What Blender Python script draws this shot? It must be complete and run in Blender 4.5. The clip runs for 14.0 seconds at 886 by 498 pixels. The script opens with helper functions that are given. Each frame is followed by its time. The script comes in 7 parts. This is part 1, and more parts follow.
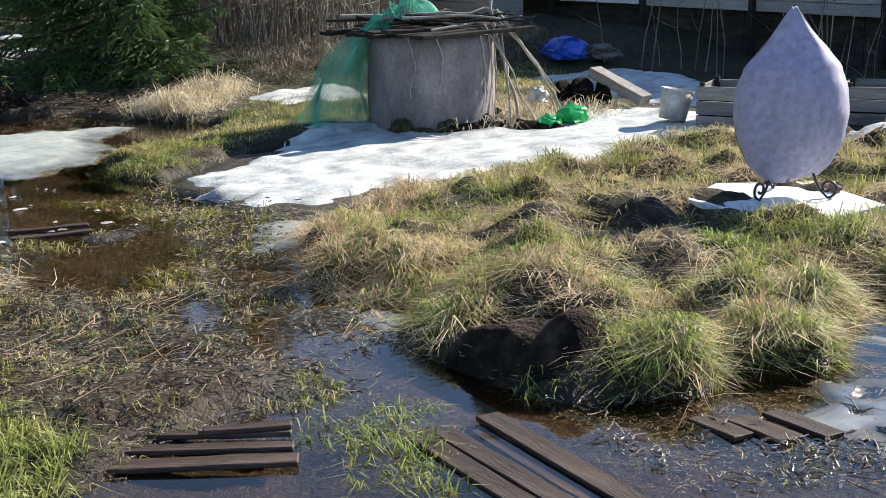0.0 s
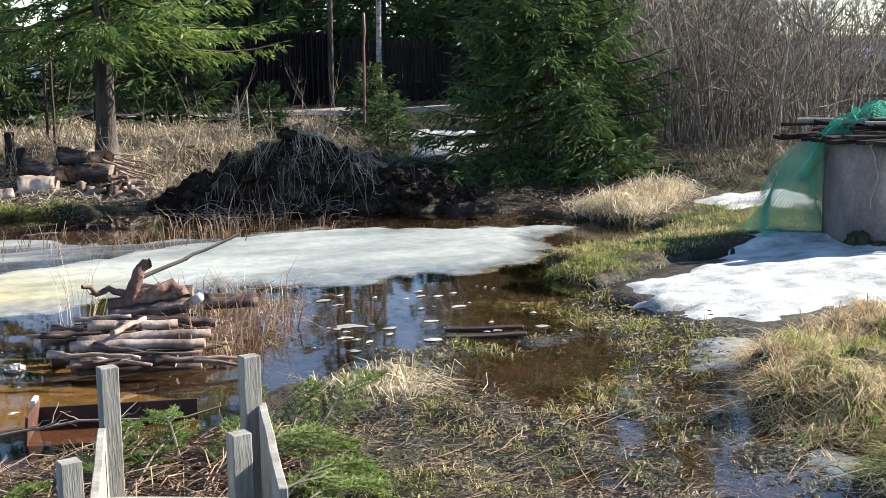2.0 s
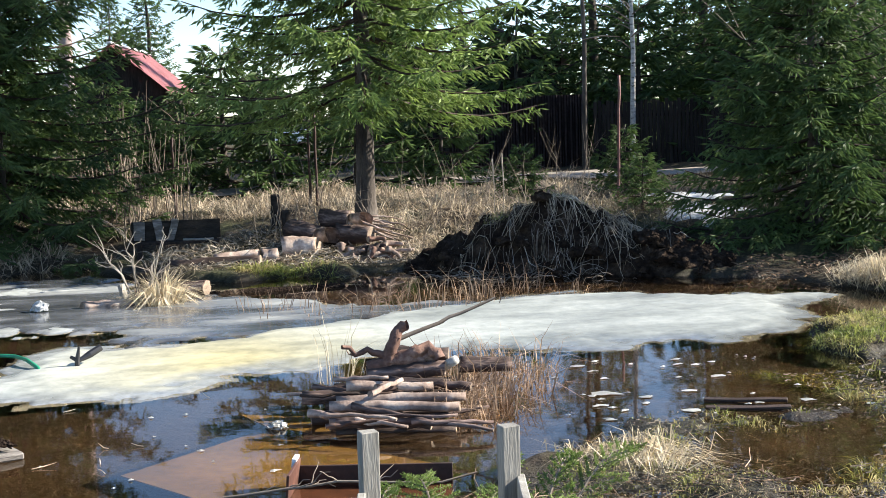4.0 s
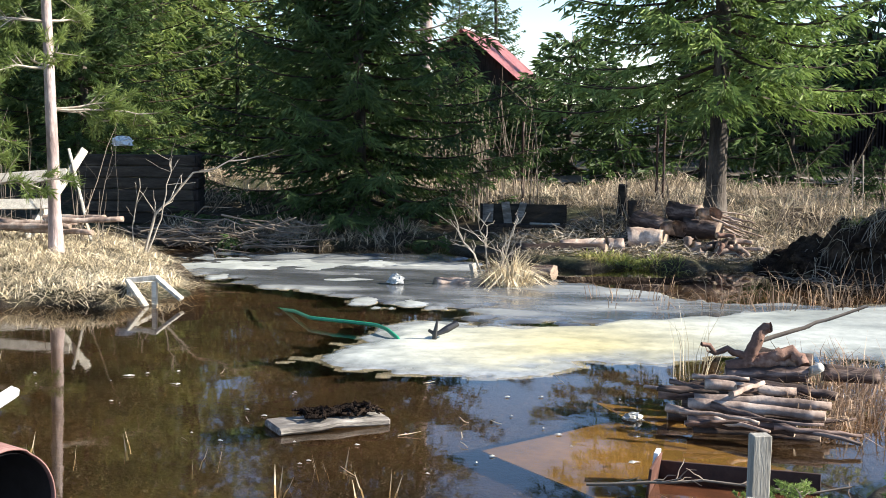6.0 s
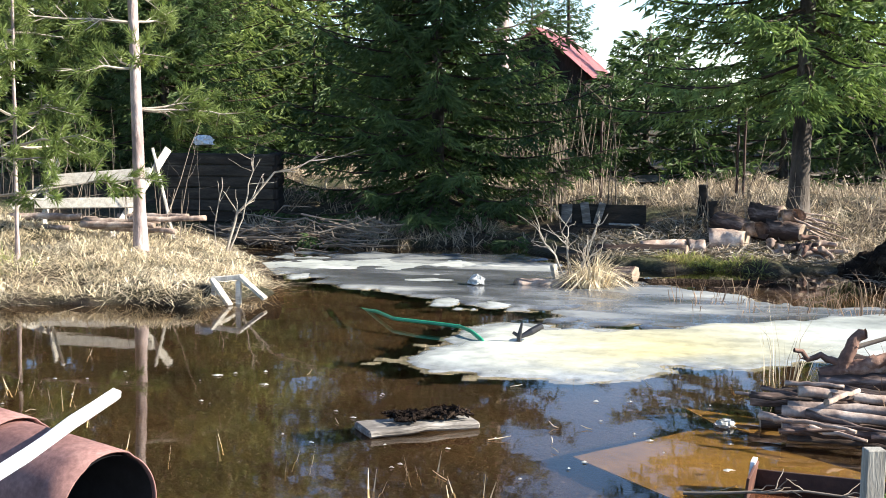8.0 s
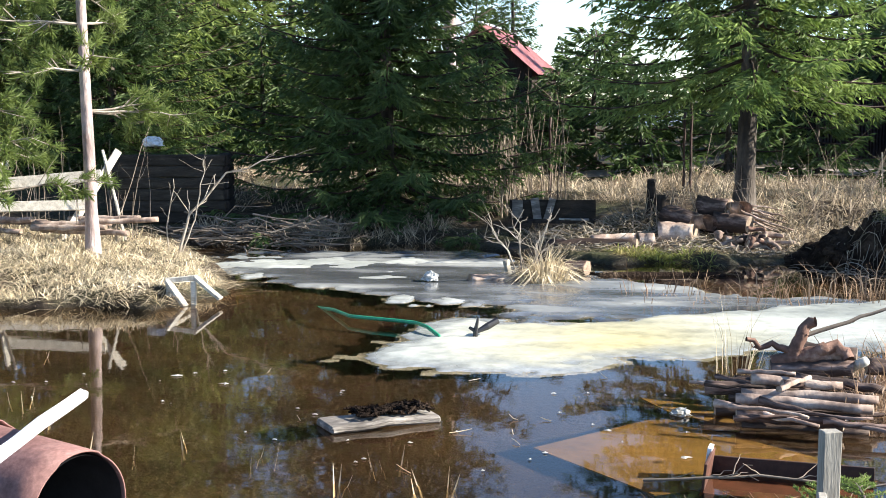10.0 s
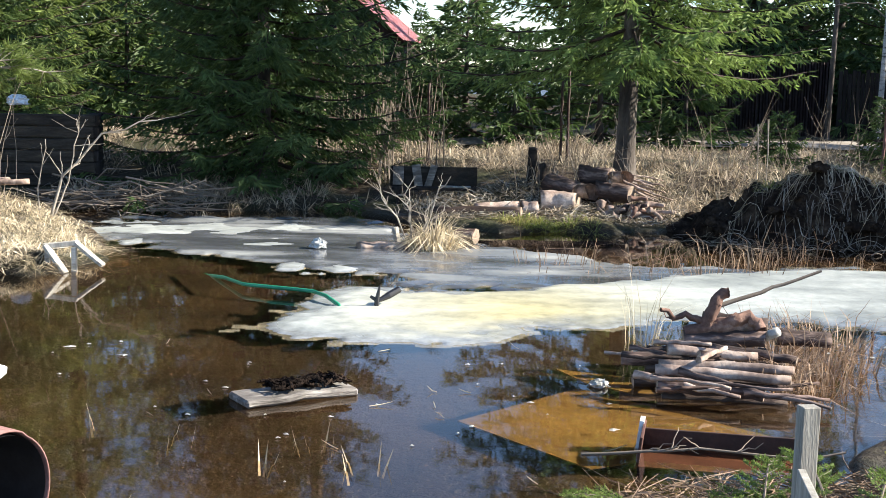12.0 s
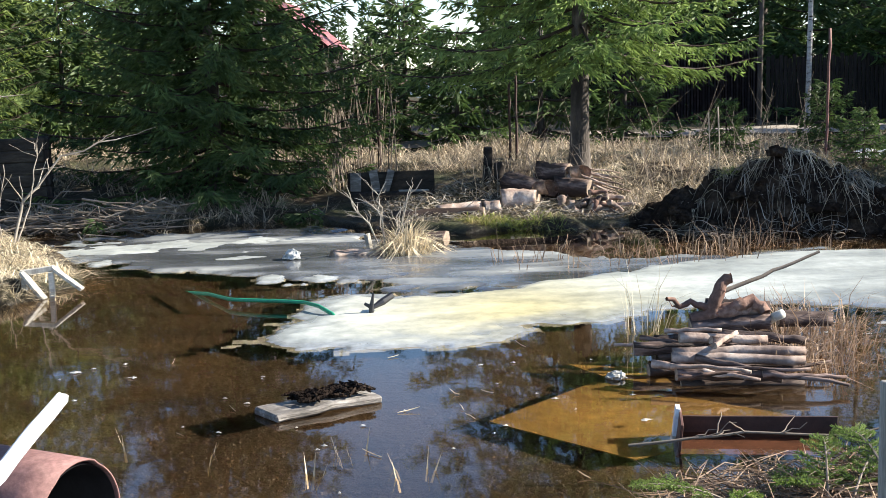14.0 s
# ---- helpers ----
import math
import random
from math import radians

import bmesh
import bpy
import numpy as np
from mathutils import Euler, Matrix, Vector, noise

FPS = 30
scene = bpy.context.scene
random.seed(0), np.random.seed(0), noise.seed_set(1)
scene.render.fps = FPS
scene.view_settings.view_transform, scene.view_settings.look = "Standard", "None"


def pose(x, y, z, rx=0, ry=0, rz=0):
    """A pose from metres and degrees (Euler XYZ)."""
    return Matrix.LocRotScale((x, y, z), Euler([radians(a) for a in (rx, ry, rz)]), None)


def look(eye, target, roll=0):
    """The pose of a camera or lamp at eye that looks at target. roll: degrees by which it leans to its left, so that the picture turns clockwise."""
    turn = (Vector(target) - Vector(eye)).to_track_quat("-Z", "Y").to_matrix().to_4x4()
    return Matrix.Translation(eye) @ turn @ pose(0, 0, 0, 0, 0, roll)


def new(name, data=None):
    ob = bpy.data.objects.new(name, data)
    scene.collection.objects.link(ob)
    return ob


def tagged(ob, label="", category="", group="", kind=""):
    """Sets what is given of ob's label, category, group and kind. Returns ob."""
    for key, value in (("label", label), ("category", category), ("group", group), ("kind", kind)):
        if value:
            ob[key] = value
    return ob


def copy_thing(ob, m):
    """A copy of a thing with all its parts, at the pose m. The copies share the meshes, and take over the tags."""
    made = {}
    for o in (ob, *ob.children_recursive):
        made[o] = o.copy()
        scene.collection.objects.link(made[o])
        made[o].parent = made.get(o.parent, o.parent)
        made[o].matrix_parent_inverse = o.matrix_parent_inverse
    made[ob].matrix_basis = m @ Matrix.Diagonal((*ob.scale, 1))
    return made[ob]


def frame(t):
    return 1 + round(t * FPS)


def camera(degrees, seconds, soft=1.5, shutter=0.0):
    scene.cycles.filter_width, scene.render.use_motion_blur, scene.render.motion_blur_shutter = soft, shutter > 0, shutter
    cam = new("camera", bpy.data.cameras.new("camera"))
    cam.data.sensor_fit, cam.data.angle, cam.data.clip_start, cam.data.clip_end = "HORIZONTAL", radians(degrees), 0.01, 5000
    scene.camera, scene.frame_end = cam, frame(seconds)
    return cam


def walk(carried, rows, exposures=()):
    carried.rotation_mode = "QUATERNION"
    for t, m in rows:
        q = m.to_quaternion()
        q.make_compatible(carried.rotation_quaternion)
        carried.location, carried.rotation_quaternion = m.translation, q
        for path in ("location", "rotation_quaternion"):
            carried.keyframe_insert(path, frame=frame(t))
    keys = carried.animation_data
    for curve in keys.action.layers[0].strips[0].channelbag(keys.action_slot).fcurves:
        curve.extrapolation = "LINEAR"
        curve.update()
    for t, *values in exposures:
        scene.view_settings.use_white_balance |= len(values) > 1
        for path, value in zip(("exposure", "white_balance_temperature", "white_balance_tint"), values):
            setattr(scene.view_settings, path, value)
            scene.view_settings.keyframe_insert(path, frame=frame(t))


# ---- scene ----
cam = camera(36.90, 14.0, soft=0.9)
PATH = [
    (0, (0.252, -0.483, 1.869), (6.573, 6.911, -0.449), -0.94),
    (0.5, (0.262, -0.349, 1.871), (5.903, 7.631, -0.249), -1.09),
    (1, (0.269, -0.279, 1.872), (5.387, 8.108, 0.012), -2.86),
    (1.5, (0.353, -0.152, 1.871), (4.865, 8.606, 0.156), -2.23),
    (2, (0.463, -0.085, 1.878), (4.108, 9.097, 0.324), -1.11),
    (2.5, (0.534, -0.024, 1.871), (3.328, 9.470, 0.434), -1.31),
    (2.7, (0.537, -0.007, 1.879), (3.041, 9.573, 0.479), -1.21),
    (4.8, (0.342, 0.014, 1.899), (1.870, 9.854, 0.987), -0.33),
    (5, (0.314, 0.014, 1.902), (1.613, 9.885, 0.975), 0.47),
    (5.5, (0.246, 0.057, 1.897), (0.577, 10.001, 0.887), 0.58),
    (6, (0.188, 0.060, 1.892), (-0.348, 9.983, 0.782), 0.76),
    (6.5, (0.156, 0.067, 1.890), (-1.091, 9.915, 0.681), 0.58),
    (7, (0.115, 0.058, 1.900), (-1.358, 9.872, 0.666), 0.96),
    (7.5, (0.088, 0.070, 1.919), (-1.228, 9.912, 0.731), 0.89),
    (7.7, (0.068, 0.081, 1.922), (-1.125, 9.943, 0.774), 0.81),
    (9.8, (0.029, 0.001, 1.925), (-0.690, 9.912, 0.802), 0.44),
    (10, (-0.001, -0.018, 1.924), (-0.652, 9.895, 0.773), 0.08),
    (10.5, (-0.077, 0.077, 1.903), (-0.427, 9.995, 0.678), 0.66),
    (11, (-0.205, 0.182, 1.910), (-0.205, 10.100, 0.630), 0.55),
    (11.5, (-0.288, 0.228, 1.907), (-0.098, 10.138, 0.577), 1.50),
    (12, (-0.416, 0.220, 1.896), (0.071, 10.112, 0.510), 1.40),
    (12.5, (-0.561, 0.163, 1.906), (0.218, 10.033, 0.501), -0.57),
    (13, (-0.700, 0.160, 1.902), (0.181, 10.022, 0.501), 1.00),
    (13.5, (-0.809, 0.188, 1.895), (0.009, 10.057, 0.502), -0.15),
    (14, (-0.964, 0.251, 1.894), (0.125, 10.098, 0.533), -1.47),
]
EXPOSURES = [(0.0, 0.8), (1.2, 0.82), (2.5, 1.05), (5.0, 1.0), (6.0, 1.02), (7.5, 1.2), (10.0, 1.16), (11.0, 1.14), (13.0, 1.06), (14.0, 1.05)]
walk(cam, [(t, look(eye, target, roll)) for t, eye, target, roll in PATH], exposures=EXPOSURES)

# ---- world, sun ----
SUN_AZ = radians(-1)          # direction towards the sun, from +x
SUN_EL = radians(31)
world = bpy.data.worlds.new("world")
scene.world = world
world.use_nodes = True
wn = world.node_tree
sky = wn.nodes.new("ShaderNodeTexSky")
sky.sky_type = "NISHITA"
sky.sun_disc = False
sky.dust_density, sky.ozone_density, sky.air_density, sky.altitude = 0.2, 3.0, 1.0, 1500
sky.sun_elevation = SUN_EL
sky.sun_rotation = math.pi / 2 - SUN_AZ
wn.links.new(sky.outputs[0], wn.nodes["Background"].inputs[0])
wn.nodes["Background"].inputs[1].default_value = 0.125
sun_data = bpy.data.lights.new("sun", "SUN")
sun_data.energy, sun_data.angle, sun_data.color = 6.6, radians(0.55), (1.0, 0.93, 0.81)
sun = new("sun", sun_data)
sun.matrix_world = look((0, 0, 0), (-math.cos(SUN_EL) * math.cos(SUN_AZ), -math.cos(SUN_EL) * math.sin(SUN_AZ), -math.sin(SUN_EL)))


# ---- mesh helpers ----
def np_mesh(name, verts, faces, mats=(), idx=None, smooth=False):
    """A mesh from arrays: verts (n, 3), faces (m, 3 or 4)."""
    me = bpy.data.meshes.new(name)
    verts, faces = np.asarray(verts, np.float32), np.asarray(faces, np.int32)
    k = faces.shape[1]
    me.vertices.add(len(verts))
    me.vertices.foreach_set("co", verts.ravel())
    me.loops.add(len(faces) * k)
    me.loops.foreach_set("vertex_index", faces.ravel())
    me.polygons.add(len(faces))
    me.polygons.foreach_set("loop_start", np.arange(0, len(faces) * k, k, dtype=np.int32))
    for m in mats:
        me.materials.append(m)
    if idx is not None:
        me.polygons.foreach_set("material_index", np.asarray(idx, np.int32))
    me.polygons.foreach_set("use_smooth", np.full(len(faces), smooth))
    me.update(calc_edges=True)
    me.validate()
    return me


def put(name, me, parent=None, label="", m=None):
    ob = new(name, me)
    if m is not None:
        ob.matrix_basis = m
    if parent is not None:
        ob.parent = parent
    if label:
        tagged(ob, label)
    return ob


def part(name, bm, material, parent=None, label="", smooth=False):
    """Link a bmesh as one mesh object under a thing or a part."""
    me = bpy.data.meshes.new(name)
    for f in bm.faces:
        f.smooth = smooth
    bm.to_mesh(me)
    bm.free()
    for mt in material if isinstance(material, (list, tuple)) else (material,):
        me.materials.append(mt)
    return put(name, me, parent, label)


def thing(name, x, y, z, label, category, rz=0.0, group="", rx=0.0, ry=0.0):
    e = new(name)
    e.empty_display_size = 0.1
    e.matrix_basis = pose(x, y, z, rx, ry, rz)
    return tagged(e, label, category, group)


def box(bm, sx, sy, sz, m=None, bevel=0.004, rough=0.0, cuts=0, seed=0):
    """A bevelled, slightly uneven box centred on the origin, moved by m."""
    b = bmesh.new()
    bmesh.ops.create_cube(b, size=1)
    bmesh.ops.scale(b, vec=(sx, sy, sz), verts=b.verts)
    if cuts:
        ax = max(range(3), key=lambda i: (sx, sy, sz)[i])
        es = [e for e in b.edges if abs((e.verts[0].co - e.verts[1].co)[ax]) > 0.5 * (sx, sy, sz)[ax]]
        bmesh.ops.subdivide_edges(b, edges=es, cuts=cuts)
    if bevel:
        bmesh.ops.bevel(b, geom=[e for e in b.edges if len(e.link_faces) == 2 and e.calc_face_angle(0) > 0.5], offset=bevel, segments=1, affect="EDGES")
    if rough:
        for v in b.verts:
            v.co += noise.noise_vector(v.co * 5 + Vector((seed * 7.3, seed, 0))) * rough
    if m is not None:
        bmesh.ops.transform(b, matrix=m, verts=b.verts)
    me = bpy.data.meshes.new("tmp")
    b.to_mesh(me)
    b.free()
    bm.from_mesh(me)
    bpy.data.meshes.remove(me)
    return bm


def tube_np(pts, radii, sides=6, jit=0.0, rng=None):
    """Verts and quads of a tube along a polyline, closed by its small ends."""
    pts = np.asarray(pts, float)
    radii = np.asarray(radii, float)
    n = len(pts)
    tan = np.gradient(pts, axis=0)
    tan /= np.linalg.norm(tan, axis=1)[:, None] + 1e-9
    ref = np.array((0, 0, 1.0)) if abs(tan[0, 2]) < 0.9 else np.array((1.0, 0, 0))
    a = np.cross(tan, ref)
    a /= np.linalg.norm(a, axis=1)[:, None] + 1e-9
    b = np.cross(tan, a)
    th = np.linspace(0, 2 * np.pi, sides, endpoint=False)
    rr = radii[:, None] * np.ones(sides)
    if jit and rng is not None:
        rr = rr * (1 + jit * rng.uniform(-1, 1, (1, sides)) + 0.5 * jit * rng.uniform(-1, 1, (n, sides)))
    v = pts[:, None] + rr[..., None] * (np.cos(th)[None, :, None] * a[:, None] + np.sin(th)[None, :, None] * b[:, None])
    i, j = np.meshgrid(np.arange(n - 1), np.arange(sides), indexing="ij")
    q = np.stack([i * sides + j, i * sides + (j + 1) % sides, (i + 1) * sides + (j + 1) % sides, (i + 1) * sides + j], -1).reshape(-1, 4)
    return v.reshape(-1, 3), q


def join_np(pieces):
    vs, fs, o = [], [], 0
    for v, f in pieces:
        vs.append(v)
        fs.append(f + o)
        o += len(v)
    return np.concatenate(vs), np.concatenate(fs)


def vnoise(x, y, scale, seed=0):
    """Smooth 2D value noise in -1..1 on arrays."""
    r = np.random.RandomState(seed)
    tab = r.uniform(-1, 1, (64, 64))
    u, w = np.asarray(x) / scale, np.asarray(y) / scale
    i, j = np.floor(u).astype(int), np.floor(w).astype(int)
    fu, fw = u - i, w - j
    fu, fw = fu * fu * (3 - 2 * fu), fw * fw * (3 - 2 * fw)
    g = lambda a, b: tab[a % 64, b % 64]
    return (g(i, j) * (1 - fu) + g(i + 1, j) * fu) * (1 - fw) + (g(i, j + 1) * (1 - fu) + g(i + 1, j + 1) * fu) * fw


def sdf(x, y, poly):
    """Signed distance to a polygon, positive inside."""
    x, y = np.asarray(x, float), np.asarray(y, float)
    d = np.full(x.shape, 1e9)
    inside = np.zeros(x.shape, bool)
    n = len(poly)
    for k in range(n):
        ax, ay = poly[k]
        bx, by = poly[(k + 1) % n]
        ex, ey = bx - ax, by - ay
        t = np.clip(((x - ax) * ex + (y - ay) * ey) / (ex * ex + ey * ey), 0, 1)
        d = np.minimum(d, np.hypot(x - ax - t * ex, y - ay - t * ey))
        c = ((ay > y) != (by > y)) & (x < ex * (y - ay) / (ey if ey else 1e-9) + ax)
        inside ^= c
    return np.where(inside, d, -d)


def ramp(d, a, b):
    t = np.clip((d - a) / (b - a), 0, 1)
    return t * t * (3 - 2 * t)


# ---- materials ----
def material(name, build):
    mt = bpy.data.materials.new(name)
    mt.use_nodes = True
    build(mt.node_tree, mt.node_tree.nodes["Principled BSDF"])
    return mt


def tex_noise(nt, scale, detail=4.0, rough=0.6, coord="Object", stretch=None):
    tc = nt.nodes.new("ShaderNodeTexCoord") if coord != "World" else nt.nodes.new("ShaderNodeNewGeometry")
    out = tc.outputs["Position"] if coord == "World" else tc.outputs[coord]
    if stretch:
        mp = nt.nodes.new("ShaderNodeMapping")
        mp.inputs["Scale"].default_value = stretch
        nt.links.new(out, mp.inputs[0])
        out = mp.outputs[0]
    n = nt.nodes.new("ShaderNodeTexNoise")
    n.inputs["Scale"].default_value = scale
    n.inputs["Detail"].default_value = detail
    n.inputs["Roughness"].default_value = rough
    nt.links.new(out, n.inputs["Vector"])
    return n.outputs["Fac"]


def tex_ramp(nt, fac, stops):
    r = nt.nodes.new("ShaderNodeValToRGB")
    el = r.color_ramp.elements
    while len(el) < len(stops):
        el.new(0.5)
    for e, (p, c) in zip(el, stops):
        e.position, e.color = p, (*c, 1)
    nt.links.new(fac, r.inputs[0])
    return r.outputs[0]


def tex_mix(nt, a, b, fac, mode="MIX"):
    m = nt.nodes.new("ShaderNodeMix")
    m.data_type, m.blend_type = "RGBA", mode
    for s, val in ((m.inputs[6], a), (m.inputs[7], b), (m.inputs[0], fac)):
        if isinstance(val, (tuple, float, int)):
            s.default_value = (*val, 1) if isinstance(val, tuple) else val
        else:
            nt.links.new(val, s)
    return m.outputs[2]


def bump(nt, bsdf, fac, strength=0.4, dist=0.02):
    b = nt.nodes.new("ShaderNodeBump")
    b.inputs["Strength"].default_value = strength
    b.inputs["Distance"].default_value = dist
    nt.links.new(fac, b.inputs["Height"])
    nt.links.new(b.outputs[0], bsdf.inputs["Normal"])


def simple(name, stops, scale=8.0, rough=0.8, bump_s=0.3, bump_d=0.01, stretch=None, metal=0.0, rand=0.0, island=0.0, spec=0.5, fine=None, coord="Object", backlit=0.0):
    """A surface with colour varying along a ramp at two scales, with relief."""
    def build(nt, p):
        big = tex_noise(nt, scale, 5, 0.65, coord, stretch)
        col = tex_ramp(nt, big, stops)
        fn = tex_noise(nt, fine or scale * 7, 3, 0.6, coord, stretch)
        fine_col = tex_ramp(nt, fn, [(0.3, (0.62, 0.62, 0.62)), (0.7, (1.25, 1.25, 1.25))])
        col = tex_mix(nt, col, fine_col, 0.6, "MULTIPLY")
        if rand or island:
            if rand:
                src = nt.nodes.new("ShaderNodeObjectInfo").outputs["Random"]
            else:
                src = nt.nodes.new("ShaderNodeNewGeometry").outputs["Random Per Island"]
            k = max(rand, island)
            rr = tex_ramp(nt, src, [(0, (1 - k, 1 - k, 1 - k)), (1, (1 + k, 1 + k * 0.95, 1 + k * 0.85))])
            col = tex_mix(nt, col, rr, 1.0, "MULTIPLY")
        nt.links.new(col, p.inputs["Base Color"])
        p.inputs["Roughness"].default_value = rough
        p.inputs["Metallic"].default_value = metal
        p.inputs["Specular IOR Level"].default_value = spec
        if bump_s:
            bump(nt, p, fn, bump_s, bump_d)
        if backlit:
            tr = nt.nodes.new("ShaderNodeBsdfTranslucent")
            nt.links.new(col, tr.inputs["Color"])
            mx = nt.nodes.new("ShaderNodeMixShader")
            mx.inputs[0].default_value = backlit
            nt.links.new(p.outputs[0], mx.inputs[1])
            nt.links.new(tr.outputs[0], mx.inputs[2])
            nt.links.new(mx.outputs[0], nt.nodes["Material Output"].inputs["Surface"])
    return material(name, build)


def ground_build(nt, p):
    """Mud, thatch and moss, wet and dark near the water level."""
    n1 = tex_noise(nt, 0.9, 5, 0.65, "World")
    n2 = tex_noise(nt, 14, 5, 0.75, "World")
    n3 = tex_noise(nt, 60, 3, 0.7, "World")
    soil = tex_ramp(nt, n2, [(0.3, (0.018, 0.011, 0.007)), (0.5, (0.05, 0.034, 0.021)), (0.62, (0.088, 0.068, 0.046)), (0.78, (0.19, 0.155, 0.105))])
    moss = tex_ramp(nt, n2, [(0.3, (0.025, 0.026, 0.011)), (0.55, (0.058, 0.062, 0.026)), (0.75, (0.14, 0.135, 0.066))])
    col = tex_mix(nt, soil, moss, tex_ramp(nt, n1, [(0.42, (0, 0, 0)), (0.62, (1, 1, 1))]))
    col = tex_mix(nt, col, tex_ramp(nt, n3, [(0.25, (0.5, 0.5, 0.5)), (0.75, (1.35, 1.35, 1.35))]), 0.8, "MULTIPLY")
    g = nt.nodes.new("ShaderNodeNewGeometry")
    sep = nt.nodes.new("ShaderNodeSeparateXYZ")
    nt.links.new(g.outputs["Position"], sep.inputs[0])
    wet = nt.nodes.new("ShaderNodeMapRange")
    wet.inputs[1].default_value, wet.inputs[2].default_value = 0.01, 0.09
    nt.links.new(sep.outputs[2], wet.inputs[0])
    deep = nt.nodes.new("ShaderNodeMapRange")
    deep.inputs[1].default_value, deep.inputs[2].default_value = -0.045, 0.005
    nt.links.new(sep.outputs[2], deep.inputs[0])
    col = tex_mix(nt, tex_mix(nt, col, (0.42, 0.36, 0.3), 1.0, "MULTIPLY"), col, wet.outputs[0])
    col = tex_mix(nt, tex_ramp(nt, n1, [(0.3, (0.016, 0.0095, 0.005)), (0.7, (0.052, 0.032, 0.015))]), col, deep.outputs[0])
    nt.links.new(col, p.inputs["Base Color"])
    rr = nt.nodes.new("ShaderNodeMapRange")
    rr.inputs[1].default_value, rr.inputs[2].default_value, rr.inputs[3].default_value, rr.inputs[4].default_value = 0.01, 0.08, 0.28, 0.9
    nt.links.new(sep.outputs[2], rr.inputs[0])
    nt.links.new(rr.outputs[0], p.inputs["Roughness"])
    p.inputs["Specular IOR Level"].default_value = 0.3
    bump(nt, p, n2, 0.9, 0.05)


def water_build(nt, p):
    p.inputs["Base Color"].default_value = (0.42, 0.31, 0.18, 1)
    p.inputs["Transmission Weight"].default_value = 1.0
    p.inputs["Roughness"].default_value = 0.03
    p.inputs["IOR"].default_value = 1.33
    bump(nt, p, tex_noise(nt, 2.2, 3, 0.5, "World"), 0.06, 0.02)


def ice_build(nt, p):
    n1 = tex_noise(nt, 0.75, 6, 0.62, "World", (0.6, 1.4, 1))
    n2 = tex_noise(nt, 9, 6, 0.7, "World")
    white = tex_ramp(nt, n2, [(0.3, (0.38, 0.40, 0.38)), (0.7, (0.62, 0.64, 0.60))])
    grey = tex_ramp(nt, n2, [(0.3, (0.16, 0.17, 0.17)), (0.7, (0.34, 0.36, 0.37))])
    g = nt.nodes.new("ShaderNodeNewGeometry")
    # a yellowish stain round one spot of the pond
    mp = nt.nodes.new("ShaderNodeMapping")
    mp.inputs["Location"].default_value = (-0.35, -3.55, 0)
    mp.inputs["Scale"].default_value = (0.5, 0.35, 0)
    nt.links.new(g.outputs["Position"], mp.inputs[0])
    ln = nt.nodes.new("ShaderNodeVectorMath")
    ln.operation = "LENGTH"
    nt.links.new(mp.outputs[0], ln.inputs[0])
    stain = tex_ramp(nt, ln.outputs["Value"], [(0.1, (0.95, 0.80, 0.45)), (0.8, (1, 1, 1))])
    sep = nt.nodes.new("ShaderNodeSeparateXYZ")
    nt.links.new(g.outputs["Position"], sep.inputs[0])
    ht = nt.nodes.new("ShaderNodeMapRange")
    ht.inputs[1].default_value, ht.inputs[2].default_value = 0.004, 0.03
    nt.links.new(sep.outputs[2], ht.inputs[0])
    white = tex_mix(nt, white, tex_ramp(nt, n1, [(0.32, (0.48, 0.50, 0.50)), (0.58, (1.1, 1.1, 1.08))]), 1.0, "MULTIPLY")
    col = tex_mix(nt, grey, tex_mix(nt, white, stain, 0.9, "MULTIPLY"), ht.outputs[0])
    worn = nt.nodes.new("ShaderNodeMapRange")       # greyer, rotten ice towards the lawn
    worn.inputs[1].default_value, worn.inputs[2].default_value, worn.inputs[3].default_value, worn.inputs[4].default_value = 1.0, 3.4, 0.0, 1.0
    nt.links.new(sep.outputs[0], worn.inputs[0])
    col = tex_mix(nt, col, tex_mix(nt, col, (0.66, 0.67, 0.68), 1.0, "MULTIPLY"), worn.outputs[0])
    nt.links.new(col, p.inputs["Base Color"])
    rr = nt.nodes.new("ShaderNodeMapRange")
    rr.inputs[3].default_value, rr.inputs[4].default_value = 0.12, 0.55
    nt.links.new(ht.outputs[0], rr.inputs[0])
    nt.links.new(rr.outputs[0], p.inputs["Roughness"])
    bump(nt, p, n2, 0.12, 0.015)


def wet_ice_build(nt, p):
    """Thin waterlogged ice: grey, with whiter rafts."""
    n1 = tex_noise(nt, 0.8, 7, 0.62, "World", (0.45, 1.3, 1))
    n2 = tex_noise(nt, 9, 6, 0.7, "World")
    col = tex_ramp(nt, n1, [(0.36, (0.05, 0.054, 0.058)), (0.5, (0.12, 0.128, 0.14)), (0.63, (0.3, 0.31, 0.3)), (0.74, (0.6, 0.61, 0.56))])
    col = tex_mix(nt, col, tex_ramp(nt, n2, [(0.3, (0.6, 0.6, 0.6)), (0.7, (1.2, 1.2, 1.2))]), 0.6, "MULTIPLY")
    nt.links.new(col, p.inputs["Base Color"])
    rr = nt.nodes.new("ShaderNodeMapRange")
    rr.inputs[1].default_value, rr.inputs[2].default_value, rr.inputs[3].default_value, rr.inputs[4].default_value = 0.45, 0.62, 0.08, 0.5
    nt.links.new(n1, rr.inputs[0])
    nt.links.new(rr.outputs[0], p.inputs["Roughness"])
    bump(nt, p, n2, 0.12, 0.01)


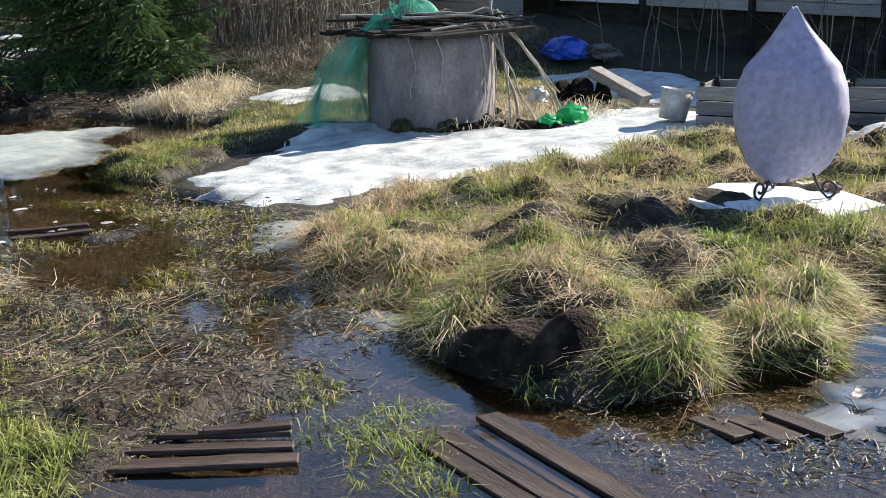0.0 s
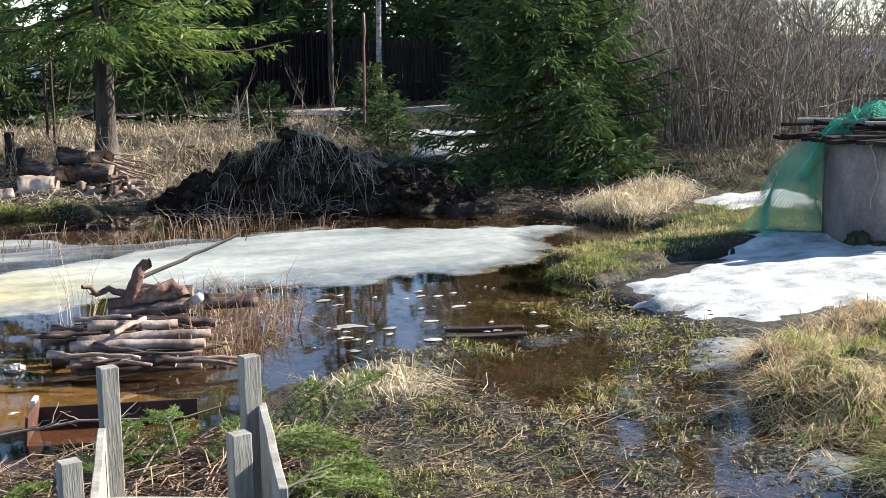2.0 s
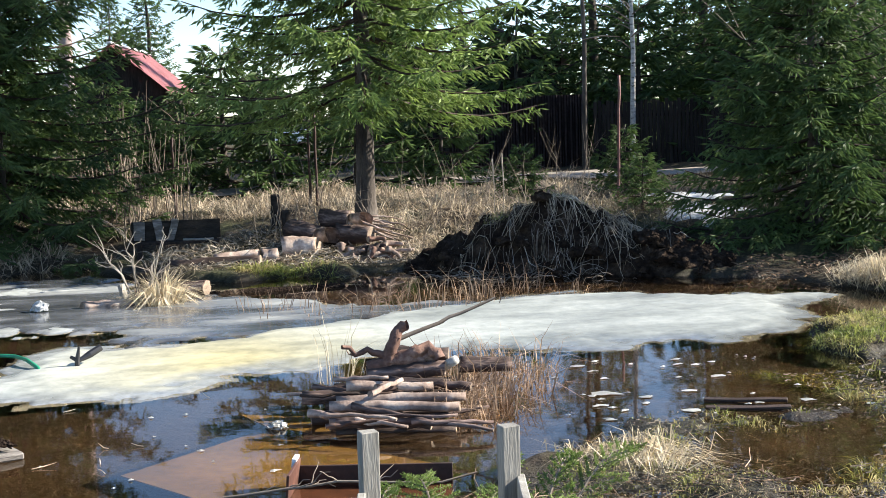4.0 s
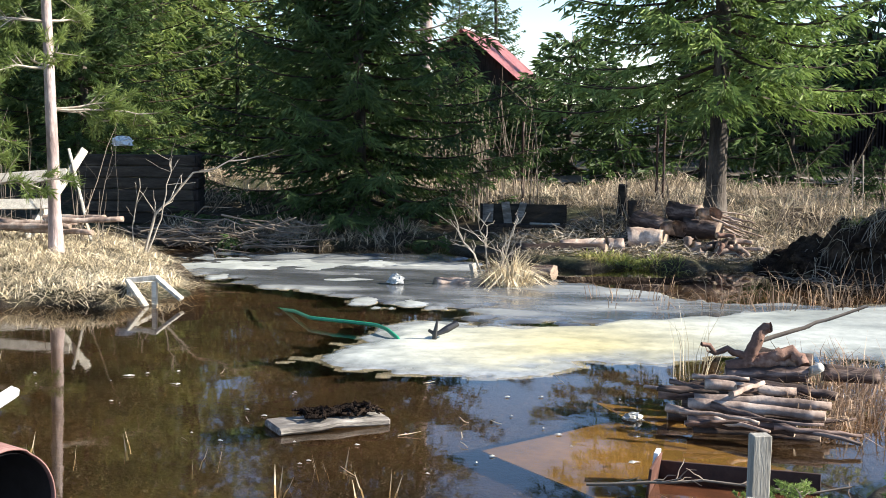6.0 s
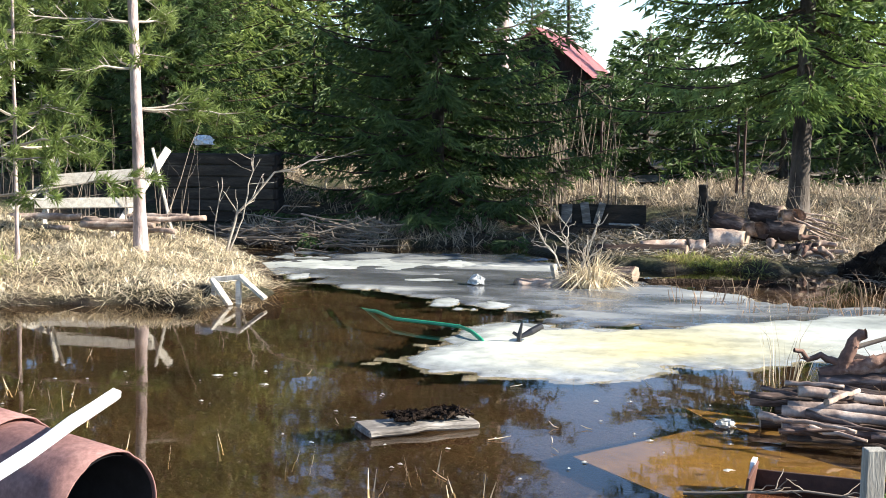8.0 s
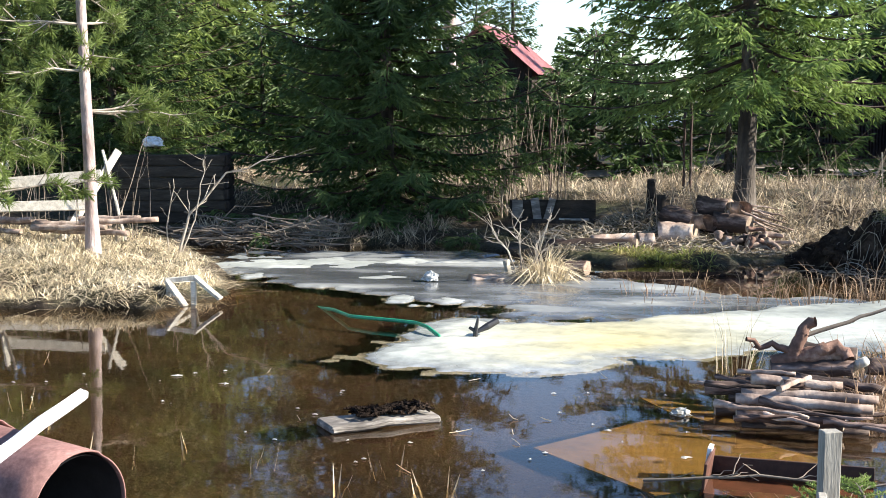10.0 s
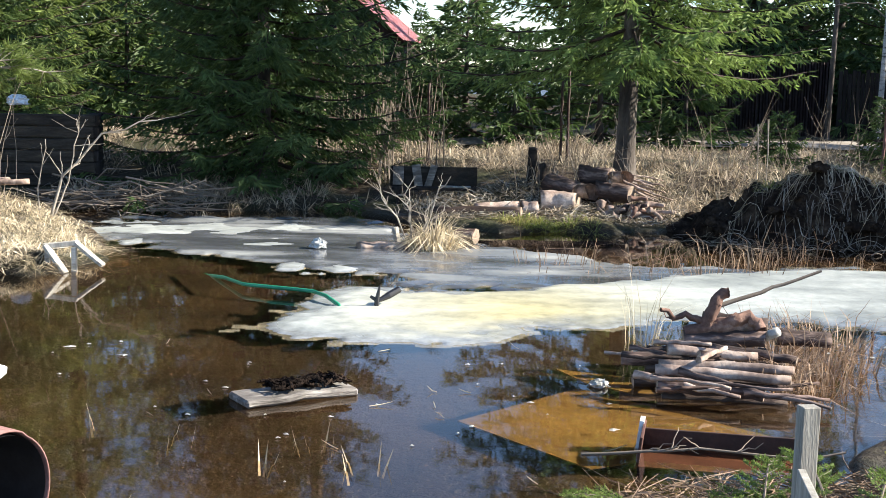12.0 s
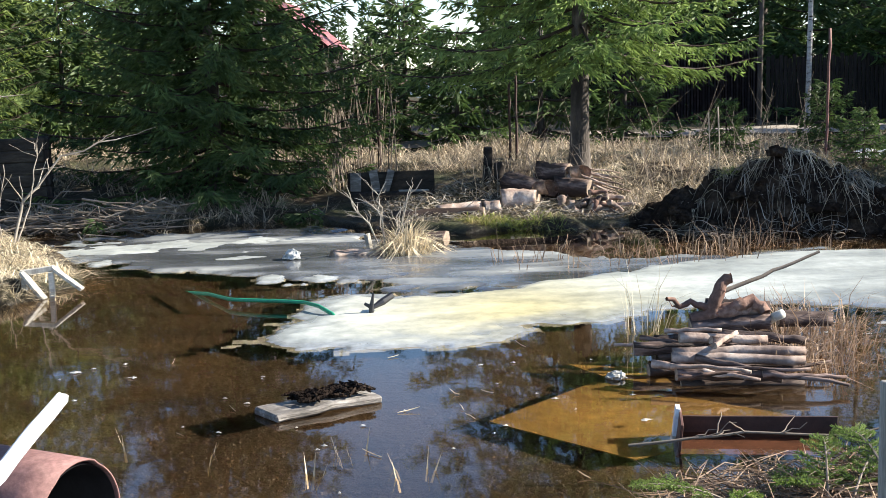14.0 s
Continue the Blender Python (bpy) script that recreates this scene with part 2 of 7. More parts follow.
def snow_build(nt, p):
    n1 = tex_noise(nt, 2.4, 7, 0.68, "World", (1.0, 1.8, 1))
    n2 = tex_noise(nt, 30, 5, 0.7, "World")
    col = tex_ramp(nt, n1, [(0.32, (0.20, 0.21, 0.205)), (0.45, (0.42, 0.43, 0.42)), (0.6, (0.62, 0.63, 0.61))])
    specks = tex_ramp(nt, n2, [(0.24, (0.35, 0.3, 0.25)), (0.36, (1, 1, 1))])
    nt.links.new(tex_mix(nt, col, specks, 0.7, "MULTIPLY"), p.inputs["Base Color"])
    p.inputs["Roughness"].default_value = 0.6
    bump(nt, p, n2, 0.5, 0.03)


M = {
    "ground": material("ground", ground_build),
    "water": material("water", water_build),
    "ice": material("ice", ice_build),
    "wet_ice": material("wet_ice", wet_ice_build),
    "snow": material("snow", snow_build),
    "bark": simple("bark", [(0.34, (0.025, 0.02, 0.017)), (0.54, (0.10, 0.082, 0.068)), (0.74, (0.30, 0.27, 0.24))], 3, 0.95, 1.0, 0.03, (1, 1, 0.35), fine=18),
    "pine_bark": simple("pine_bark", [(0.32, (0.17, 0.12, 0.11)), (0.48, (0.40, 0.31, 0.29)), (0.7, (0.62, 0.53, 0.50))], 3, 0.95, 0.8, 0.02, (1, 1, 0.4), fine=20),
    "twig": simple("twig", [(0.3, (0.11, 0.085, 0.065)), (0.7, (0.30, 0.25, 0.20))], 4, 0.9, 0.0, island=0.35),
    "pale_twig": simple("pale_twig", [(0.3, (0.24, 0.20, 0.16)), (0.7, (0.44, 0.40, 0.34))], 4, 0.9, 0.0, island=0.3),
    "spruce": simple("spruce", [(0.3, (0.10, 0.155, 0.045)), (0.5, (0.22, 0.31, 0.09)), (0.75, (0.38, 0.48, 0.16))], 0.9, 0.6, 0.0, island=0.35, backlit=0.4, coord="World"),
    "spruce_dark": simple("spruce_dark", [(0.3, (0.05, 0.09, 0.03)), (0.6, (0.115, 0.18, 0.055)), (0.8, (0.20, 0.27, 0.085))], 0.9, 0.6, 0.0, island=0.35, backlit=0.4, coord="World"),
    "pine": simple("pine", [(0.3, (0.13, 0.19, 0.05)), (0.6, (0.26, 0.33, 0.10)), (0.8, (0.38, 0.45, 0.16))], 0.9, 0.6, 0.0, island=0.3, backlit=0.4, coord="World"),
    "grass": simple("grass", [(0.34, (0.13, 0.18, 0.035)), (0.48, (0.29, 0.31, 0.085)), (0.58, (0.44, 0.38, 0.18)), (0.75, (0.64, 0.55, 0.35))], 2.2, 0.6, 0.0, island=0.6, backlit=0.4, coord="World"),
    "mound_straw": simple("mound_straw", [(0.32, (0.27, 0.185, 0.10)), (0.5, (0.58, 0.45, 0.27)), (0.72, (0.84, 0.71, 0.50))], 2.8, 0.7, 0.0, island=0.55, backlit=0.3, coord="World"),
    "flake": simple("flake", [(0.3, (0.30, 0.30, 0.27)), (0.7, (0.52, 0.52, 0.48))], 9, 0.5, 0.0, island=0.4),
    "moss": simple("moss", [(0.3, (0.02, 0.022, 0.01)), (0.7, (0.07, 0.065, 0.03))], 14, 0.95, 0.8, 0.02, fine=50),
    "fresh_grass": simple("fresh_grass", [(0.3, (0.14, 0.19, 0.04)), (0.52, (0.31, 0.36, 0.10)), (0.75, (0.56, 0.54, 0.24))], 3.0, 0.55, 0.0, island=0.45, backlit=0.4, coord="World"),
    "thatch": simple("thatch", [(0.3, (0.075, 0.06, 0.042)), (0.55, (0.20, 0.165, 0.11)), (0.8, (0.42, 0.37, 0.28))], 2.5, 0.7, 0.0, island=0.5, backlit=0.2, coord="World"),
    "straw": simple("straw", [(0.3, (0.42, 0.34, 0.21)), (0.55, (0.68, 0.59, 0.43)), (0.8, (0.85, 0.78, 0.63))], 1.3, 0.7, 0.0, island=0.6, backlit=0.25, coord="World"),
    "mud": simple("mud", [(0.3, (0.006, 0.004, 0.003)), (0.55, (0.018, 0.012, 0.009)), (0.8, (0.075, 0.052, 0.036))], 5, 0.95, 1.0, 0.06, fine=25, spec=0.08),
    "concrete": simple("concrete", [(0.32, (0.12, 0.10, 0.098)), (0.52, (0.22, 0.19, 0.185)), (0.74, (0.37, 0.33, 0.325))], 2.4, 0.9, 0.5, 0.01, (1, 1, 0.6), fine=46),
    "old_wood": simple("old_wood", [(0.3, (0.20, 0.185, 0.16)), (0.6, (0.36, 0.34, 0.30)), (0.8, (0.50, 0.47, 0.42))], 3, 0.85, 0.5, 0.006, (6, 6, 0.7), rand=0.2, fine=30),
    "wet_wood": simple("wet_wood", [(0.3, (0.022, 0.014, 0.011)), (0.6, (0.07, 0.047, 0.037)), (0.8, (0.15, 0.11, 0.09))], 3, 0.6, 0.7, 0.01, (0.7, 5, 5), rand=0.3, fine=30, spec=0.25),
    "dark_wood": simple("dark_wood", [(0.3, (0.018, 0.015, 0.013)), (0.7, (0.05, 0.042, 0.038))], 3, 0.95, 0.4, 0.01, (5, 5, 0.5), rand=0.2, spec=0.1),
    "cut_wood": simple("cut_wood", [(0.3, (0.15, 0.105, 0.075)), (0.7, (0.42, 0.33, 0.25))], 9, 0.85, 0.4, 0.004, rand=0.2),
    "worn_board": simple("worn_board", [(0.3, (0.08, 0.07, 0.06)), (0.5, (0.18, 0.16, 0.14)), (0.68, (0.42, 0.39, 0.35))], 4, 0.8, 0.7, 0.012, (0.8, 4, 4), fine=30),
    "root_wood": simple("root_wood", [(0.3, (0.07, 0.035, 0.025)), (0.55, (0.20, 0.11, 0.08)), (0.75, (0.42, 0.30, 0.23))], 6, 0.85, 0.7, 0.012, fine=26),
    "log_bark": simple("log_bark", [(0.34, (0.016, 0.011, 0.009)), (0.52, (0.07, 0.042, 0.034)), (0.72, (0.34, 0.25, 0.215))], 5, 0.9, 0.8, 0.015, (0.4, 1.6, 1.6), rand=0.35, fine=22),
    "bare_log": simple("bare_log", [(0.32, (0.09, 0.06, 0.048)), (0.5, (0.29, 0.21, 0.17)), (0.7, (0.64, 0.53, 0.45))], 4, 0.85, 0.5, 0.01, rand=0.2, fine=26),
    "cloth": simple("cloth", [(0.3, (0.38, 0.35, 0.47)), (0.7, (0.47, 0.44, 0.57))], 3, 0.8, 0.08, 0.006, backlit=0.12),
    "iron": simple("iron", [(0.3, (0.03, 0.028, 0.03)), (0.7, (0.07, 0.06, 0.06))], 20, 0.5, 0.2, 0.002, metal=0.6),
    "rust": simple("rust", [(0.3, (0.16, 0.075, 0.065)), (0.6, (0.27, 0.145, 0.13)), (0.8, (0.36, 0.22, 0.19))], 5, 0.7, 0.3, 0.004, metal=0.2, fine=40),
    "wet_rust": simple("wet_rust", [(0.3, (0.03, 0.017, 0.013)), (0.6, (0.065, 0.034, 0.026)), (0.8, (0.15, 0.08, 0.055))], 6, 0.7, 0.5, 0.006, fine=30),
    "red_roof": simple("red_roof", [(0.3, (0.40, 0.15, 0.16)), (0.7, (0.58, 0.27, 0.27))], 2, 0.5, 0.0),
    "gate": simple("gate", [(0.3, (0.07, 0.055, 0.06)), (0.7, (0.11, 0.088, 0.094))], 2, 0.7, 0.0, spec=0.2),
    "facade": simple("facade", [(0.3, (0.25, 0.23, 0.215)), (0.7, (0.42, 0.40, 0.38))], 3, 0.9, 0.3, 0.01, (0.6, 0.6, 6), rand=0.15),
    "white_paint": simple("white_paint", [(0.3, (0.66, 0.68, 0.70)), (0.7, (0.80, 0.81, 0.82))], 2, 0.6, 0.0, fine=20),
    "plastic_white": simple("plastic_white", [(0.3, (0.38, 0.37, 0.33)), (0.7, (0.66, 0.65, 0.61))], 7, 0.45, 0.1, 0.003, backlit=0.2),
    "plastic_green": simple("plastic_green", [(0.3, (0.02, 0.40, 0.10)), (0.7, (0.06, 0.62, 0.20))], 7, 0.3, 0.2, 0.01, backlit=0.3),
    "net": simple("net", [(0.3, (0.08, 0.50, 0.36)), (0.7, (0.20, 0.72, 0.52))], 7, 0.5, 0.0, backlit=0.4),
    "tarp": simple("tarp", [(0.3, (0.02, 0.06, 0.38)), (0.7, (0.05, 0.13, 0.60))], 5, 0.35, 0.3, 0.02),
    "hose": simple("hose", [(0.3, (0.01, 0.20, 0.10)), (0.7, (0.03, 0.34, 0.18))], 9, 0.35, 0.0),
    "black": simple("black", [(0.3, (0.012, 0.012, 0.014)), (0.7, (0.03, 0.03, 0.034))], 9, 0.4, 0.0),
    "sheet": simple("sheet", [(0.3, (0.105, 0.065, 0.016)), (0.7, (0.2, 0.125, 0.033))], 1.6, 0.6, 0.2, 0.01, fine=14),
    "road": simple("road", [(0.3, (0.22, 0.18, 0.14)), (0.7, (0.36, 0.31, 0.25))], 1.2, 0.95, 0.4, 0.02, fine=20),
    "bough": simple("bough", [(0.3, (0.13, 0.20, 0.04)), (0.55, (0.27, 0.36, 0.10)), (0.8, (0.45, 0.52, 0.2))], 3, 0.6, 0.0, island=0.35, backlit=0.4, coord="World"),
    "old_plank": simple("old_plank", [(0.3, (0.02, 0.017, 0.014)), (0.6, (0.06, 0.05, 0.04)), (0.8, (0.15, 0.13, 0.10))], 3, 0.9, 0.6, 0.01, (0.8, 4, 4), rand=0.3, fine=30, spec=0.2),
    "red_tin": simple("red_tin", [(0.3, (0.05, 0.02, 0.013)), (0.6, (0.11, 0.045, 0.03)), (0.8, (0.24, 0.12, 0.085))], 5, 0.6, 0.3, 0.006, fine=30),
    "bank_straw": simple("bank_straw", [(0.3, (0.18, 0.135, 0.085)), (0.52, (0.46, 0.38, 0.28)), (0.76, (0.74, 0.66, 0.52))], 1.6, 0.8, 0.0, island=0.6, backlit=0.2, coord="World"),
    "dug_earth": simple("dug_earth", [(0.3, (0.008, 0.005, 0.004)), (0.5, (0.03, 0.02, 0.014)), (0.66, (0.085, 0.06, 0.042)), (0.8, (0.17, 0.13, 0.09))], 6, 0.95, 1.0, 0.06, fine=32, spec=0.1),
    "birch_bark": simple("birch_bark", [(0.36, (0.06, 0.055, 0.05)), (0.44, (0.42, 0.40, 0.37)), (0.7, (0.66, 0.64, 0.60))], 3, 0.85, 0.3, 0.006, (2, 2, 6)),
    "pale_board": simple("pale_board", [(0.3, (0.34, 0.31, 0.26)), (0.7, (0.68, 0.64, 0.56))], 4, 0.8, 0.4, 0.006, (4, 4, 0.8), rand=0.15, fine=30),
    "crate_wood": simple("crate_wood", [(0.3, (0.12, 0.105, 0.095)), (0.7, (0.30, 0.275, 0.25))], 3, 0.9, 0.4, 0.01, (0.6, 0.6, 6), rand=0.25, fine=30),
    "reed": simple("reed", [(0.3, (0.16, 0.10, 0.065)), (0.55, (0.36, 0.25, 0.17)), (0.8, (0.58, 0.47, 0.34))], 2, 0.8, 0.0, island=0.5, backlit=0.2, coord="World"),
    "leaf_litter": simple("leaf_litter", [(0.3, (0.085, 0.05, 0.03)), (0.7, (0.24, 0.16, 0.10))], 4, 0.85, 0.0, island=0.5),
}

# ---- ground ----
FAR_BANK = [(-60, 10.2), (-7.5, 10.4), (-5.3, 10.9), (-4.8, 11.6), (-3.9, 11.6), (-3.3, 11.45), (-2.95, 12.6), (-3.5, 14.6), (-4.3, 16.6), (-3.3, 17.0),
            (-2.3, 16.6), (-0.9, 17.4), (-0.4, 16.2), (0.9, 15.2), (2.1, 15.15), (2.6, 15.55), (3.0, 15.4), (3.6, 14.75), (4.2, 14.4), (5.2, 13.7), (6.4, 12.6), (7.2, 11.4), (6.4, 10.4),
            (5.6, 9.9), (4.7, 9.3), (5.2, 8.6), (6.2, 9.2), (9, 9.2), (60, 7), (60, 80), (-60, 80)]
MOUND = [(4.30, 5.3), (4.75, 6.0), (5.4, 6.45), (6.4, 6.75), (8.0, 6.8), (9.5, 6.5), (11.5, 5.7), (14, 5), (14, 0), (7.4, 2.4), (6.2, 3.05), (5.59, 2.84), (5.02, 2.6), (4.4, 2.87),
         (3.98, 3.2), (3.93, 3.75), (4.13, 4.15), (4.32, 4.7)]
NEAR_BANK = [(-8, -6), (-8, 3.0), (-3.4, 4.3), (-2.4, 4.2), (-1.2, 2.6), (0.1, 3.2), (0.35, 5.1), (0.7, 6.0), (1.6, 6.3), (2.3, 6.6), (3.2, 6.1), (3.7, 5.0), (3.3, 3.9), (2.0, 3.6), (1.9, 2.4), (3.2, 1.0), (6, -6)]
SNOW_BED = [(5.0, 7.3), (5.1, 8.4), (6.2, 9.3), (9, 9.6), (18, 9), (18, 4), (9.5, 6.0), (6.5, 6.4), (5.2, 6.4)]
WET_LAWN = [(2.4, 7.2), (3.0, 8.0), (3.9, 8.6), (5.0, 8.6), (5.6, 6.5), (4.6, 5.0), (4.4, 3.6), (4.6, 2.9), (7.0, 2.4), (16, -1), (16, -6), (1, -6), (1.2, 4.5)]


def height(x, y):
    """Height of the ground in metres; the water stands at 0."""
    x, y = np.asarray(x, float), np.asarray(y, float)
    wob = 0.22 * vnoise(x, y, 0.55, 3) + 0.1 * vnoise(x, y, 0.2, 4)
    z = np.full(x.shape, -0.26) + 0.05 * vnoise(x, y, 1.3, 5)
    w = sdf(x, y, WET_LAWN) + wob
    lawn = -0.046 + 0.05 * vnoise(x, y, 0.8, 6) + 0.03 * vnoise(x, y, 0.25, 7) + 0.012 * vnoise(x, y, 0.09, 17)
    z = z + (lawn - z) * ramp(w, -0.5, 0.3)
    b = sdf(x, y, FAR_BANK) + wob
    shelf = ramp(x, -4.2, -2.6)          # the far bank is lower than the spit
    land = 0.10 - 0.04 * shelf + (0.12 - 0.07 * shelf) * ramp(b, 0.0, 1.0) + 0.42 * (1 - shelf) * ramp(b, 0.8, 5.0) + 0.34 * shelf * ramp(b, 1.1, 3.2) + 0.05 * vnoise(x, y, 0.7, 8) + 0.025 * vnoise(x, y, 0.2, 9)
    flat = ramp(x, 4.0, 6.0) * ramp(-y, -13.0, -11.0)
    land = land * (1 - flat) + flat * (0.08 + 0.03 * ramp(b, 0.3, 1.5) + 0.035 * vnoise(x, y, 0.7, 8))
    z = z + (land - z) * ramp(b, -0.25, 0.25)
    q = sdf(x, y, SNOW_BED) + 0.5 * wob
    z = np.maximum(z, -0.2 + 0.24 * ramp(q, -0.5, 0.15) + 0.05 * ramp(x, 8, 10))
    n = sdf(x, y, NEAR_BANK) + wob
    near = 0.03 + 0.07 * ramp(n, 0.2, 1.0) * ramp(-x, -3.0, -2.0) + 0.05 * vnoise(x, y, 0.6, 10) + 0.03 * vnoise(x, y, 0.16, 11)
    z = z + (near - z) * ramp(n, -0.3, 0.15)
    m = sdf(x, y, MOUND) + 0.16 * vnoise(x, y, 0.4, 12)
    top = 0.10 + 0.09 * ramp(m, 0.0, 0.9) + 0.13 * vnoise(x, y, 0.33, 13) + 0.06 * vnoise(x, y, 0.16, 14)
    z = z + (top - z) * ramp(m, -0.1, 0.14)
    far = np.hypot(x, y - 10)
    return z + 0.5 * ramp(far, 60, 300)


def axis(lo, hi, step, reach):
    a = np.arange(lo, hi + 1e-6, step)
    k = step * 1.35 ** np.arange(1, 40)
    k = np.cumsum(k)
    k = k[k < reach]
    return np.concatenate([lo - k[::-1], a, hi + k])


def gz(x, y):
    return float(height(np.array([x]), np.array([y]))[0])


gx, gy = axis(-7, 12.5, 0.055, 700), axis(1.0, 18.5, 0.055, 700)
GX, GY = np.meshgrid(gx, gy)
GZ = height(GX, GY)


def grid_faces(r, c):
    i, j = np.meshgrid(np.arange(r - 1), np.arange(c - 1), indexing="ij")
    a = i * c + j
    return np.stack([a, a + 1, a + c + 1, a + c], -1).reshape(-1, 4)


ground = new("ground", np_mesh("ground", np.stack([GX, GY, GZ], -1).reshape(-1, 3), grid_faces(*GX.shape), [M["ground"]], smooth=True))
tagged(ground, "wet spring soil with moss, thatch and mud", "ground", kind="structure")

wv = [(-45, -8, 0), (30, -8, 0), (30, 18.2, 0), (-45, 18.2, 0)]
water = new("water", np_mesh("water", wv, [(0, 1, 2, 3)], [M["water"]]))
water.visible_shadow = False
tagged(water, "still brown pond water reflecting trees and sky", "water", kind="structure")


def sheet_patch(name, poly, step, rise, rough, mat, label, category, seed, edge=0.5, soft=0.5, base=None, cut=-0.12):
    """Ice or snow lying on the water or the ground, thinning out to a ragged edge."""
    xs, ys = [p[0] for p in poly], [p[1] for p in poly]
    x, y = np.meshgrid(np.arange(min(xs) - 0.4, max(xs) + 0.4, step), np.arange(min(ys) - 0.4, max(ys) + 0.4, step))
    d = sdf(x, y, poly) + edge * (0.5 * vnoise(x, y, 0.7, seed) + 0.3 * vnoise(x, y, 0.25, seed + 1) + 0.15 * vnoise(x, y, 0.1, seed + 2))
    under = np.maximum(height(x, y), 0.0) if base is None else np.full(x.shape, base)
    z = under - 0.02 + (rise + 0.02) * ramp(d, -0.05, soft) + rough * (vnoise(x, y, 0.5, seed + 3) + 0.6 * vnoise(x, y, 0.19, seed + 4) + 0.3 * vnoise(x, y, 0.09, seed + 5)) * ramp(d, 0, 0.3)
    if base is not None:     # afloat: a thin, sharp edge just above the water
        z = base - 0.014 + 0.02 * ramp(d, cut, cut + 0.06) + rise * ramp(d, cut, cut + soft) + rough * (vnoise(x, y, 0.5, seed + 3) + 0.6 * vnoise(x, y, 0.19, seed + 4)) * ramp(d, cut + 0.05, cut + 0.35)
    f = grid_faces(*x.shape)
    keep = (d.ravel()[f] > cut).any(1)
    f = f[keep]
    used, inv = np.unique(f, return_inverse=True)
    v = np.stack([x, y, z], -1).reshape(-1, 3)[used]
    ob = new(name, np_mesh(name, v, inv.reshape(-1, 4), [mat], smooth=True))
    return tagged(ob, label, category, kind="stuff")


ICE_MAIN = [(-1.75, 9.3), (-0.75, 9.05), (0.3, 9.15), (1.4, 9.8), (2.3, 10.0), (2.9, 9.75), (3.8, 9.65), (4.6, 9.55), (5.3, 9.95), (5.9, 10.9), (6.7, 11.7), (6.0, 12.3), (4.8, 12.9), (3.6, 13.0),
            (2.3, 12.4), (0.9, 11.7), (0.0, 11.5), (-0.8, 11.5), (-1.1, 10.6)]
ICE_FAR = [(-3.8, 15.6), (-2.2, 15.95), (-0.75, 16.0), (0.1, 15.0), (0.7, 14.2), (1.4, 13.4), (2.4, 12.95), (3.2, 12.3), (2.0, 11.6), (0.9, 11.0), (-0.2, 10.9), (-0.5, 11.8), (-1.2, 12.05), (-1.9, 12.8), (-2.7, 13.3), (-3.2, 14.3)]
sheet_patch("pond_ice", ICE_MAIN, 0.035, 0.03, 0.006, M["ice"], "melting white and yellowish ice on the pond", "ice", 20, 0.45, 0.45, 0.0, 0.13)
sheet_patch("thin_ice", ICE_FAR, 0.045, 0.012, 0.001, M["wet_ice"], "thin grey wet ice on the pond", "ice", 31, 0.9, 0.12, 0.0, 0.05)
for k, poly in enumerate(([(-3.3, 15.35), (-1.3, 15.6), (-0.9, 14.9), (-2.0, 14.35), (-2.9, 14.55)], [(-2.75, 13.75), (-1.5, 14.05), (-1.1, 13.5), (-2.3, 13.25)], [(-1.4, 12.35), (-0.9, 12.6), (-0.4, 12.2), (-1.1, 11.95)])):
    sheet_patch("ice_raft", poly, 0.04, 0.012, 0.003, M["ice"], "whitish raft of rotten ice in the thin ice", "ice", 33 + 5 * k, 1.1, 0.6, 0.006, 0.0)
# thin ice film whose pale tone also imitates sky reflected in the puddle
sheet_patch("skim_ice", [(4.3, 1.4), (4.4, 2.3), (5.1, 2.5), (5.7, 2.75), (6.8, 2.3), (6.8, 1.4)], 0.03, 0.006, 0.001, M["wet_ice"], "thin grey skim of ice on the puddle, its tone standing in for reflected sky", "ice", 97, 1.0, 0.15, 0.0, 0.02)
sheet_patch("ice_patch", [(3.95, 4.72), (4.22, 4.92), (4.4, 4.7), (4.2, 4.3), (4.0, 4.25)], 0.02, 0.013, 0.004, M["ice"], "thin pale ice in the puddle by the hummock", "ice", 90, 0.25, 0.25, 0.0, 0.02)
sheet_patch("ice_patch", [(4.45, 6.25), (4.9, 6.85), (5.35, 6.8), (5.2, 6.2), (4.7, 6.05)], 0.02, 0.022, 0.004, M["ice"], "thin pale ice at the snow's edge", "ice", 92, 0.25, 0.25, 0.0, 0.02)
SNOW = [(5.15, 8.35), (6.2, 9.0), (7.4, 9.85), (8.3, 9.5), (9.3, 8.9), (10.3, 8.6), (11.0, 7.6), (10.4, 6.7), (9.4, 6.5), (8.4, 6.8), (7.6, 6.9), (6.6, 7.0), (5.9, 6.8), (5.3, 6.8), (5.0, 7.4)]
sheet_patch("snow_patch", SNOW, 0.04, 0.04, 0.022, M["snow"], "patch of granular melting spring snow", "snow", 40, 0.6, 0.3, None, 0.03)
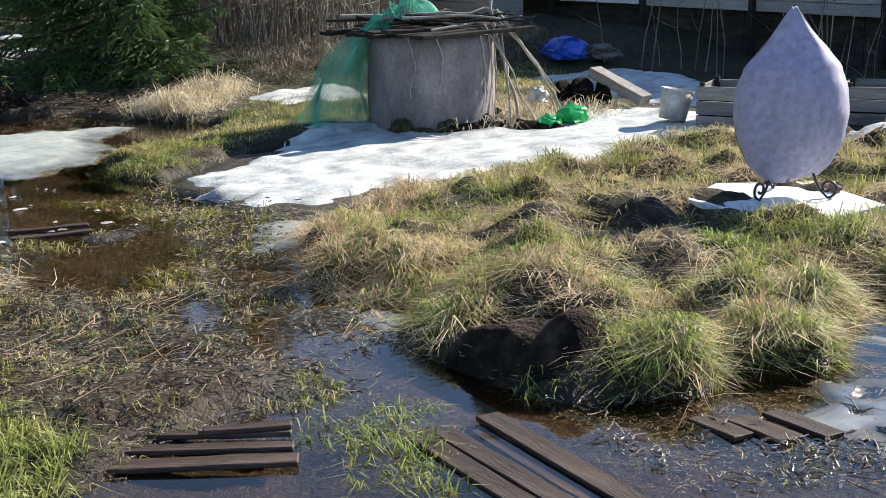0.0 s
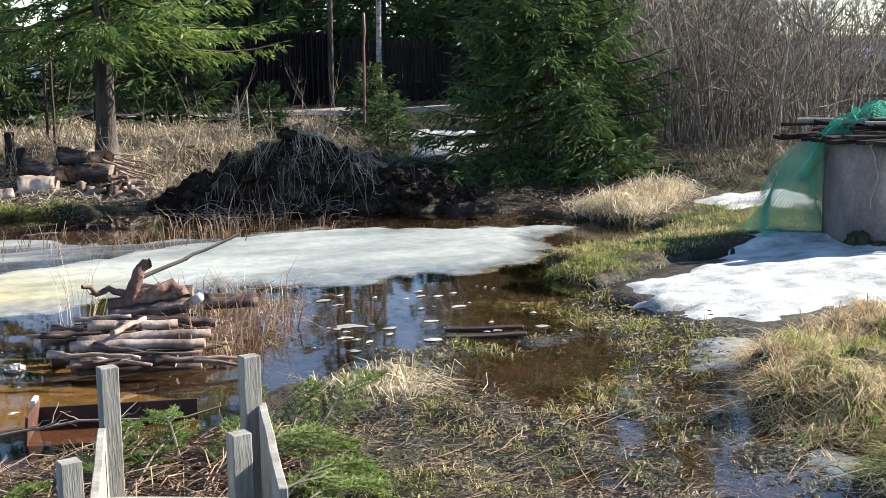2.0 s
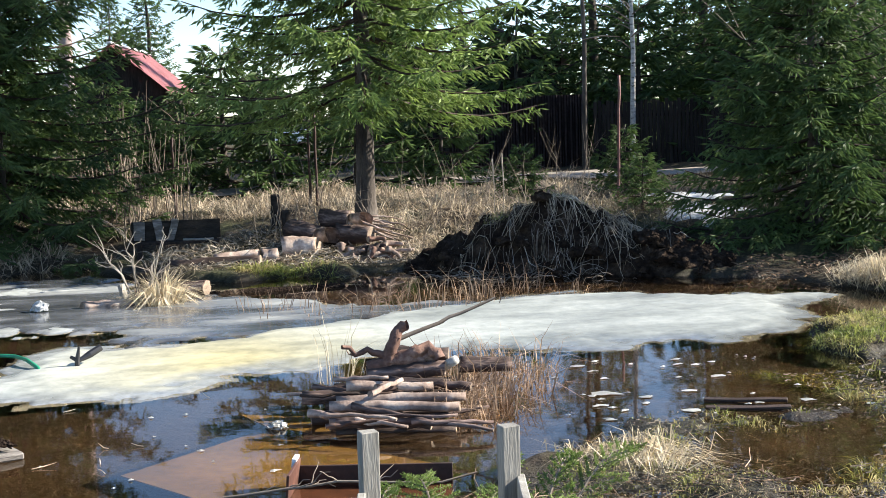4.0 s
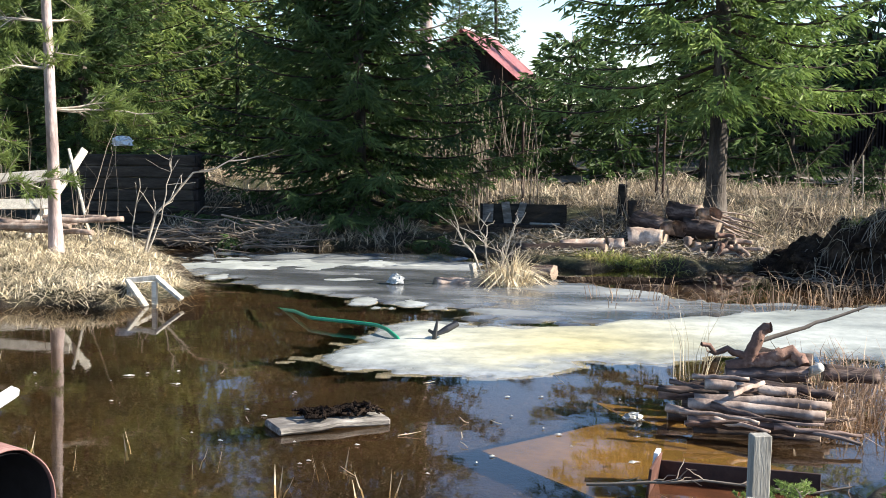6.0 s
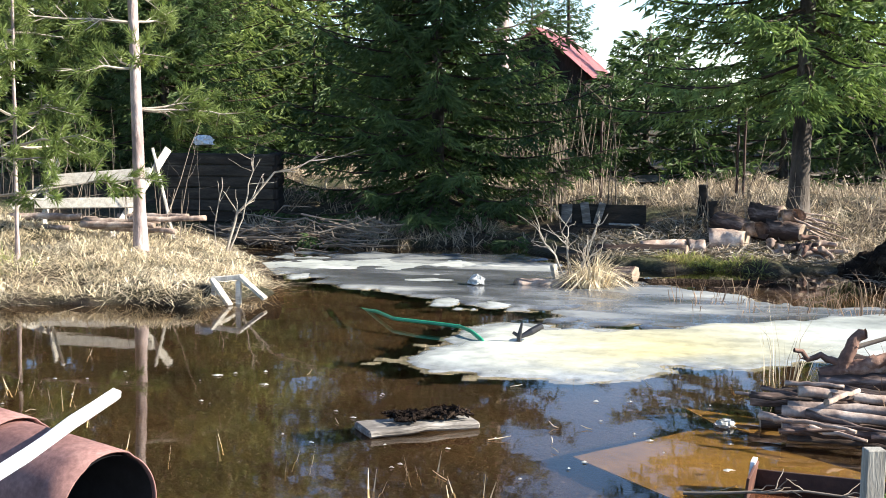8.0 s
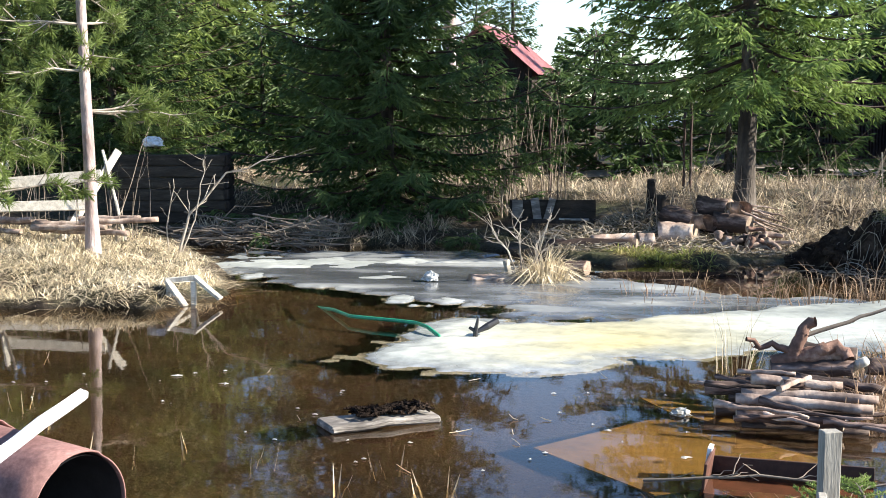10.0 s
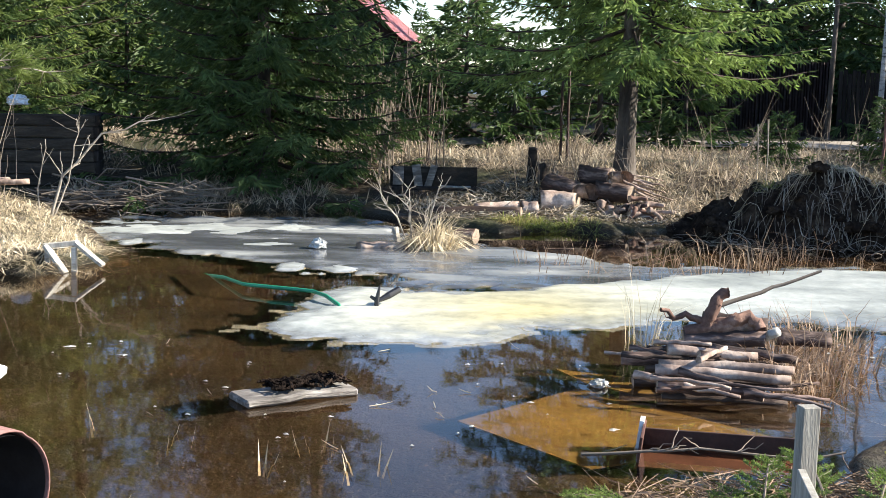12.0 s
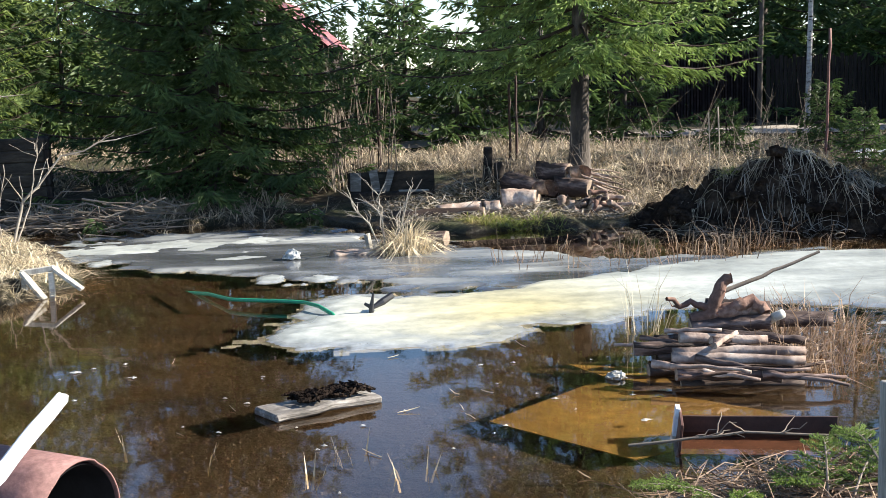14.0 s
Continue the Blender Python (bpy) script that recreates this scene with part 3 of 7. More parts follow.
for k, poly in enumerate(([(10.9, 9.0), (11.6, 11.4), (13.2, 11.2), (13.0, 8.4), (11.8, 7.6), (11.0, 8.0)], [(9.6, 5.9), (10.6, 6.3), (12.6, 6.2), (13, 4.6), (10.6, 4.4), (9.8, 5.0)],
                          [(6.1, 15.9), (6.9, 15.3), (7.7, 15.8), (7.9, 16.9), (7.2, 17.8), (6.5, 16.8)], [(7.9, 11.2), (8.5, 10.9), (9.3, 11.3), (9.5, 12.0), (8.7, 12.3), (8.1, 12.0)], [(6.9, 18.3), (8.1, 18.0), (8.5, 19.6), (7.3, 19.9)])):
    sheet_patch("snow_patch", poly, 0.06, 0.04, 0.03, M["snow"], "remnant of melting snow on the grass", "snow", 50 + 7 * k, 0.5, 0.4, None, 0.03)


# ---- trees ----
def spruce_meshes(h, spread, first, seed, dense=1.0, droop=0.35, gap=1.2, width=0.013, coarse=1.0):
    """Trunk, limbs and needle twigs of a spruce, as three meshes' arrays."""
    r = np.random.RandomState(seed)
    zz = np.concatenate([[-0.1, 0.1, 0.3, 0.55], np.linspace(0.9, h, 12)])
    base_r = 0.013 * h + 0.03
    pts = np.stack([0.02 * h * np.sin(zz * 0.6 + seed) * zz / h, 0.01 * h * np.cos(zz * 0.8) * zz / h, zz], -1)
    rad = base_r * (1 - zz / h).clip(0.03) ** 0.9
    rad[:4] *= (1.9, 1.45, 1.15, 1.03)      # root flare
    trunk = tube_np(pts, rad, 10, 0.08, r)
    limbs, starts, dirs, lens = [], [], [], []
    z = first
    while z < h - 0.15:
        k = 1 - (z - first) / (h - first)
        m = r.randint(4, 7)
        for a in r.uniform(0, 6.283) + (np.arange(m) + r.uniform(-0.3, 0.3, m)) * 6.283 / m:
            ln = spread * (k ** 0.95) * r.uniform(0.7, 1.12) + 0.12
            s = np.linspace(0, 1, 7)
            out = ln * s
            dz = ln * (-droop * 1.1 * s * k + 0.28 * s ** 2.5 + 0.28 * (1 - k) * s)
            da = a + r.uniform(-0.15, 0.15) * s
            x0, y0 = np.interp(z, zz, pts[:, 0]), np.interp(z, zz, pts[:, 1])
            p = np.stack([x0 + out * np.cos(da), y0 + out * np.sin(da), z + dz], -1)
            limbs.append(tube_np(p, 0.006 + 0.016 * ln / 2 * (1 - s), 4))
            # side shoots with hanging twigs
            cnt = int((ln * 15 + 4) * dense)
            for t in r.uniform(0.12, 1, cnt):
                b = np.array([np.interp(t, s, p[:, c]) for c in range(3)])
                side = r.choice((-1, 1))
                ang = a + side * r.uniform(0.5, 1.1)
                sl = (0.16 + 0.3 * (1 - t) * min(ln, 1.6)) * r.uniform(0.6, 1.2)
                d = np.array([np.cos(ang), np.sin(ang), r.uniform(-0.55, 0.02)])
                q = max(1, int(sl / (0.075 * coarse)))
                for u in (np.arange(q) + r.uniform(0, 0.6, q)) / q:
                    c0 = b + d * sl * u + np.array((0, 0, -0.25 * sl * u * u))
                    for sd in (-1, 1):
                        dd = np.array([np.cos(ang + sd * r.uniform(0.3, 0.9)), np.sin(ang + sd * r.uniform(0.3, 0.9)), r.uniform(-1.1, 0.05)])
                        starts.append(c0)
                        dirs.append(dd)
                        lens.append(r.uniform(0.10, 0.19) * (1 + 0.45 * (coarse - 1)))
            for t in np.linspace(0.7, 1, 4):
                starts.append(np.array([np.interp(t, s, p[:, c]) for c in range(3)]))
                dirs.append(np.array([np.cos(a), np.sin(a), 0.15]))
                lens.append(0.18)
        z += (0.13 + 0.09 * r.uniform()) * gap
    return trunk, join_np(limbs), needle_twigs(np.array(starts), np.array(dirs), np.array(lens), r, width)


def needle_twigs(s, d, ln, r, width):
    """Two crossed slim leaves for every twig of needles."""
    d = d / np.linalg.norm(d, axis=1)[:, None]
    ref = r.normal(size=d.shape)
    a = np.cross(d, ref)
    a /= np.linalg.norm(a, axis=1)[:, None] + 1e-9
    b = np.cross(d, a)
    n = len(s)
    w = (width * r.uniform(0.7, 1.3, n))[:, None]
    mid, tip = s + d * (ln * 0.45)[:, None], s + d * ln[:, None]
    v = np.stack([s, mid + a * w, tip, mid - a * w, mid + b * w, mid - b * w], 1).reshape(-1, 3)
    o = np.arange(n)[:, None] * 6
    f = np.concatenate([o + np.array((0, 1, 2, 3)), o + np.array((0, 4, 2, 5))])
    return v, f


def spruce_tree(x, y, h, spread, first, seed, label, mat="spruce", dense=1.0, droop=0.35, z=None, gap=1.2, width=0.013, coarse=1.0):
    t, l, n = spruce_meshes(h, spread, first, seed, dense, droop, gap, width, coarse)
    zz = float(height(np.array([x]), np.array([y]))[0]) if z is None else z
    e = thing("spruce_tree", x, y, zz, label, "spruce tree", group="spruces")
    put("trunk", np_mesh("trunk", *t, [M["bark"]], smooth=True), e, "rough grey-brown bark")
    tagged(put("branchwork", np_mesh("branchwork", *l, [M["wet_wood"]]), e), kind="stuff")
    tagged(put("crown", np_mesh("crown", *n, [M[mat]]), e, "needled twigs"), kind="stuff")
    return e


spruce_tree(2.78, 17.5, 9.0, 2.4, 1.95, 1, "spruce with a bare lower trunk beside chopped logs on the bank", droop=0.36, dense=1.2)
dusky = spruce_tree(-2.05, 18.9, 6.4, 2.7, 0.3, 2, "dense dark spruce standing on the pond's bank", "spruce_dark", dense=1.25, gap=1.1)
spruce_tree(7.8, 14.7, 4.3, 1.7, 0.2, 3, "young green spruce with low branches by the snow", "spruce_dark", dense=1.5, gap=1.0)
low = spruce_tree(-7.2, 22.3, 12.0, 2.8, 0.5, 4, "sunlit yellowish green spruce behind the pond", "pine", dense=0.8, gap=1.5, width=0.018, coarse=1.5)


def stand(src, places):
    """Copies of a tree at (x, y, scale), each turned another way and rooted in the ground."""
    for k, (x, y, s) in enumerate(places):
        copy_thing(src, pose(x, y, gz(x, y) - 0.12, 0, 0, 97 * k + 30) @ Matrix.Scale(s, 4))


stand(low, ((-10.8, 20.8, 1.35), (-9.6, 26.8, 1.6), (-14.6, 22.0, 1.45), (-6.6, 27.5, 1.2)))
stand(dusky, ((-6.6, 20.7, 0.8),))
shade = spruce_tree(14.3, 31.0, 11.0, 2.2, 0.6, 5, "dark spruce in the wood beyond the road", "spruce_dark", dense=0.75, gap=1.7, width=0.026, coarse=2.2)
stand(shade, ((5.6, 34, 0.5), (10.9, 33.0, 0.95), (12.6, 25.0, 0.62), (16.2, 24.0, 0.75), (18.4, 29.0, 1.0), (7.2, 42.0, 0.95), (-2.6, 62.0, 0.72), (-1.0, 66.0, 0.95), (-10.0, 37.0, 1.0),
              (-6.6, 47.0, 0.95), (10.9, 19.6, 0.55), (21.0, 22.0, 0.9), (-20.0, 30.0, 1.1), (-18, 16, 0.8), (17.5, 42, 1.2), (23, 36, 1.2), (-14, 42, 1.1), (-5.6, 31.5, 0.7)))
bush = spruce_tree(-0.9, 24.0, 2.1, 1.3, 0.05, 6, "low bushy dark spruce by the road", "spruce_dark", dense=1.1, gap=1.2, width=0.018, coarse=1.5)
stand(bush, ((-2.2, 23.2, 0.9), (0.5, 24.4, 1.0), (-3.5, 24.4, 1.2), (2.0, 24.2, 1.1), (3.6, 24.5, 1.3), (-0.2, 25.6, 0.95), (-1.7, 25.4, 0.9), (5.2, 24.6, 1.1), (1.2, 25.5, 1.4), (-3.0, 26, 1.3), (-5.0, 24.6, 1.3), (-6.6, 25.2, 1.6), (-8.4, 24.6, 1.5), (-10.6, 24, 1.7), (-12.6, 23.6, 1.7), (-15, 24, 1.8), (-17, 22, 1.8), (-13.0, 19.5, 1.2), (8.6, 32.2, 2.0), (11.6, 31.6, 2.0), (14.2, 30.6, 2.1), (16.6, 27.5, 2.0), (6.4, 16.8, 0.42), (5.5, 19.6, 0.5), (7.4, 20.4, 0.6)))
speck = spruce_tree(-32, 80, 6.5, 1.5, 0.3, 7, "distant dark spruce of the wood's edge", "spruce_dark", dense=0.35, gap=2.0, width=0.06, coarse=4.0)
stand(speck, [(-34 + 2.2 * k + 1.0 * math.sin(k * 4.1), 76 + 8 * math.sin(k * 2.7), 0.9 + 0.2 * math.sin(k * 1.9)) for k in range(34)] + [(-30 + 2.3 * k, 40 + 5 * math.sin(k * 2.1), 0.8 + 0.2 * math.sin(k * 1.7)) for k in range(10)] + [(6 + 2.2 * k, 46 + 4 * math.sin(k * 2.1), 0.8 + 0.2 * math.sin(k * 1.7)) for k in range(10)])


# ---- grass, reeds and litter ----
def blades(name, xy, ln, lean, width, mat, label, category, seed, drop=0.0, centre=None, zmin=-0.02, up=1.0):
    """Many bent blades standing on the ground."""
    r = np.random.RandomState(seed)
    z = height(xy[:, 0], xy[:, 1])
    ok = z > zmin
    xy, z, ln = xy[ok], z[ok], ln[ok]
    a = r.uniform(0, 6.283, len(xy))
    if centre is not None:
        c = centre[ok]
        a = np.arctan2(xy[:, 1] - c[:, 1], xy[:, 0] - c[:, 0]) + r.normal(0, 0.7, len(xy))
    n = len(xy)
    out = np.stack([np.cos(a), np.sin(a)], -1)
    k = lean * r.uniform(0.3, 1.4, n)
    base = np.concatenate([xy, z[:, None] - 0.01], 1)
    mid = base + np.concatenate([out * (ln * k * 0.35)[:, None], (ln * 0.6 * up * np.sqrt(np.maximum(0.05, 1 - k * 0.6)))[:, None]], 1)
    tip = base + np.concatenate([out * (ln * k)[:, None], (ln * up * np.maximum(0.08, 1 - 0.75 * k - drop * r.uniform(0, 1, n)))[:, None]], 1)
    fa = r.uniform(0, 6.283, n)
    w = np.stack([np.cos(fa), np.sin(fa), 0 * fa], -1) * (width * r.uniform(0.6, 1.4, n))[:, None]
    v = np.stack([base - w, base + w, mid + w * 0.8, mid - w * 0.8, tip + w * 0.12, tip - w * 0.12], 1).reshape(-1, 3)
    o = np.arange(n)[:, None] * 6
    f = np.concatenate([o + np.array((0, 1, 2, 3)), o + np.array((3, 2, 4, 5))])
    return tagged(new(name, np_mesh(name, v, f, [M[mat]])), label, category, kind="stuff")


def tufts(poly, n_tufts, per, spread, seed, inset=0.0, thin=None):
    """Points in tufts inside a polygon: places and the tuft's centre of each."""
    r = np.random.RandomState(seed)
    p = np.array(poly)
    c = r.uniform(p.min(0), p.max(0), (n_tufts * 6, 2))
    c = c[sdf(c[:, 0], c[:, 1], poly) > inset]
    if thin is not None:
        c = c[vnoise(c[:, 0], c[:, 1], thin, seed) > r.uniform(-0.6, 0.5, len(c))]
    c = c[:n_tufts]
    m = r.randint(max(1, per // 2), per + per // 2 + 1, len(c))
    cc = np.repeat(c, m, 0)
    sp = np.repeat(r.uniform(0.5, 1.4, len(c)), m) * spread
    xy = cc + r.normal(0, 1, cc.shape) * sp[:, None]
    away = np.hypot(xy[:, 0] - 7.1, xy[:, 1] - 4.3) > 0.55      # bare round the covered stand and the broken peat
    away &= np.hypot(xy[:, 0] - 4.1, xy[:, 1] - 3.55) > 0.3
    xy, cc = xy[away], cc[away]
    return xy, cc, r


def lengths(r, cc, lo, hi):
    """Blade lengths that vary from tuft to tuft."""
    k = 0.72 + 0.45 * vnoise(cc[:, 0], cc[:, 1], 0.13, 7)
    return r.uniform(lo, hi, len(cc)) * k * 1.35


MOUND_TOP = [(4.32, 5.25), (4.75, 5.98), (5.45, 6.4), (6.5, 6.7), (8.0, 6.75), (9.8, 6.45), (9.8, 2.0), (7.4, 2.5), (6.2, 3.08), (5.59, 2.88), (5.02, 2.66), (4.5, 2.9), (4.5, 3.3), (4.4, 3.8), (4.2, 4.15), (4.36, 4.7)]
xy, cc, r = tufts(MOUND_TOP, 400, 90, 0.06, 101, 0.0, 0.5)
blades("grass", xy, lengths(r, cc, 0.06, 0.2), 1.15, 0.003, "grass", "long tousled green and yellowed grass on the hummock", "grass", 1, 0.3, cc, 0.03)
xy, cc, r = tufts(MOUND_TOP, 620, 70, 0.07, 102, 0.0, 0.4)
blades("dry_grass", xy, lengths(r, cc, 0.07, 0.2), 1.7, 0.0024, "mound_straw", "flattened dry straw-coloured grass on the hummock", "grass", 2, 0.9, cc, 0.02, 0.75)
MOUND_RIM = [(4.2, 5.35), (4.7, 6.1), (5.45, 6.52), (6.5, 6.8), (6.6, 6.55), (5.5, 6.25), (4.95, 5.75), (4.55, 5.1), (4.5, 4.4), (4.9, 4.2), (5.0, 3.35), (6.3, 3.15), (7.6, 2.5), (7.4, 2.15), (6.1, 2.85), (5.2, 2.66), (4.7, 2.9), (4.85, 3.5), (4.5, 4.05), (4.2, 4.35)]
xy, cc, r = tufts(MOUND_RIM, 230, 60, 0.05, 121)
blades("dry_grass", xy, lengths(r, cc, 0.08, 0.24), 1.5, 0.0027, "mound_straw", "dry grass hanging over the hummock's edge", "grass", 21, 1.0, cc, -0.02)
xy, cc, r = tufts(MOUND_RIM, 110, 50, 0.045, 122, 0.0, 0.4)
blades("grass", xy, lengths(r, cc, 0.08, 0.22), 1.2, 0.003, "fresh_grass", "green grass tufts hanging over the hummock's edge", "grass", 22, 0.6, cc, -0.02)
MOUND_FRONT = [(4.35, 3.0), (5.0, 2.68), (5.6, 2.9), (6.5, 3.15), (7.4, 2.6), (7.2, 3.6), (6.2, 4.4), (5.0, 4.7), (4.4, 4.8), (4.6, 4.1), (4.75, 3.5)]
xy, cc, r = tufts(MOUND_FRONT, 330, 34, 0.04, 126, 0.0, 0.3)
blades("grass", xy, lengths(r, cc, 0.06, 0.17), 1.2, 0.0035, "fresh_grass", "fresh green bent grass tufts on the hummock", "grass", 26, 0.4, cc, 0.0)
FLANK = [(4.08, 3.02), (4.35, 2.82), (5.02, 2.55), (5.59, 2.79), (6.2, 3.0), (7.4, 2.35), (7.4, 2.7), (6.2, 3.35), (5.59, 3.15), (5.02, 2.95), (4.6, 3.3), (4.35, 3.15)]
FLANK_WEST = [(4.0, 3.95), (4.13, 4.15), (4.3, 4.7), (4.25, 5.35), (4.6, 5.4), (4.65, 4.6), (4.5, 4.0), (4.3, 3.9)]
for k, (poly, n, mat) in enumerate(((FLANK, 240, "fresh_grass"), (FLANK, 150, "mound_straw"), (FLANK_WEST, 90, "fresh_grass"), (FLANK_WEST, 110, "mound_straw"))):
    xy, cc, r = tufts(poly, n, 36, 0.045, 150 + k)
    blades("grass", xy, lengths(r, cc, 0.05, 0.17), 1.4, 0.0032, mat, "bent green grass on the hummock's flank" if k % 2 == 0 else "straw-coloured grass on the hummock's flank", "grass", 50 + k, 0.8, cc, -0.02)
SHORE_GRASS = [(4.2, 8.7), (5.0, 8.45), (5.9, 10.0), (7.2, 11.4), (6.8, 11.9), (5.3, 10.4), (4.3, 9.5)]
xy, cc, r = tufts(SHORE_GRASS, 420, 24, 0.06, 123)
blades("grass", xy, lengths(r, cc, 0.05, 0.14), 1.2, 0.0035, "grass", "yellowed grass hanging over the pond's edge", "grass", 23, 0.7, cc, -0.12)
LAWN = [(1.9, 4.3), (2.2, 6.4), (2.6, 7.2), (3.4, 8.2), (5.2, 8.8), (7.4, 11.2), (6.6, 11.6), (5.4, 10.0), (4.3, 9.0), (4.4, 7.0), (4.2, 5.4), (4.0, 4.0), (4.6, 2.7), (6.5, 2.0), (2.3, 1.6), (1.9, 3.0)]
xy, cc, r = tufts(LAWN, 850, 16, 0.05, 103, 0.0, 0.6)
blades("short_grass", xy, lengths(r, cc, 0.03, 0.09), 0.9, 0.003, "grass", "short sparse wet grass in the mud", "grass", 3, 0.3, cc, -0.015)
xy, cc, r = tufts(LAWN, 330, 14, 0.09, 104, 0.0, 0.5)
blades("thatch", xy, lengths(r, cc, 0.05, 0.16), 1.5, 0.003, "thatch", "matted dead grass lying on the mud", "grass", 4, 0.7, cc, -0.02, 0.4)
SHALLOWS = [(4.2, 8.75), (5.1, 8.45), (4.95, 7.4), (5.2, 6.8), (4.6, 6.1), (3.9, 5.75), (3.6, 6.0), (4.4, 6.7), (4.5, 7.6)]
xy, cc, r = tufts(SHALLOWS, 170, 18, 0.05, 125, 0.0, 0.3)
blades("marsh_grass", xy, lengths(r, cc, 0.09, 0.2), 1.1, 0.003, "grass", "olive grass standing in the shallow meltwater", "grass", 25, 0.5, cc, -0.16)
STRIP = [(4.9, 8.7), (6.2, 9.3), (7.4, 10.0), (9.5, 10.0), (12.0, 9.0), (12.5, 12.0), (8.5, 12.0), (7.4, 11.3), (6.4, 10.5), (5.5, 9.9)]
xy, cc, r = tufts(STRIP, 1100, 18, 0.06, 105)
blades("short_grass", xy, lengths(r, cc, 0.04, 0.11), 0.9, 0.0035, "grass", "short yellowish green grass between the snow patches", "grass", 5, 0.3, cc, 0.0)
for k, (poly, n) in enumerate((([(1.9, 3.5), (2.25, 3.95), (2.15, 4.4), (1.75, 4.3), (1.7, 3.7)], 45), ([(2.95, 3.5), (3.3, 3.45), (3.32, 3.2), (3.15, 2.9), (3.1, 2.4), (2.85, 2.5), (2.85, 3.1)], 36),
                                ([(3.3, 3.5), (3.95, 3.35), (3.9, 3.15), (3.4, 3.25)], 40), ([(4.9, 2.9), (6.2, 3.05), (6.2, 2.8), (5.2, 2.6)], 60),
                                ([(4.3, 3.1), (4.6, 3.0), (4.6, 3.2), (4.35, 3.3)], 24))):
    xy, cc, r = tufts(poly, n, 26, 0.05, 140 + k)
    blades("fresh_grass", xy, lengths(r, cc, 0.06, 0.17), 1.0, 0.003, "fresh_grass", "fresh green grass tufts at the water's edge", "grass", 40 + k, 0.4, cc, -0.04)
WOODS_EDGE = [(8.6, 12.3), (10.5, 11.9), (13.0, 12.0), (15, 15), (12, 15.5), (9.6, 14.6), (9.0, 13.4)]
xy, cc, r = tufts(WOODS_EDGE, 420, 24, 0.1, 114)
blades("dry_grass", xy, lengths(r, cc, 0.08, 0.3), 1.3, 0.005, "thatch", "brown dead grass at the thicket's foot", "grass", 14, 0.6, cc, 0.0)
TUFT = [(6.2, 11.2), (7.1, 11.5), (8.4, 12.4), (8.3, 13.0), (7.4, 12.6), (6.4, 12.0)]
xy, cc, r = tufts(TUFT, 160, 40, 0.09, 106)
blades("dry_grass", xy, lengths(r, cc, 0.15, 0.36), 1.1, 0.004, "straw", "thick tuft of bleached dry grass", "grass", 6, 0.5, cc, 0.0)
SPIT = [(-9, 10.7), (-5.4, 11.0), (-4.7, 11.7), (-3.4, 11.6), (-3.1, 12.6), (-3.7, 14.6), (-4.6, 15.8), (-9, 15)]
xy, cc, r = tufts(SPIT, 1150, 36, 0.07, 107)
blades("dry_grass", xy, lengths(r, cc, 0.06, 0.27), 1.6, 0.0045, "straw", "bleached dry grass covering the low spit", "grass", 7, 0.8, cc, 0.0, 0.9)
xy, cc, r = tufts(SPIT, 260, 30, 0.09, 143, 0.0, 0.5)
blades("dry_grass", xy, lengths(r, cc, 0.05, 0.22), 1.5, 0.0045, "thatch", "brown matted dead grass on the low spit", "grass", 43, 0.7, cc, 0.0)
xy, cc, r = tufts([(-9, 10.8), (-5.6, 11.1), (-5.2, 12.2), (-6.0, 13.4), (-9, 13.5)], 130, 26, 0.07, 144)
blades("grass", xy, lengths(r, cc, 0.06, 0.2), 1.3, 0.0045, "fresh_grass", "new green grass among the straw of the spit", "grass", 44, 0.5, cc, 0.0)
FARB = [(-4, 17.2), (-0.9, 17.9), (-0.4, 17.9), (1.0, 17.7), (1.4, 17.3), (2.5, 17.2), (3.2, 16.7), (3.4, 15.9), (4.4, 15.6), (5.4, 15.6), (6.2, 19), (8.0, 23.4), (-6, 23.4)]
xy, cc, r = tufts(FARB, 620, 26, 0.12, 108, 0.0, 1.3)
blades("dry_grass", xy, lengths(r, cc, 0.12, 0.42), 1.4, 0.006, "bank_straw", "tall dead grass on the far bank", "grass", 8, 0.4, cc, 0.0)
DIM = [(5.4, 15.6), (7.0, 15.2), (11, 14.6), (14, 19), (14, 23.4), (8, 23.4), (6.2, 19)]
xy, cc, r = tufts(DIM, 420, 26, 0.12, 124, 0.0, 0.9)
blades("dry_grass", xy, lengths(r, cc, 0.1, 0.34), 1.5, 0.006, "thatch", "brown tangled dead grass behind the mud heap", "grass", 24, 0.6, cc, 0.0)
xy, cc, r = tufts(FARB, 70, 5, 0.3, 109)
blades("dead_stalk_stand", xy, lengths(r, cc, 0.3, 0.7), 0.9, 0.005, "bank_straw", "upright dead weed stalks on the far bank", "weeds", 9, 0.0, cc, 0.0)
RIM = [(-4.3, 16.8), (-2.4, 16.3), (-0.9, 17.0), (-0.6, 16.6), (-0.5, 17.2), (-1.0, 17.9), (-4.3, 17.8)]
xy, cc, r = tufts(RIM, 30, 40, 0.12, 110)
blades("sedge", xy, lengths(r, cc, 0.2, 0.42), 1.2, 0.005, "bank_straw", "drooping sedge tussocks along the water's edge", "sedge", 10, 0.9, cc, -0.3)
ICE_REED = [(0.9, 12.0), (1.6, 12.0), (3.6, 12.4), (4.6, 12.6), (4.2, 13.4), (3.0, 14.0), (1.4, 13.6)]
xy, cc, r = tufts(ICE_REED, 36, 11, 0.1, 111)
blades("reed_stand", np.concatenate([xy]), lengths(r, cc, 0.4, 0.62), 0.5, 0.004, "reed", "short reddish brown reed stubble through the ice", "reeds", 11, 0.2, cc, -1.0)
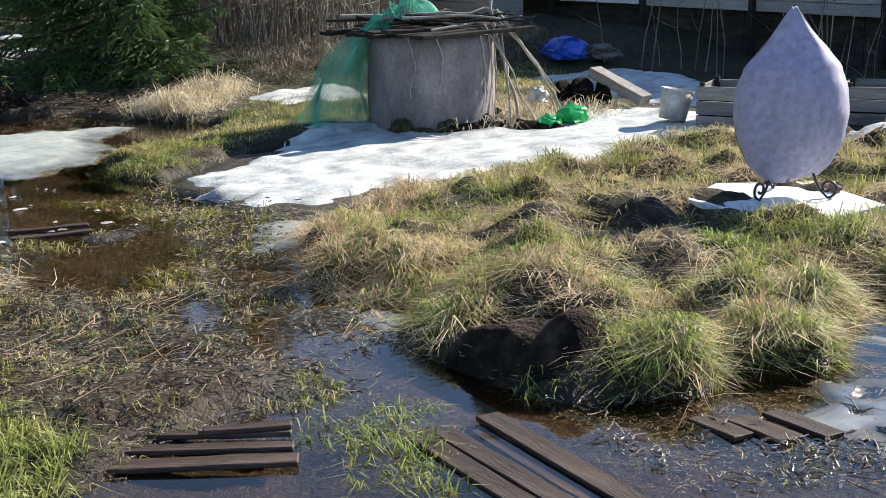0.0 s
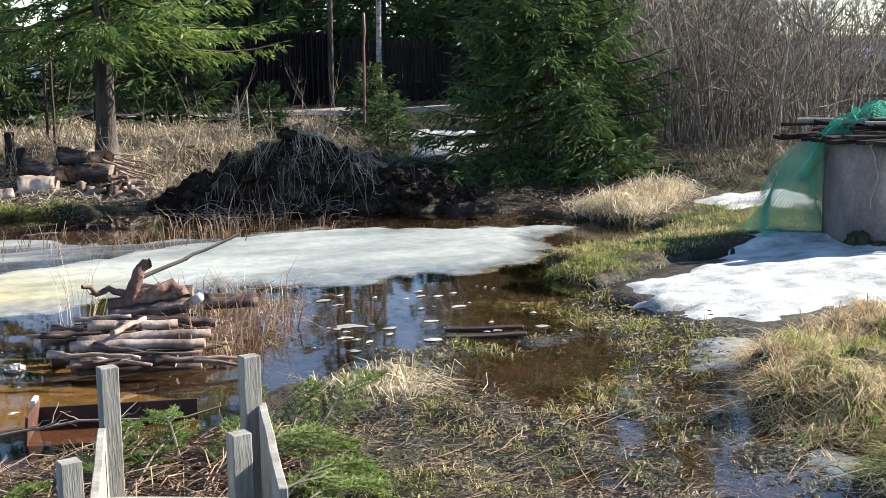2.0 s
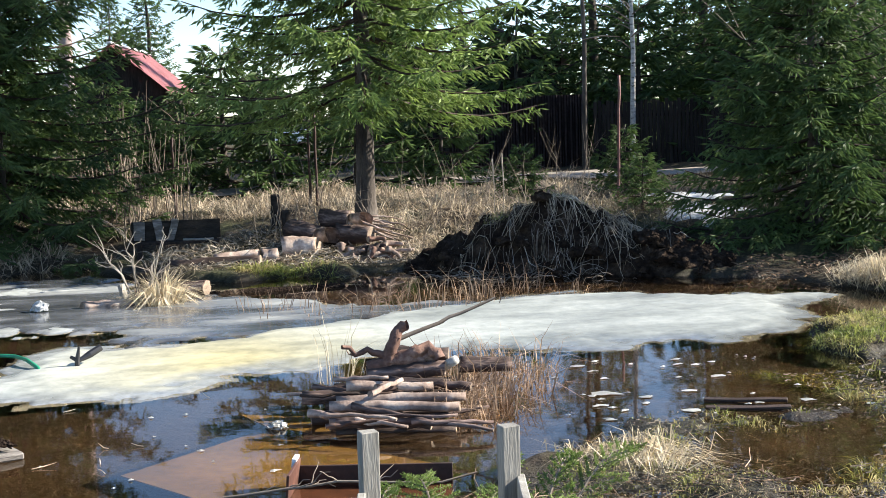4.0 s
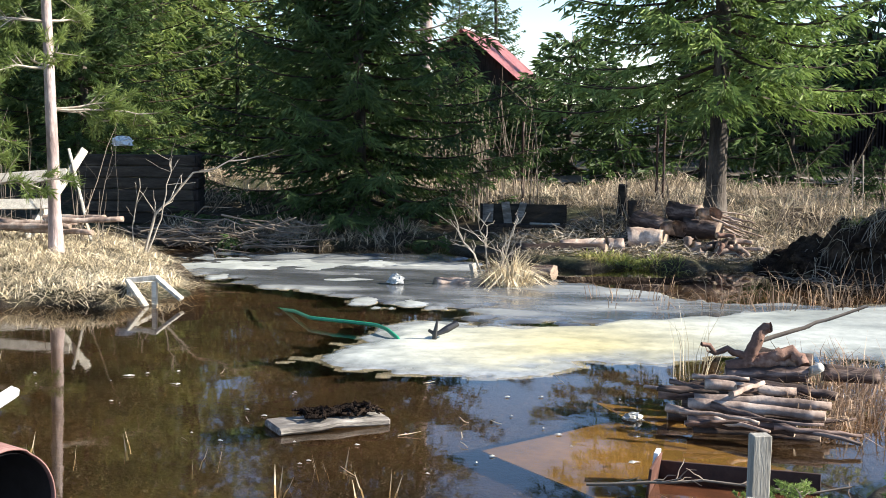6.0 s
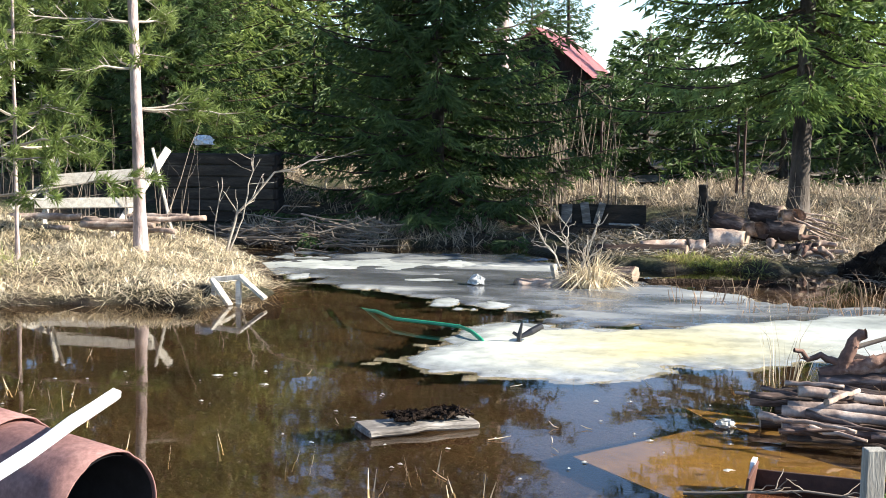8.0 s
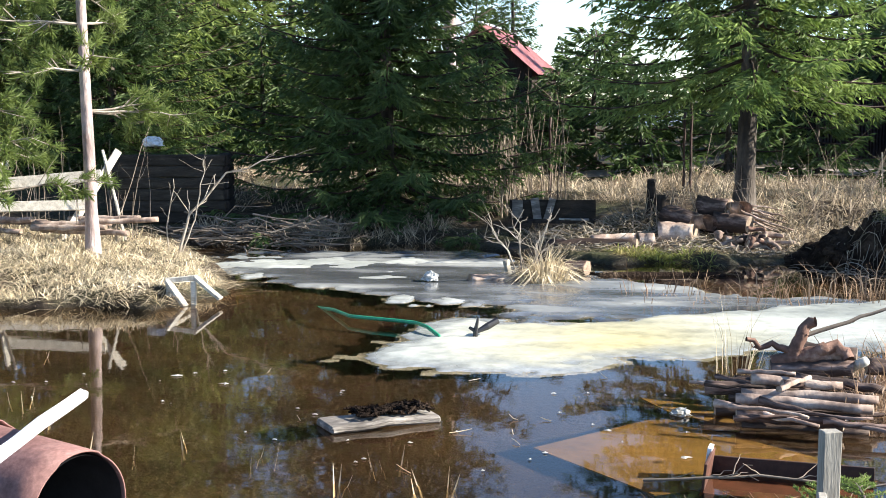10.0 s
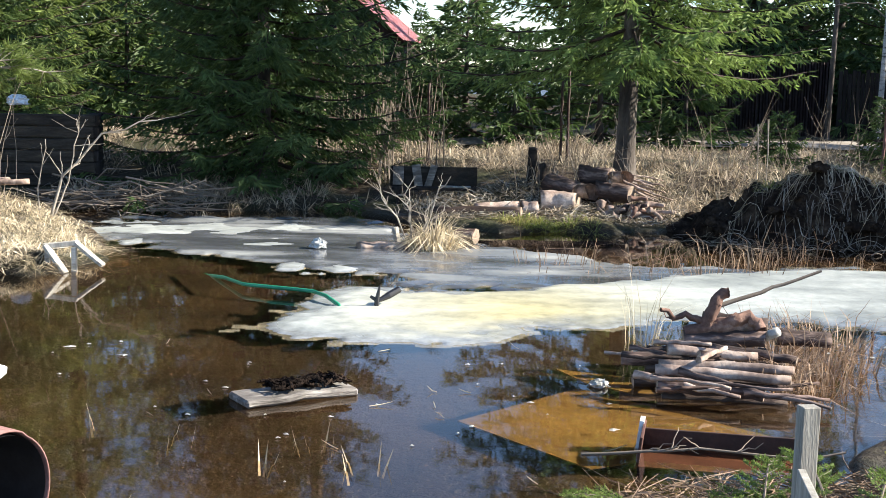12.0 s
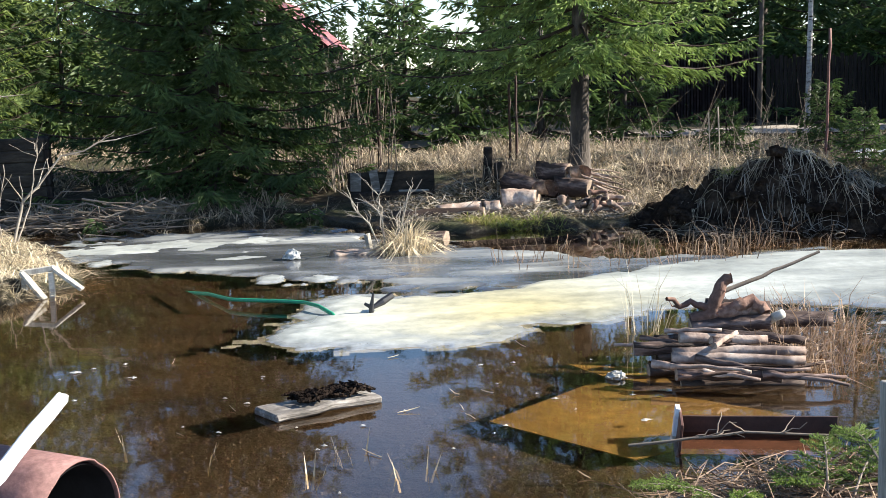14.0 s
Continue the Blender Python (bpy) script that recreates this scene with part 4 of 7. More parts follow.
PILE_REED = [(1.95, 7.75), (2.3, 7.75), (2.6, 8.3), (2.95, 9.3), (2.5, 9.5), (2.05, 9.0)]
xy, cc, r = tufts(PILE_REED, 170, 9, 0.08, 112)
blades("reed_stand", xy, lengths(r, cc, 0.35, 0.6), 0.55, 0.004, "reed", "broken pale and reddish reeds beside the log pile", "reeds", 12, 0.2, cc, -1.0)
SPARSE = [(-5.5, 8.5), (-1.5, 5.2), (0.2, 5.6), (0.0, 6.6), (-2.4, 7.2), (-4.0, 10.5)]
xy, cc, r = tufts(SPARSE, 26, 3, 0.05, 113)
blades("reed_stub_stand", xy, r.uniform(0.29, 0.36, len(xy)), 0.2, 0.005, "straw", "cut pale reed stubs standing in the pond", "reeds", 13, 0.0, cc, -1.0)


def litter(name, poly, n, lo, hi, w, mat, label, seed, lift=0.01, zmin=-0.02, tilt=0.15, zmax=9.0):
    """Loose twigs lying about."""
    r = np.random.RandomState(seed)
    p = np.array(poly)
    c = r.uniform(p.min(0), p.max(0), (n * 5, 2))
    c = c[sdf(c[:, 0], c[:, 1], poly) > 0][:n]
    z = height(c[:, 0], c[:, 1])
    ok = (z > zmin) & (z < zmax)
    c, z = c[ok], z[ok]
    out = []
    for (x, y), h in zip(c, z):
        a, l, t = r.uniform(0, 6.283), r.uniform(lo, hi), abs(r.normal(0, tilt))
        d = np.array((np.cos(a), np.sin(a), t))
        b = np.array((x, y, h + lift * r.uniform(0.2, 1)))
        bend = r.normal(0, 0.08, 3) * l
        out.append(tube_np([b, b + d * l * 0.5 + bend, b + d * l], [w, w * 0.85, w * 0.4], 3))
    return tagged(new(name, np_mesh(name, *join_np(out), [M[mat]])), label, "twigs", kind="stuff")


YARD = [(1.9, 4.2), (2.1, 6.3), (3.2, 6.1), (3.8, 5.2), (3.6, 4.2), (2.6, 3.9)]
litter("lawn_litter", LAWN, 2400, 0.012, 0.05, 0.004, "thatch", "grey-brown crumbled plant litter on the wet lawn", 11, 0.02, -0.03)
litter("lawn_litter", LAWN, 2200, 0.012, 0.05, 0.004, "twig", "dark crumbled plant litter on the wet lawn", 12, 0.02, -0.04)
litter("dry_stems", YARD, 800, 0.03, 0.15, 0.0018, "thatch", "scattered dry stems and twigs on the mud", 1, 0.04)
litter("dry_stems", YARD, 1200, 0.015, 0.06, 0.003, "leaf_litter", "brown plant litter on the mud", 2, 0.03)
litter("dry_stems", YARD, 170, 0.1, 0.35, 0.0025, "reed", "long pale dry stems lying on the mud", 18, 0.05, -0.02, 0.1)
xy, cc, r = tufts([(2.3, 6.45), (2.85, 6.3), (3.0, 6.8), (2.5, 7.0)], 34, 26, 0.06, 142)
blades("dry_grass", xy, lengths(r, cc, 0.1, 0.24), 1.2, 0.004, "straw", "bleached grass tuft on the near shore", "grass", 42, 0.5, cc, -0.1)
SHORE = [(0.1, 5.0), (0.2, 5.5), (0.7, 5.85), (1.7, 5.95), (2.0, 5.2), (1.7, 4.6), (0.4, 4.5)]
litter("brush_heap", SHORE, 1300, 0.05, 0.3, 0.0032, "reed", "thin brown brushwood heaped on the near shore", 3, 0.08, -0.3, 0.15)
litter("brush_heap", SHORE, 700, 0.05, 0.22, 0.003, "leaf_litter", "reddish twigs on the near shore", 4, 0.1, -0.3, 0.12)
WETS = [(3.6, 2.2), (3.9, 3.2), (4.9, 2.6), (6.0, 2.6), (6.3, 1.9), (4.4, 1.6)]
litter("wet_litter", SHALLOWS, 900, 0.015, 0.06, 0.005, "twig", "dark sodden litter in the meltwater", 13, 0.12, -0.12, 0.1)
litter("wet_litter", WETS, 2600, 0.008, 0.035, 0.003, "flake", "wet pale leaf and straw litter in the puddle", 5, 0.03, -0.1, 0.3, 0.0)
litter("wet_litter", WETS, 700, 0.03, 0.12, 0.004, "twig", "dark sodden stems in the puddle", 15, 0.05, -0.2, 0.15, 0.0)
litter("wet_litter", [(3.0, 3.9), (3.3, 6.5), (4.6, 6.2), (4.3, 4.6), (4.0, 3.6)], 900, 0.02, 0.1, 0.004, "twig", "dark wet plant litter in the mud", 6, 0.02, -0.06)
litter("leaf_bank", [(5.6, 12.7), (7.6, 11.9), (8.4, 13.2), (6.6, 13.8)], 700, 0.03, 0.1, 0.008, "leaf_litter", "rust-brown dead leaves under the young spruce", 7, 0.06)


# ---- wood ----
def log_mesh(ln, r0, r1, seed, sides=14, bow=0.02, bark="log_bark", cut="cut_wood"):
    """A log along +x with uneven bark and cut ends."""
    r = np.random.RandomState(seed)
    n = 9
    s = np.linspace(0, 1, n)
    pts = np.stack([s * ln, bow * ln * np.sin(s * 3.1) + r.normal(0, 0.004, n), r.normal(0, 0.004, n)], -1)
    v, f = tube_np(pts, r0 + (r1 - r0) * s, sides, 0.15, r)
    c0, c1 = v[:sides].mean(0), v[-sides:].mean(0)
    k = len(v)
    v = np.concatenate([v, [c0, c1]])
    me = bpy.data.meshes.new("log")
    faces = [tuple(q) for q in f] + [(k, (j + 1) % sides, j) for j in range(sides)] + [(k + 1, k - sides + j, k - sides + (j + 1) % sides) for j in range(sides)]
    me.from_pydata(v.tolist(), [], faces)
    me.materials.append(M[bark])
    me.materials.append(M[cut])
    me.polygons.foreach_set("material_index", [0] * len(f) + [1] * (2 * sides))
    me.polygons.foreach_set("use_smooth", [True] * len(f) + [False] * (2 * sides))
    return me


def aim(p0, p1):
    d = Vector(p1) - Vector(p0)
    return Matrix.Translation(p0) @ d.to_track_quat("X", "Z").to_matrix().to_4x4(), d.length


def log_thing(p0, p1, r0, r1, seed, label, group="", bark="log_bark", cut="cut_wood", name="log", cat="log", bow=0.02):
    m, ln = aim(p0, p1)
    ob = new(name, log_mesh(ln, r0, r1, seed, bark=bark, cut=cut, bow=bow))
    ob.matrix_basis = m
    return tagged(ob, label, cat, group)


def plank_thing(p0, p1, w, th, mat, label, seed, group="", name="plank", cat="plank", roll=0.0):
    m, ln = aim(p0, p1)
    bm = bmesh.new()
    box(bm, ln, w, th, Matrix.Translation((ln / 2, 0, 0)), min(0.004, th * 0.2), 0.006, 6, seed)
    ob = part(name, bm, M[mat])
    ob.matrix_basis = m @ pose(0, 0, 0, roll, 0, 0)
    return tagged(ob, label, cat, group)


def branch_mesh(pts, r0, r1, seed, side=0, side_len=0.3, mat="twig", wig=0.02):
    """A crooked branch through the given points, with side twigs."""
    r = np.random.RandomState(seed)
    pts = np.array(pts, float)
    t = np.linspace(0, len(pts) - 1, 10)
    p = np.stack([np.interp(t, np.arange(len(pts)), pts[:, c]) for c in range(3)], -1) + r.normal(0, wig, (10, 3)) * np.linspace(0, 1, 10)[:, None]
    rad = np.linspace(r0, r1, 10)
    out = [tube_np(p, rad, 6)]
    for k in range(side):
        i = r.randint(3, 10)
        d = p[i] - p[i - 1]
        d = d / np.linalg.norm(d) + r.normal(0, 0.6, 3)
        d[2] = abs(d[2]) * 0.8
        l = side_len * r.uniform(0.4, 1.2)
        q = p[i] + np.outer(np.linspace(0, 1, 5), d / np.linalg.norm(d) * l) + r.normal(0, 0.012, (5, 3)) * np.linspace(0, 1, 5)[:, None]
        out.append(tube_np(q, np.linspace(rad[i] * 0.6, 0.002, 5), 4))
    return np_mesh("branch", *join_np(out), [M[mat]], smooth=True)


# the log pile standing in the water
PILE = [((1.04, 7.42, 0.03), (1.72, 7.24, 0.03), 0.035, 0.03, "log_bark"), ((1.16, 7.62, 0.08), (1.86, 7.44, 0.08), 0.045, 0.04, "log_bark"), ((1.20, 7.66, 0.0), (2.02, 7.52, 0.0), 0.04, 0.04, "wet"),
        ((1.18, 7.78, 0.14), (2.06, 7.60, 0.13), 0.042, 0.035, "bare_log"), ((1.24, 7.96, 0.12), (2.14, 7.80, 0.14), 0.045, 0.03, "bare_log"), ((1.08, 7.94, 0.03), (1.94, 7.86, 0.03), 0.05, 0.05, "wet"),
        ((1.32, 8.10, 0.20), (1.98, 8.02, 0.17), 0.04, 0.03, "bare_log"), ((1.05, 8.18, 0.12), (1.86, 8.10, 0.10), 0.05, 0.04, "log_bark"), ((1.62, 8.26, 0.18), (2.22, 8.00, 0.16), 0.035, 0.03, "log_bark"),
        ((1.22, 8.42, 0.08), (1.66, 8.36, 0.09), 0.06, 0.05, "wet"), ((1.50, 8.46, 0.18), (2.12, 8.34, 0.22), 0.06, 0.055, "log_bark"), ((1.30, 8.62, 0.05), (2.20, 8.58, 0.05), 0.06, 0.06, "wet"),
        ((1.66, 8.66, 0.28), (2.18, 8.52, 0.26), 0.065, 0.06, "log_bark"), ((2.15, 8.62, 0.18), (2.62, 8.58, 0.16), 0.06, 0.055, "log_bark"), ((1.42, 7.72, 0.215), (1.78, 8.02, 0.23), 0.022, 0.015, "bare_log"),
        ((1.26, 8.22, 0.22), (1.70, 8.06, 0.245), 0.02, 0.012, "bare_log")]
for k, (a, b, r0, r1, kind) in enumerate(PILE[1:]):
    lab = {"log_bark": "short dark-barked log in the wet pile", "wet": "black wet log low in the water", "bare_log": "pale barkless pole on the log pile"}[kind]
    a, b = (a[0] + 0.05, a[1] + 0.04, a[2] * 0.95), (b[0] - 0.07, b[1] + 0.04, b[2] * 0.95)
    log_thing(a, b, r0 * 0.88, r1 * 0.88, 200 + k, lab, "logs of the pile in the pond", "wet_wood" if kind == "wet" else kind)
stump = thing("forked_stump", 1.7, 8.5, 0.23, "reddish forked root stump on top of the log pile", "stump")
for nm, pts, r0, r1 in (("trunk", [(-0.14, 0.02, -0.01), (0.05, 0, 0.035), (0.3, -0.03, 0.04)], 0.045, 0.05), ("root", [(0.0, 0, 0.02), (0.03, 0, 0.14), (0.11, 0.0, 0.28)], 0.05, 0.036),
                        ("root", [(0.02, 0, 0.05), (-0.12, 0.02, 0.09), (-0.28, 0.0, 0.12)], 0.03, 0.015), ("root", [(0.06, 0, 0.04), (0.2, -0.05, 0.1), (0.32, -0.05, 0.07)], 0.046, 0.04)):
    ob = put(nm, branch_mesh(pts, r0, r1, 7 + int(r0 * 1000), 1, 0.07, wig=0.016), stump)
    ob.data.materials[0] = M["root_wood"]
put("branch", branch_mesh([(1.77, 8.5, 0.40), (2.08, 8.53, 0.50), (2.44, 8.55, 0.63)], 0.016, 0.009, 5, 1, 0.08, wig=0.006), None)
tagged(bpy.data.objects["branch"], "long bare branch leaning on the root stump", "branch")
bm = bmesh.new()
bmesh.ops.create_cone(bm, cap_ends=True, segments=14, radius1=0.032, radius2=0.03, depth=0.14)
for v in bm.verts:
    v.co.xy *= 1 + 0.12 * math.sin(v.co.z * 90)
ob = part("plastic_bottle", bm, M["plastic_white"], smooth=True)
ob.matrix_basis = pose(2.08, 8.4, 0.235, 62, 10, 30)
tagged(ob, "crumpled pale plastic bottle among the logs", "bottle")

r = np.random.RandomState(77)
for k in range(22):
    c = np.array((r.uniform(1.35, 1.95), r.uniform(7.4, 8.6), r.uniform(0.06, 0.16)))
    a = r.normal(-0.2, 0.35)
    d = np.array((math.cos(a), math.sin(a), r.normal(0, 0.05))) * r.uniform(0.15, 0.45)
    log_thing(tuple(c - d), tuple(c + d), r.uniform(0.01, 0.024), 0.009, 230 + k, "thin crooked stick on the log pile", "sticks on the log pile", ("log_bark", "wet_wood", "bare_log", "log_bark")[k % 4], "cut_wood", "stick", "stick", r.uniform(-0.06, 0.06))

# floating board, hose, pump handle, scraps
fl = thing("floating_board", -0.88, 7.6, 0.024, "old hewn board afloat with bark crumbs on it", "board", 30)
bm = bmesh.new()
box(bm, 0.7, 0.27, 0.045, None, 0.012, 0.018, 7, 5)
part("board", bm, M["worn_board"], fl)
r = np.random.RandomState(9)
bits = []
for k in range(170):
    a = r.uniform(0, 6.28)
    c = np.array((r.uniform(-0.15, 0.31), r.uniform(-0.09, 0.1), 0.045 + r.uniform(0, 0.025)))
    d = np.array((math.cos(a), math.sin(a), r.uniform(-0.3, 0.3))) * r.uniform(0.02, 0.05)
    bits.append(tube_np([c - d, c, c + d], [0.006, 0.011, 0.005], 4))
put("bark_litter", np_mesh("bark_litter", *join_np(bits), [M["mud"]]), fl, "dark bark crumbs")

hp = np.array([(-1.95, 11.95, -0.02), (-1.74, 11.55, 0.03), (-1.52, 11.06, 0.055), (-1.3, 10.93, 0.06), (-1.12, 10.85, 0.06), (-0.93, 10.75, 0.06), (-0.82, 10.55, 0.06), (-0.72, 10.35, 0.03), (-0.66, 10.2, -0.02)])
t = np.linspace(0, 8, 50)
hose = new("garden_hose", np_mesh("garden_hose", *tube_np(np.stack([np.interp(t, np.arange(9), hp[:, c]) for c in range(3)], -1), np.full(50, 0.016), 8), [M["hose"]], smooth=True))
tagged(hose, "green garden hose lying half in the water on the ice", "hose")
tap = thing("frozen_in_handle", -0.42, 10.28, 0.02, "dark metal handle frozen into the ice", "handle")
put("upright", np_mesh("upright", *tube_np([(0, 0, -0.05), (0.0, 0, 0.06), (0.02, 0, 0.17)], [0.022, 0.02, 0.008], 7), [M["black"]]), tap)
put("grip", np_mesh("grip", *tube_np([(0.0, 0, 0.05), (0.09, 0.05, 0.09), (0.17, 0.1, 0.13)], [0.014, 0.03, 0.028], 8), [M["black"]]), tap)
put("spout", np_mesh("spout", *tube_np([(0.0, 0, 0.06), (-0.05, 0.0, 0.09)], [0.016, 0.012], 7), [M["black"]]), tap)


def scrap(x, y, z, s, mat, label, name="scrap", cat="scrap", seed=0, flat=0.5):
    """A crumpled lump of thin stuff."""
    bm = bmesh.new()
    bmesh.ops.create_icosphere(bm, subdivisions=3, radius=s)
    for v in bm.verts:
        v.co += noise.noise_vector(v.co * (2.2 / s) + Vector((seed * 3.1, 0, seed))) * s * 0.55
        v.co.z = max(-s * 0.3, v.co.z * flat)
    ob = part(name, bm, M[mat])
    ob.matrix_basis = pose(x, y, z, 0, 0, seed * 40)
    return tagged(ob, label, cat)


scrap(-1.02, 13.5, 0.05, 0.075, "snow", "lump of white ice on the thin ice", "ice_lump", "ice", 1, 0.9)
scrap(0.92, 7.95, 0.01, 0.06, "plastic_white", "torn pale plastic scrap in the water", "plastic_scrap", "scrap", 2)
r = np.random.RandomState(12)
fv, ff = [], []
for k in range(95):
    x, y = (r.uniform(2.6, 4.6), r.uniform(7.4, 9.3)) if k < 45 else (r.uniform(-3.5, 1.0), r.uniform(5.4, 9.0))
    s = r.uniform(0.01, 0.045) * (2.2 if r.uniform() < 0.1 else 1) * (1 if k < 45 else 0.35)
    n = 8
    a = np.linspace(0, 6.283, n, endpoint=False)
    rr = s * r.uniform(0.25, 1.3, n)
    o = len(fv)
    fv += [(x + q * 1.5 * math.cos(b), y + q * math.sin(b), 0.006) for q, b in zip(rr, a)] + [(x, y, 0.014)]
    ff += [(o + j, o + (j + 1) % n, o + n) for j in range(n)]
tagged(new("ice_flakes", np_mesh("ice_flakes", fv, ff, [M["flake"]])), "pale ice flakes and foam adrift on the water", "ice", kind="stuff")

out = []
r = np.random.RandomState(14)
for k in range(16):
    x, y = (r.uniform(-0.5, 0.3), r.uniform(7.2, 7.9)) if k < 4 else (r.uniform(-3.6, 0.8), r.uniform(5.8, 9.0))
    a, l = r.uniform(0, 3.1), r.uniform(0.03, 0.1)
    d = np.array((math.cos(a), math.sin(a), 0.0)) * l
    c = np.array((x, y, 0.006))
    out.append(tube_np([c - d, c + np.array((0, 0, 0.012 * r.uniform())), c + d + np.array((0, 0, 0.03 * r.uniform()))], [0.002, 0.0028, 0.0015], 4))
tagged(new("floating_stems", np_mesh("floating_stems", *join_np(out), [M["straw"]])), "pale dead stems adrift on the pond", "stems", kind="stuff")

# sunken sheets and trough
def slab(name, corners, th, mat, label, cat):
    bm = bmesh.new()
    top = [bm.verts.new(c) for c in corners]
    bot = [bm.verts.new((c[0], c[1], c[2] - th)) for c in corners]
    n = len(corners)
    bm.faces.new(top)
    bm.faces.new(bot[::-1])
    for k in range(n):
        bm.faces.new((top[k], bot[k], bot[(k + 1) % n], top[(k + 1) % n]))
    bmesh.ops.recalc_face_normals(bm, faces=bm.faces)
    return tagged(part(name, bm, M[mat]), label, cat)


slab("sunken_sheet", [(0.03, 7.2, -0.07), (0.62, 6.36, -0.06), (1.75, 6.95, -0.12), (0.8, 7.98, -0.09)], 0.02, "sheet", "orange-brown sheet of board lying under water", "sheet")
slab("sunken_sheet", [(0.72, 8.4, -0.02), (0.86, 8.05, -0.03), (1.22, 7.7, -0.05), (1.25, 8.2, -0.06)], 0.02, "sheet", "yellowish board end just under the water", "sheet")
br = thing("sunken_trough", 0.86, 6.40, -0.042, "rust-red tin trough half sunk with a pale end", "trough", -14)
for nm, sz, m, mt, lb in (("floor_sheet", (0.8, 0.32, 0.008), pose(0.4, 0.17, -0.035), "red_tin", "rust-red sheet under water"), ("back_wall", (0.8, 0.012, 0.2), pose(0.4, 0.34, 0.03, 4, 0, 0), "wet_rust", "dark rusted sheet"),
                          ("end_wall", (0.014, 0.34, 0.24), pose(0.0, 0.17, 0.05, 0, 6, 0), "red_tin", ""), ("rim", (0.024, 0.1, 0.25), pose(-0.012, 0.3, 0.06, 0, 6, 0), "white_paint", "chipped white edge"), ("front_wall", (0.8, 0.012, 0.03), pose(0.4, 0.0, -0.02), "red_tin", "")):
    bm = bmesh.new()
    box(bm, *sz, m, 0.002, 0.004, 5, 4)
    part(nm, bm, M[mt], br, lb)
put("branch", branch_mesh([(0.55, 6.2, 0.10), (1.0, 6.12, 0.15), (1.72, 6.0, 0.16)], 0.008, 0.005, 15, 9, 0.16, wig=0.012))
for ob in [o for o in bpy.data.objects if o.name.startswith("branch.")]:
    tagged(ob, "thin bare branch lying across the trough", "branch")


# ---- the well, the covered stand and the things round them ----
WELL = Vector((8.5, 9.3, gz(8.5, 9.3) - 0.03))
well = thing("well", WELL.x, WELL.y, WELL.z, "weathered concrete well ring covered with old boards and branches", "well")
bm = bmesh.new()
bmesh.ops.create_cone(bm, cap_ends=False, segments=64, radius1=0.61, radius2=0.61, depth=0.9)
bmesh.ops.subdivide_edges(bm, edges=[e for e in bm.edges if abs(e.verts[0].co.z - e.verts[1].co.z) > 0.5], cuts=8)
bmesh.ops.translate(bm, vec=(0, 0, 0.45), verts=bm.verts)
for v in bm.verts:
    v.co.xy *= 1 + 0.008 * noise.noise(v.co * 4)
bmesh.ops.solidify(bm, geom=bm.faces[:], thickness=0.08)
part("ring", bm, M["concrete"], well, "stained grey concrete ring", True)
r = np.random.RandomState(31)
for k in range(11):
    y = -0.62 + 0.125 * k
    half = 0.72 + r.uniform(-0.06, 0.12)
    bm = bmesh.new()
    box(bm, 2 * half, 0.12, 0.035, pose(r.uniform(-0.05, 0.05), y, 0.93 + 0.012 * (k % 2), r.normal(0, 3), r.normal(0, 1.5), r.normal(0, 4)), 0.004, 0.008, 4, k)
    part("cover_board", bm, M["dark_wood"], well)
for k in range(14):
    a = r.uniform(-0.35, 0.35) - 0.35
    l = r.uniform(0.9, 1.7)
    c = np.array((r.uniform(-0.12, 0.22), r.uniform(-0.5, 0.5), 0.99 + r.uniform(0, 0.09)))
    d = np.array((math.cos(a), math.sin(a), r.normal(0, 0.04))) * l / 2
    put("stick", branch_mesh([c - d, c + r.normal(0, 0.02, 3), c + d], r.uniform(0.012, 0.03), 0.01, 300 + k, 1, 0.2, "dark_wood" if k % 4 else "pale_twig", 0.015), well)
# poles leaning on the ring, roots hanging down its side
sx, sy = 0.77, -0.64     # to the side as seen from the path
for k, (a0, b0, h0, a1, b1, h1, rr) in enumerate(((0.62, -0.1, 1.12, 1.35, 0.0, 0.02, 0.018), (0.58, -0.15, 1.0, 0.86, -0.4, 0.02, 0.02), (0.55, 0.1, 1.5, 0.62, -0.2, 0.75, 0.016), (0.66, -0.2, 0.95, 0.74, -0.5, 0.05, 0.012),
                                                  (0.5, -0.3, 1.0, 0.95, -0.45, 0.1, 0.01), (0.6, 0.0, 1.05, 1.25, 0.1, 0.3, 0.012))):
    p0 = (a0 * sx - b0 * sy, a0 * sy + b0 * sx, h0)
    p1 = (a1 * sx - b1 * sy, a1 * sy + b1 * sx, h1)
    mid = tuple((u + w) / 2 + q for u, w, q in zip(p0, p1, (0.02, 0.02, 0.05)))
    put("leaning_pole", branch_mesh([p0, mid, p1], rr, rr * 0.7, 330 + k, 0, mat="pale_twig", wig=0.015), well, "pale bare pole")
for k, (a, l) in enumerate(((-2.62, 0.55), (-2.2, 0.52), (-1.45, 0.75), (-1.25, 0.7), (-1.05, 0.8))):
    p = [(0.63 * math.cos(a + 0.12 * math.sin(3 * t)), 0.63 * math.sin(a + 0.12 * math.sin(3 * t)), 0.92 - l * t) for t in np.linspace(0, 1, 5)]
    put("dry_vine", branch_mesh(p, 0.008, 0.004, 350 + k, 0, mat="pale_twig", wig=0.01), well)


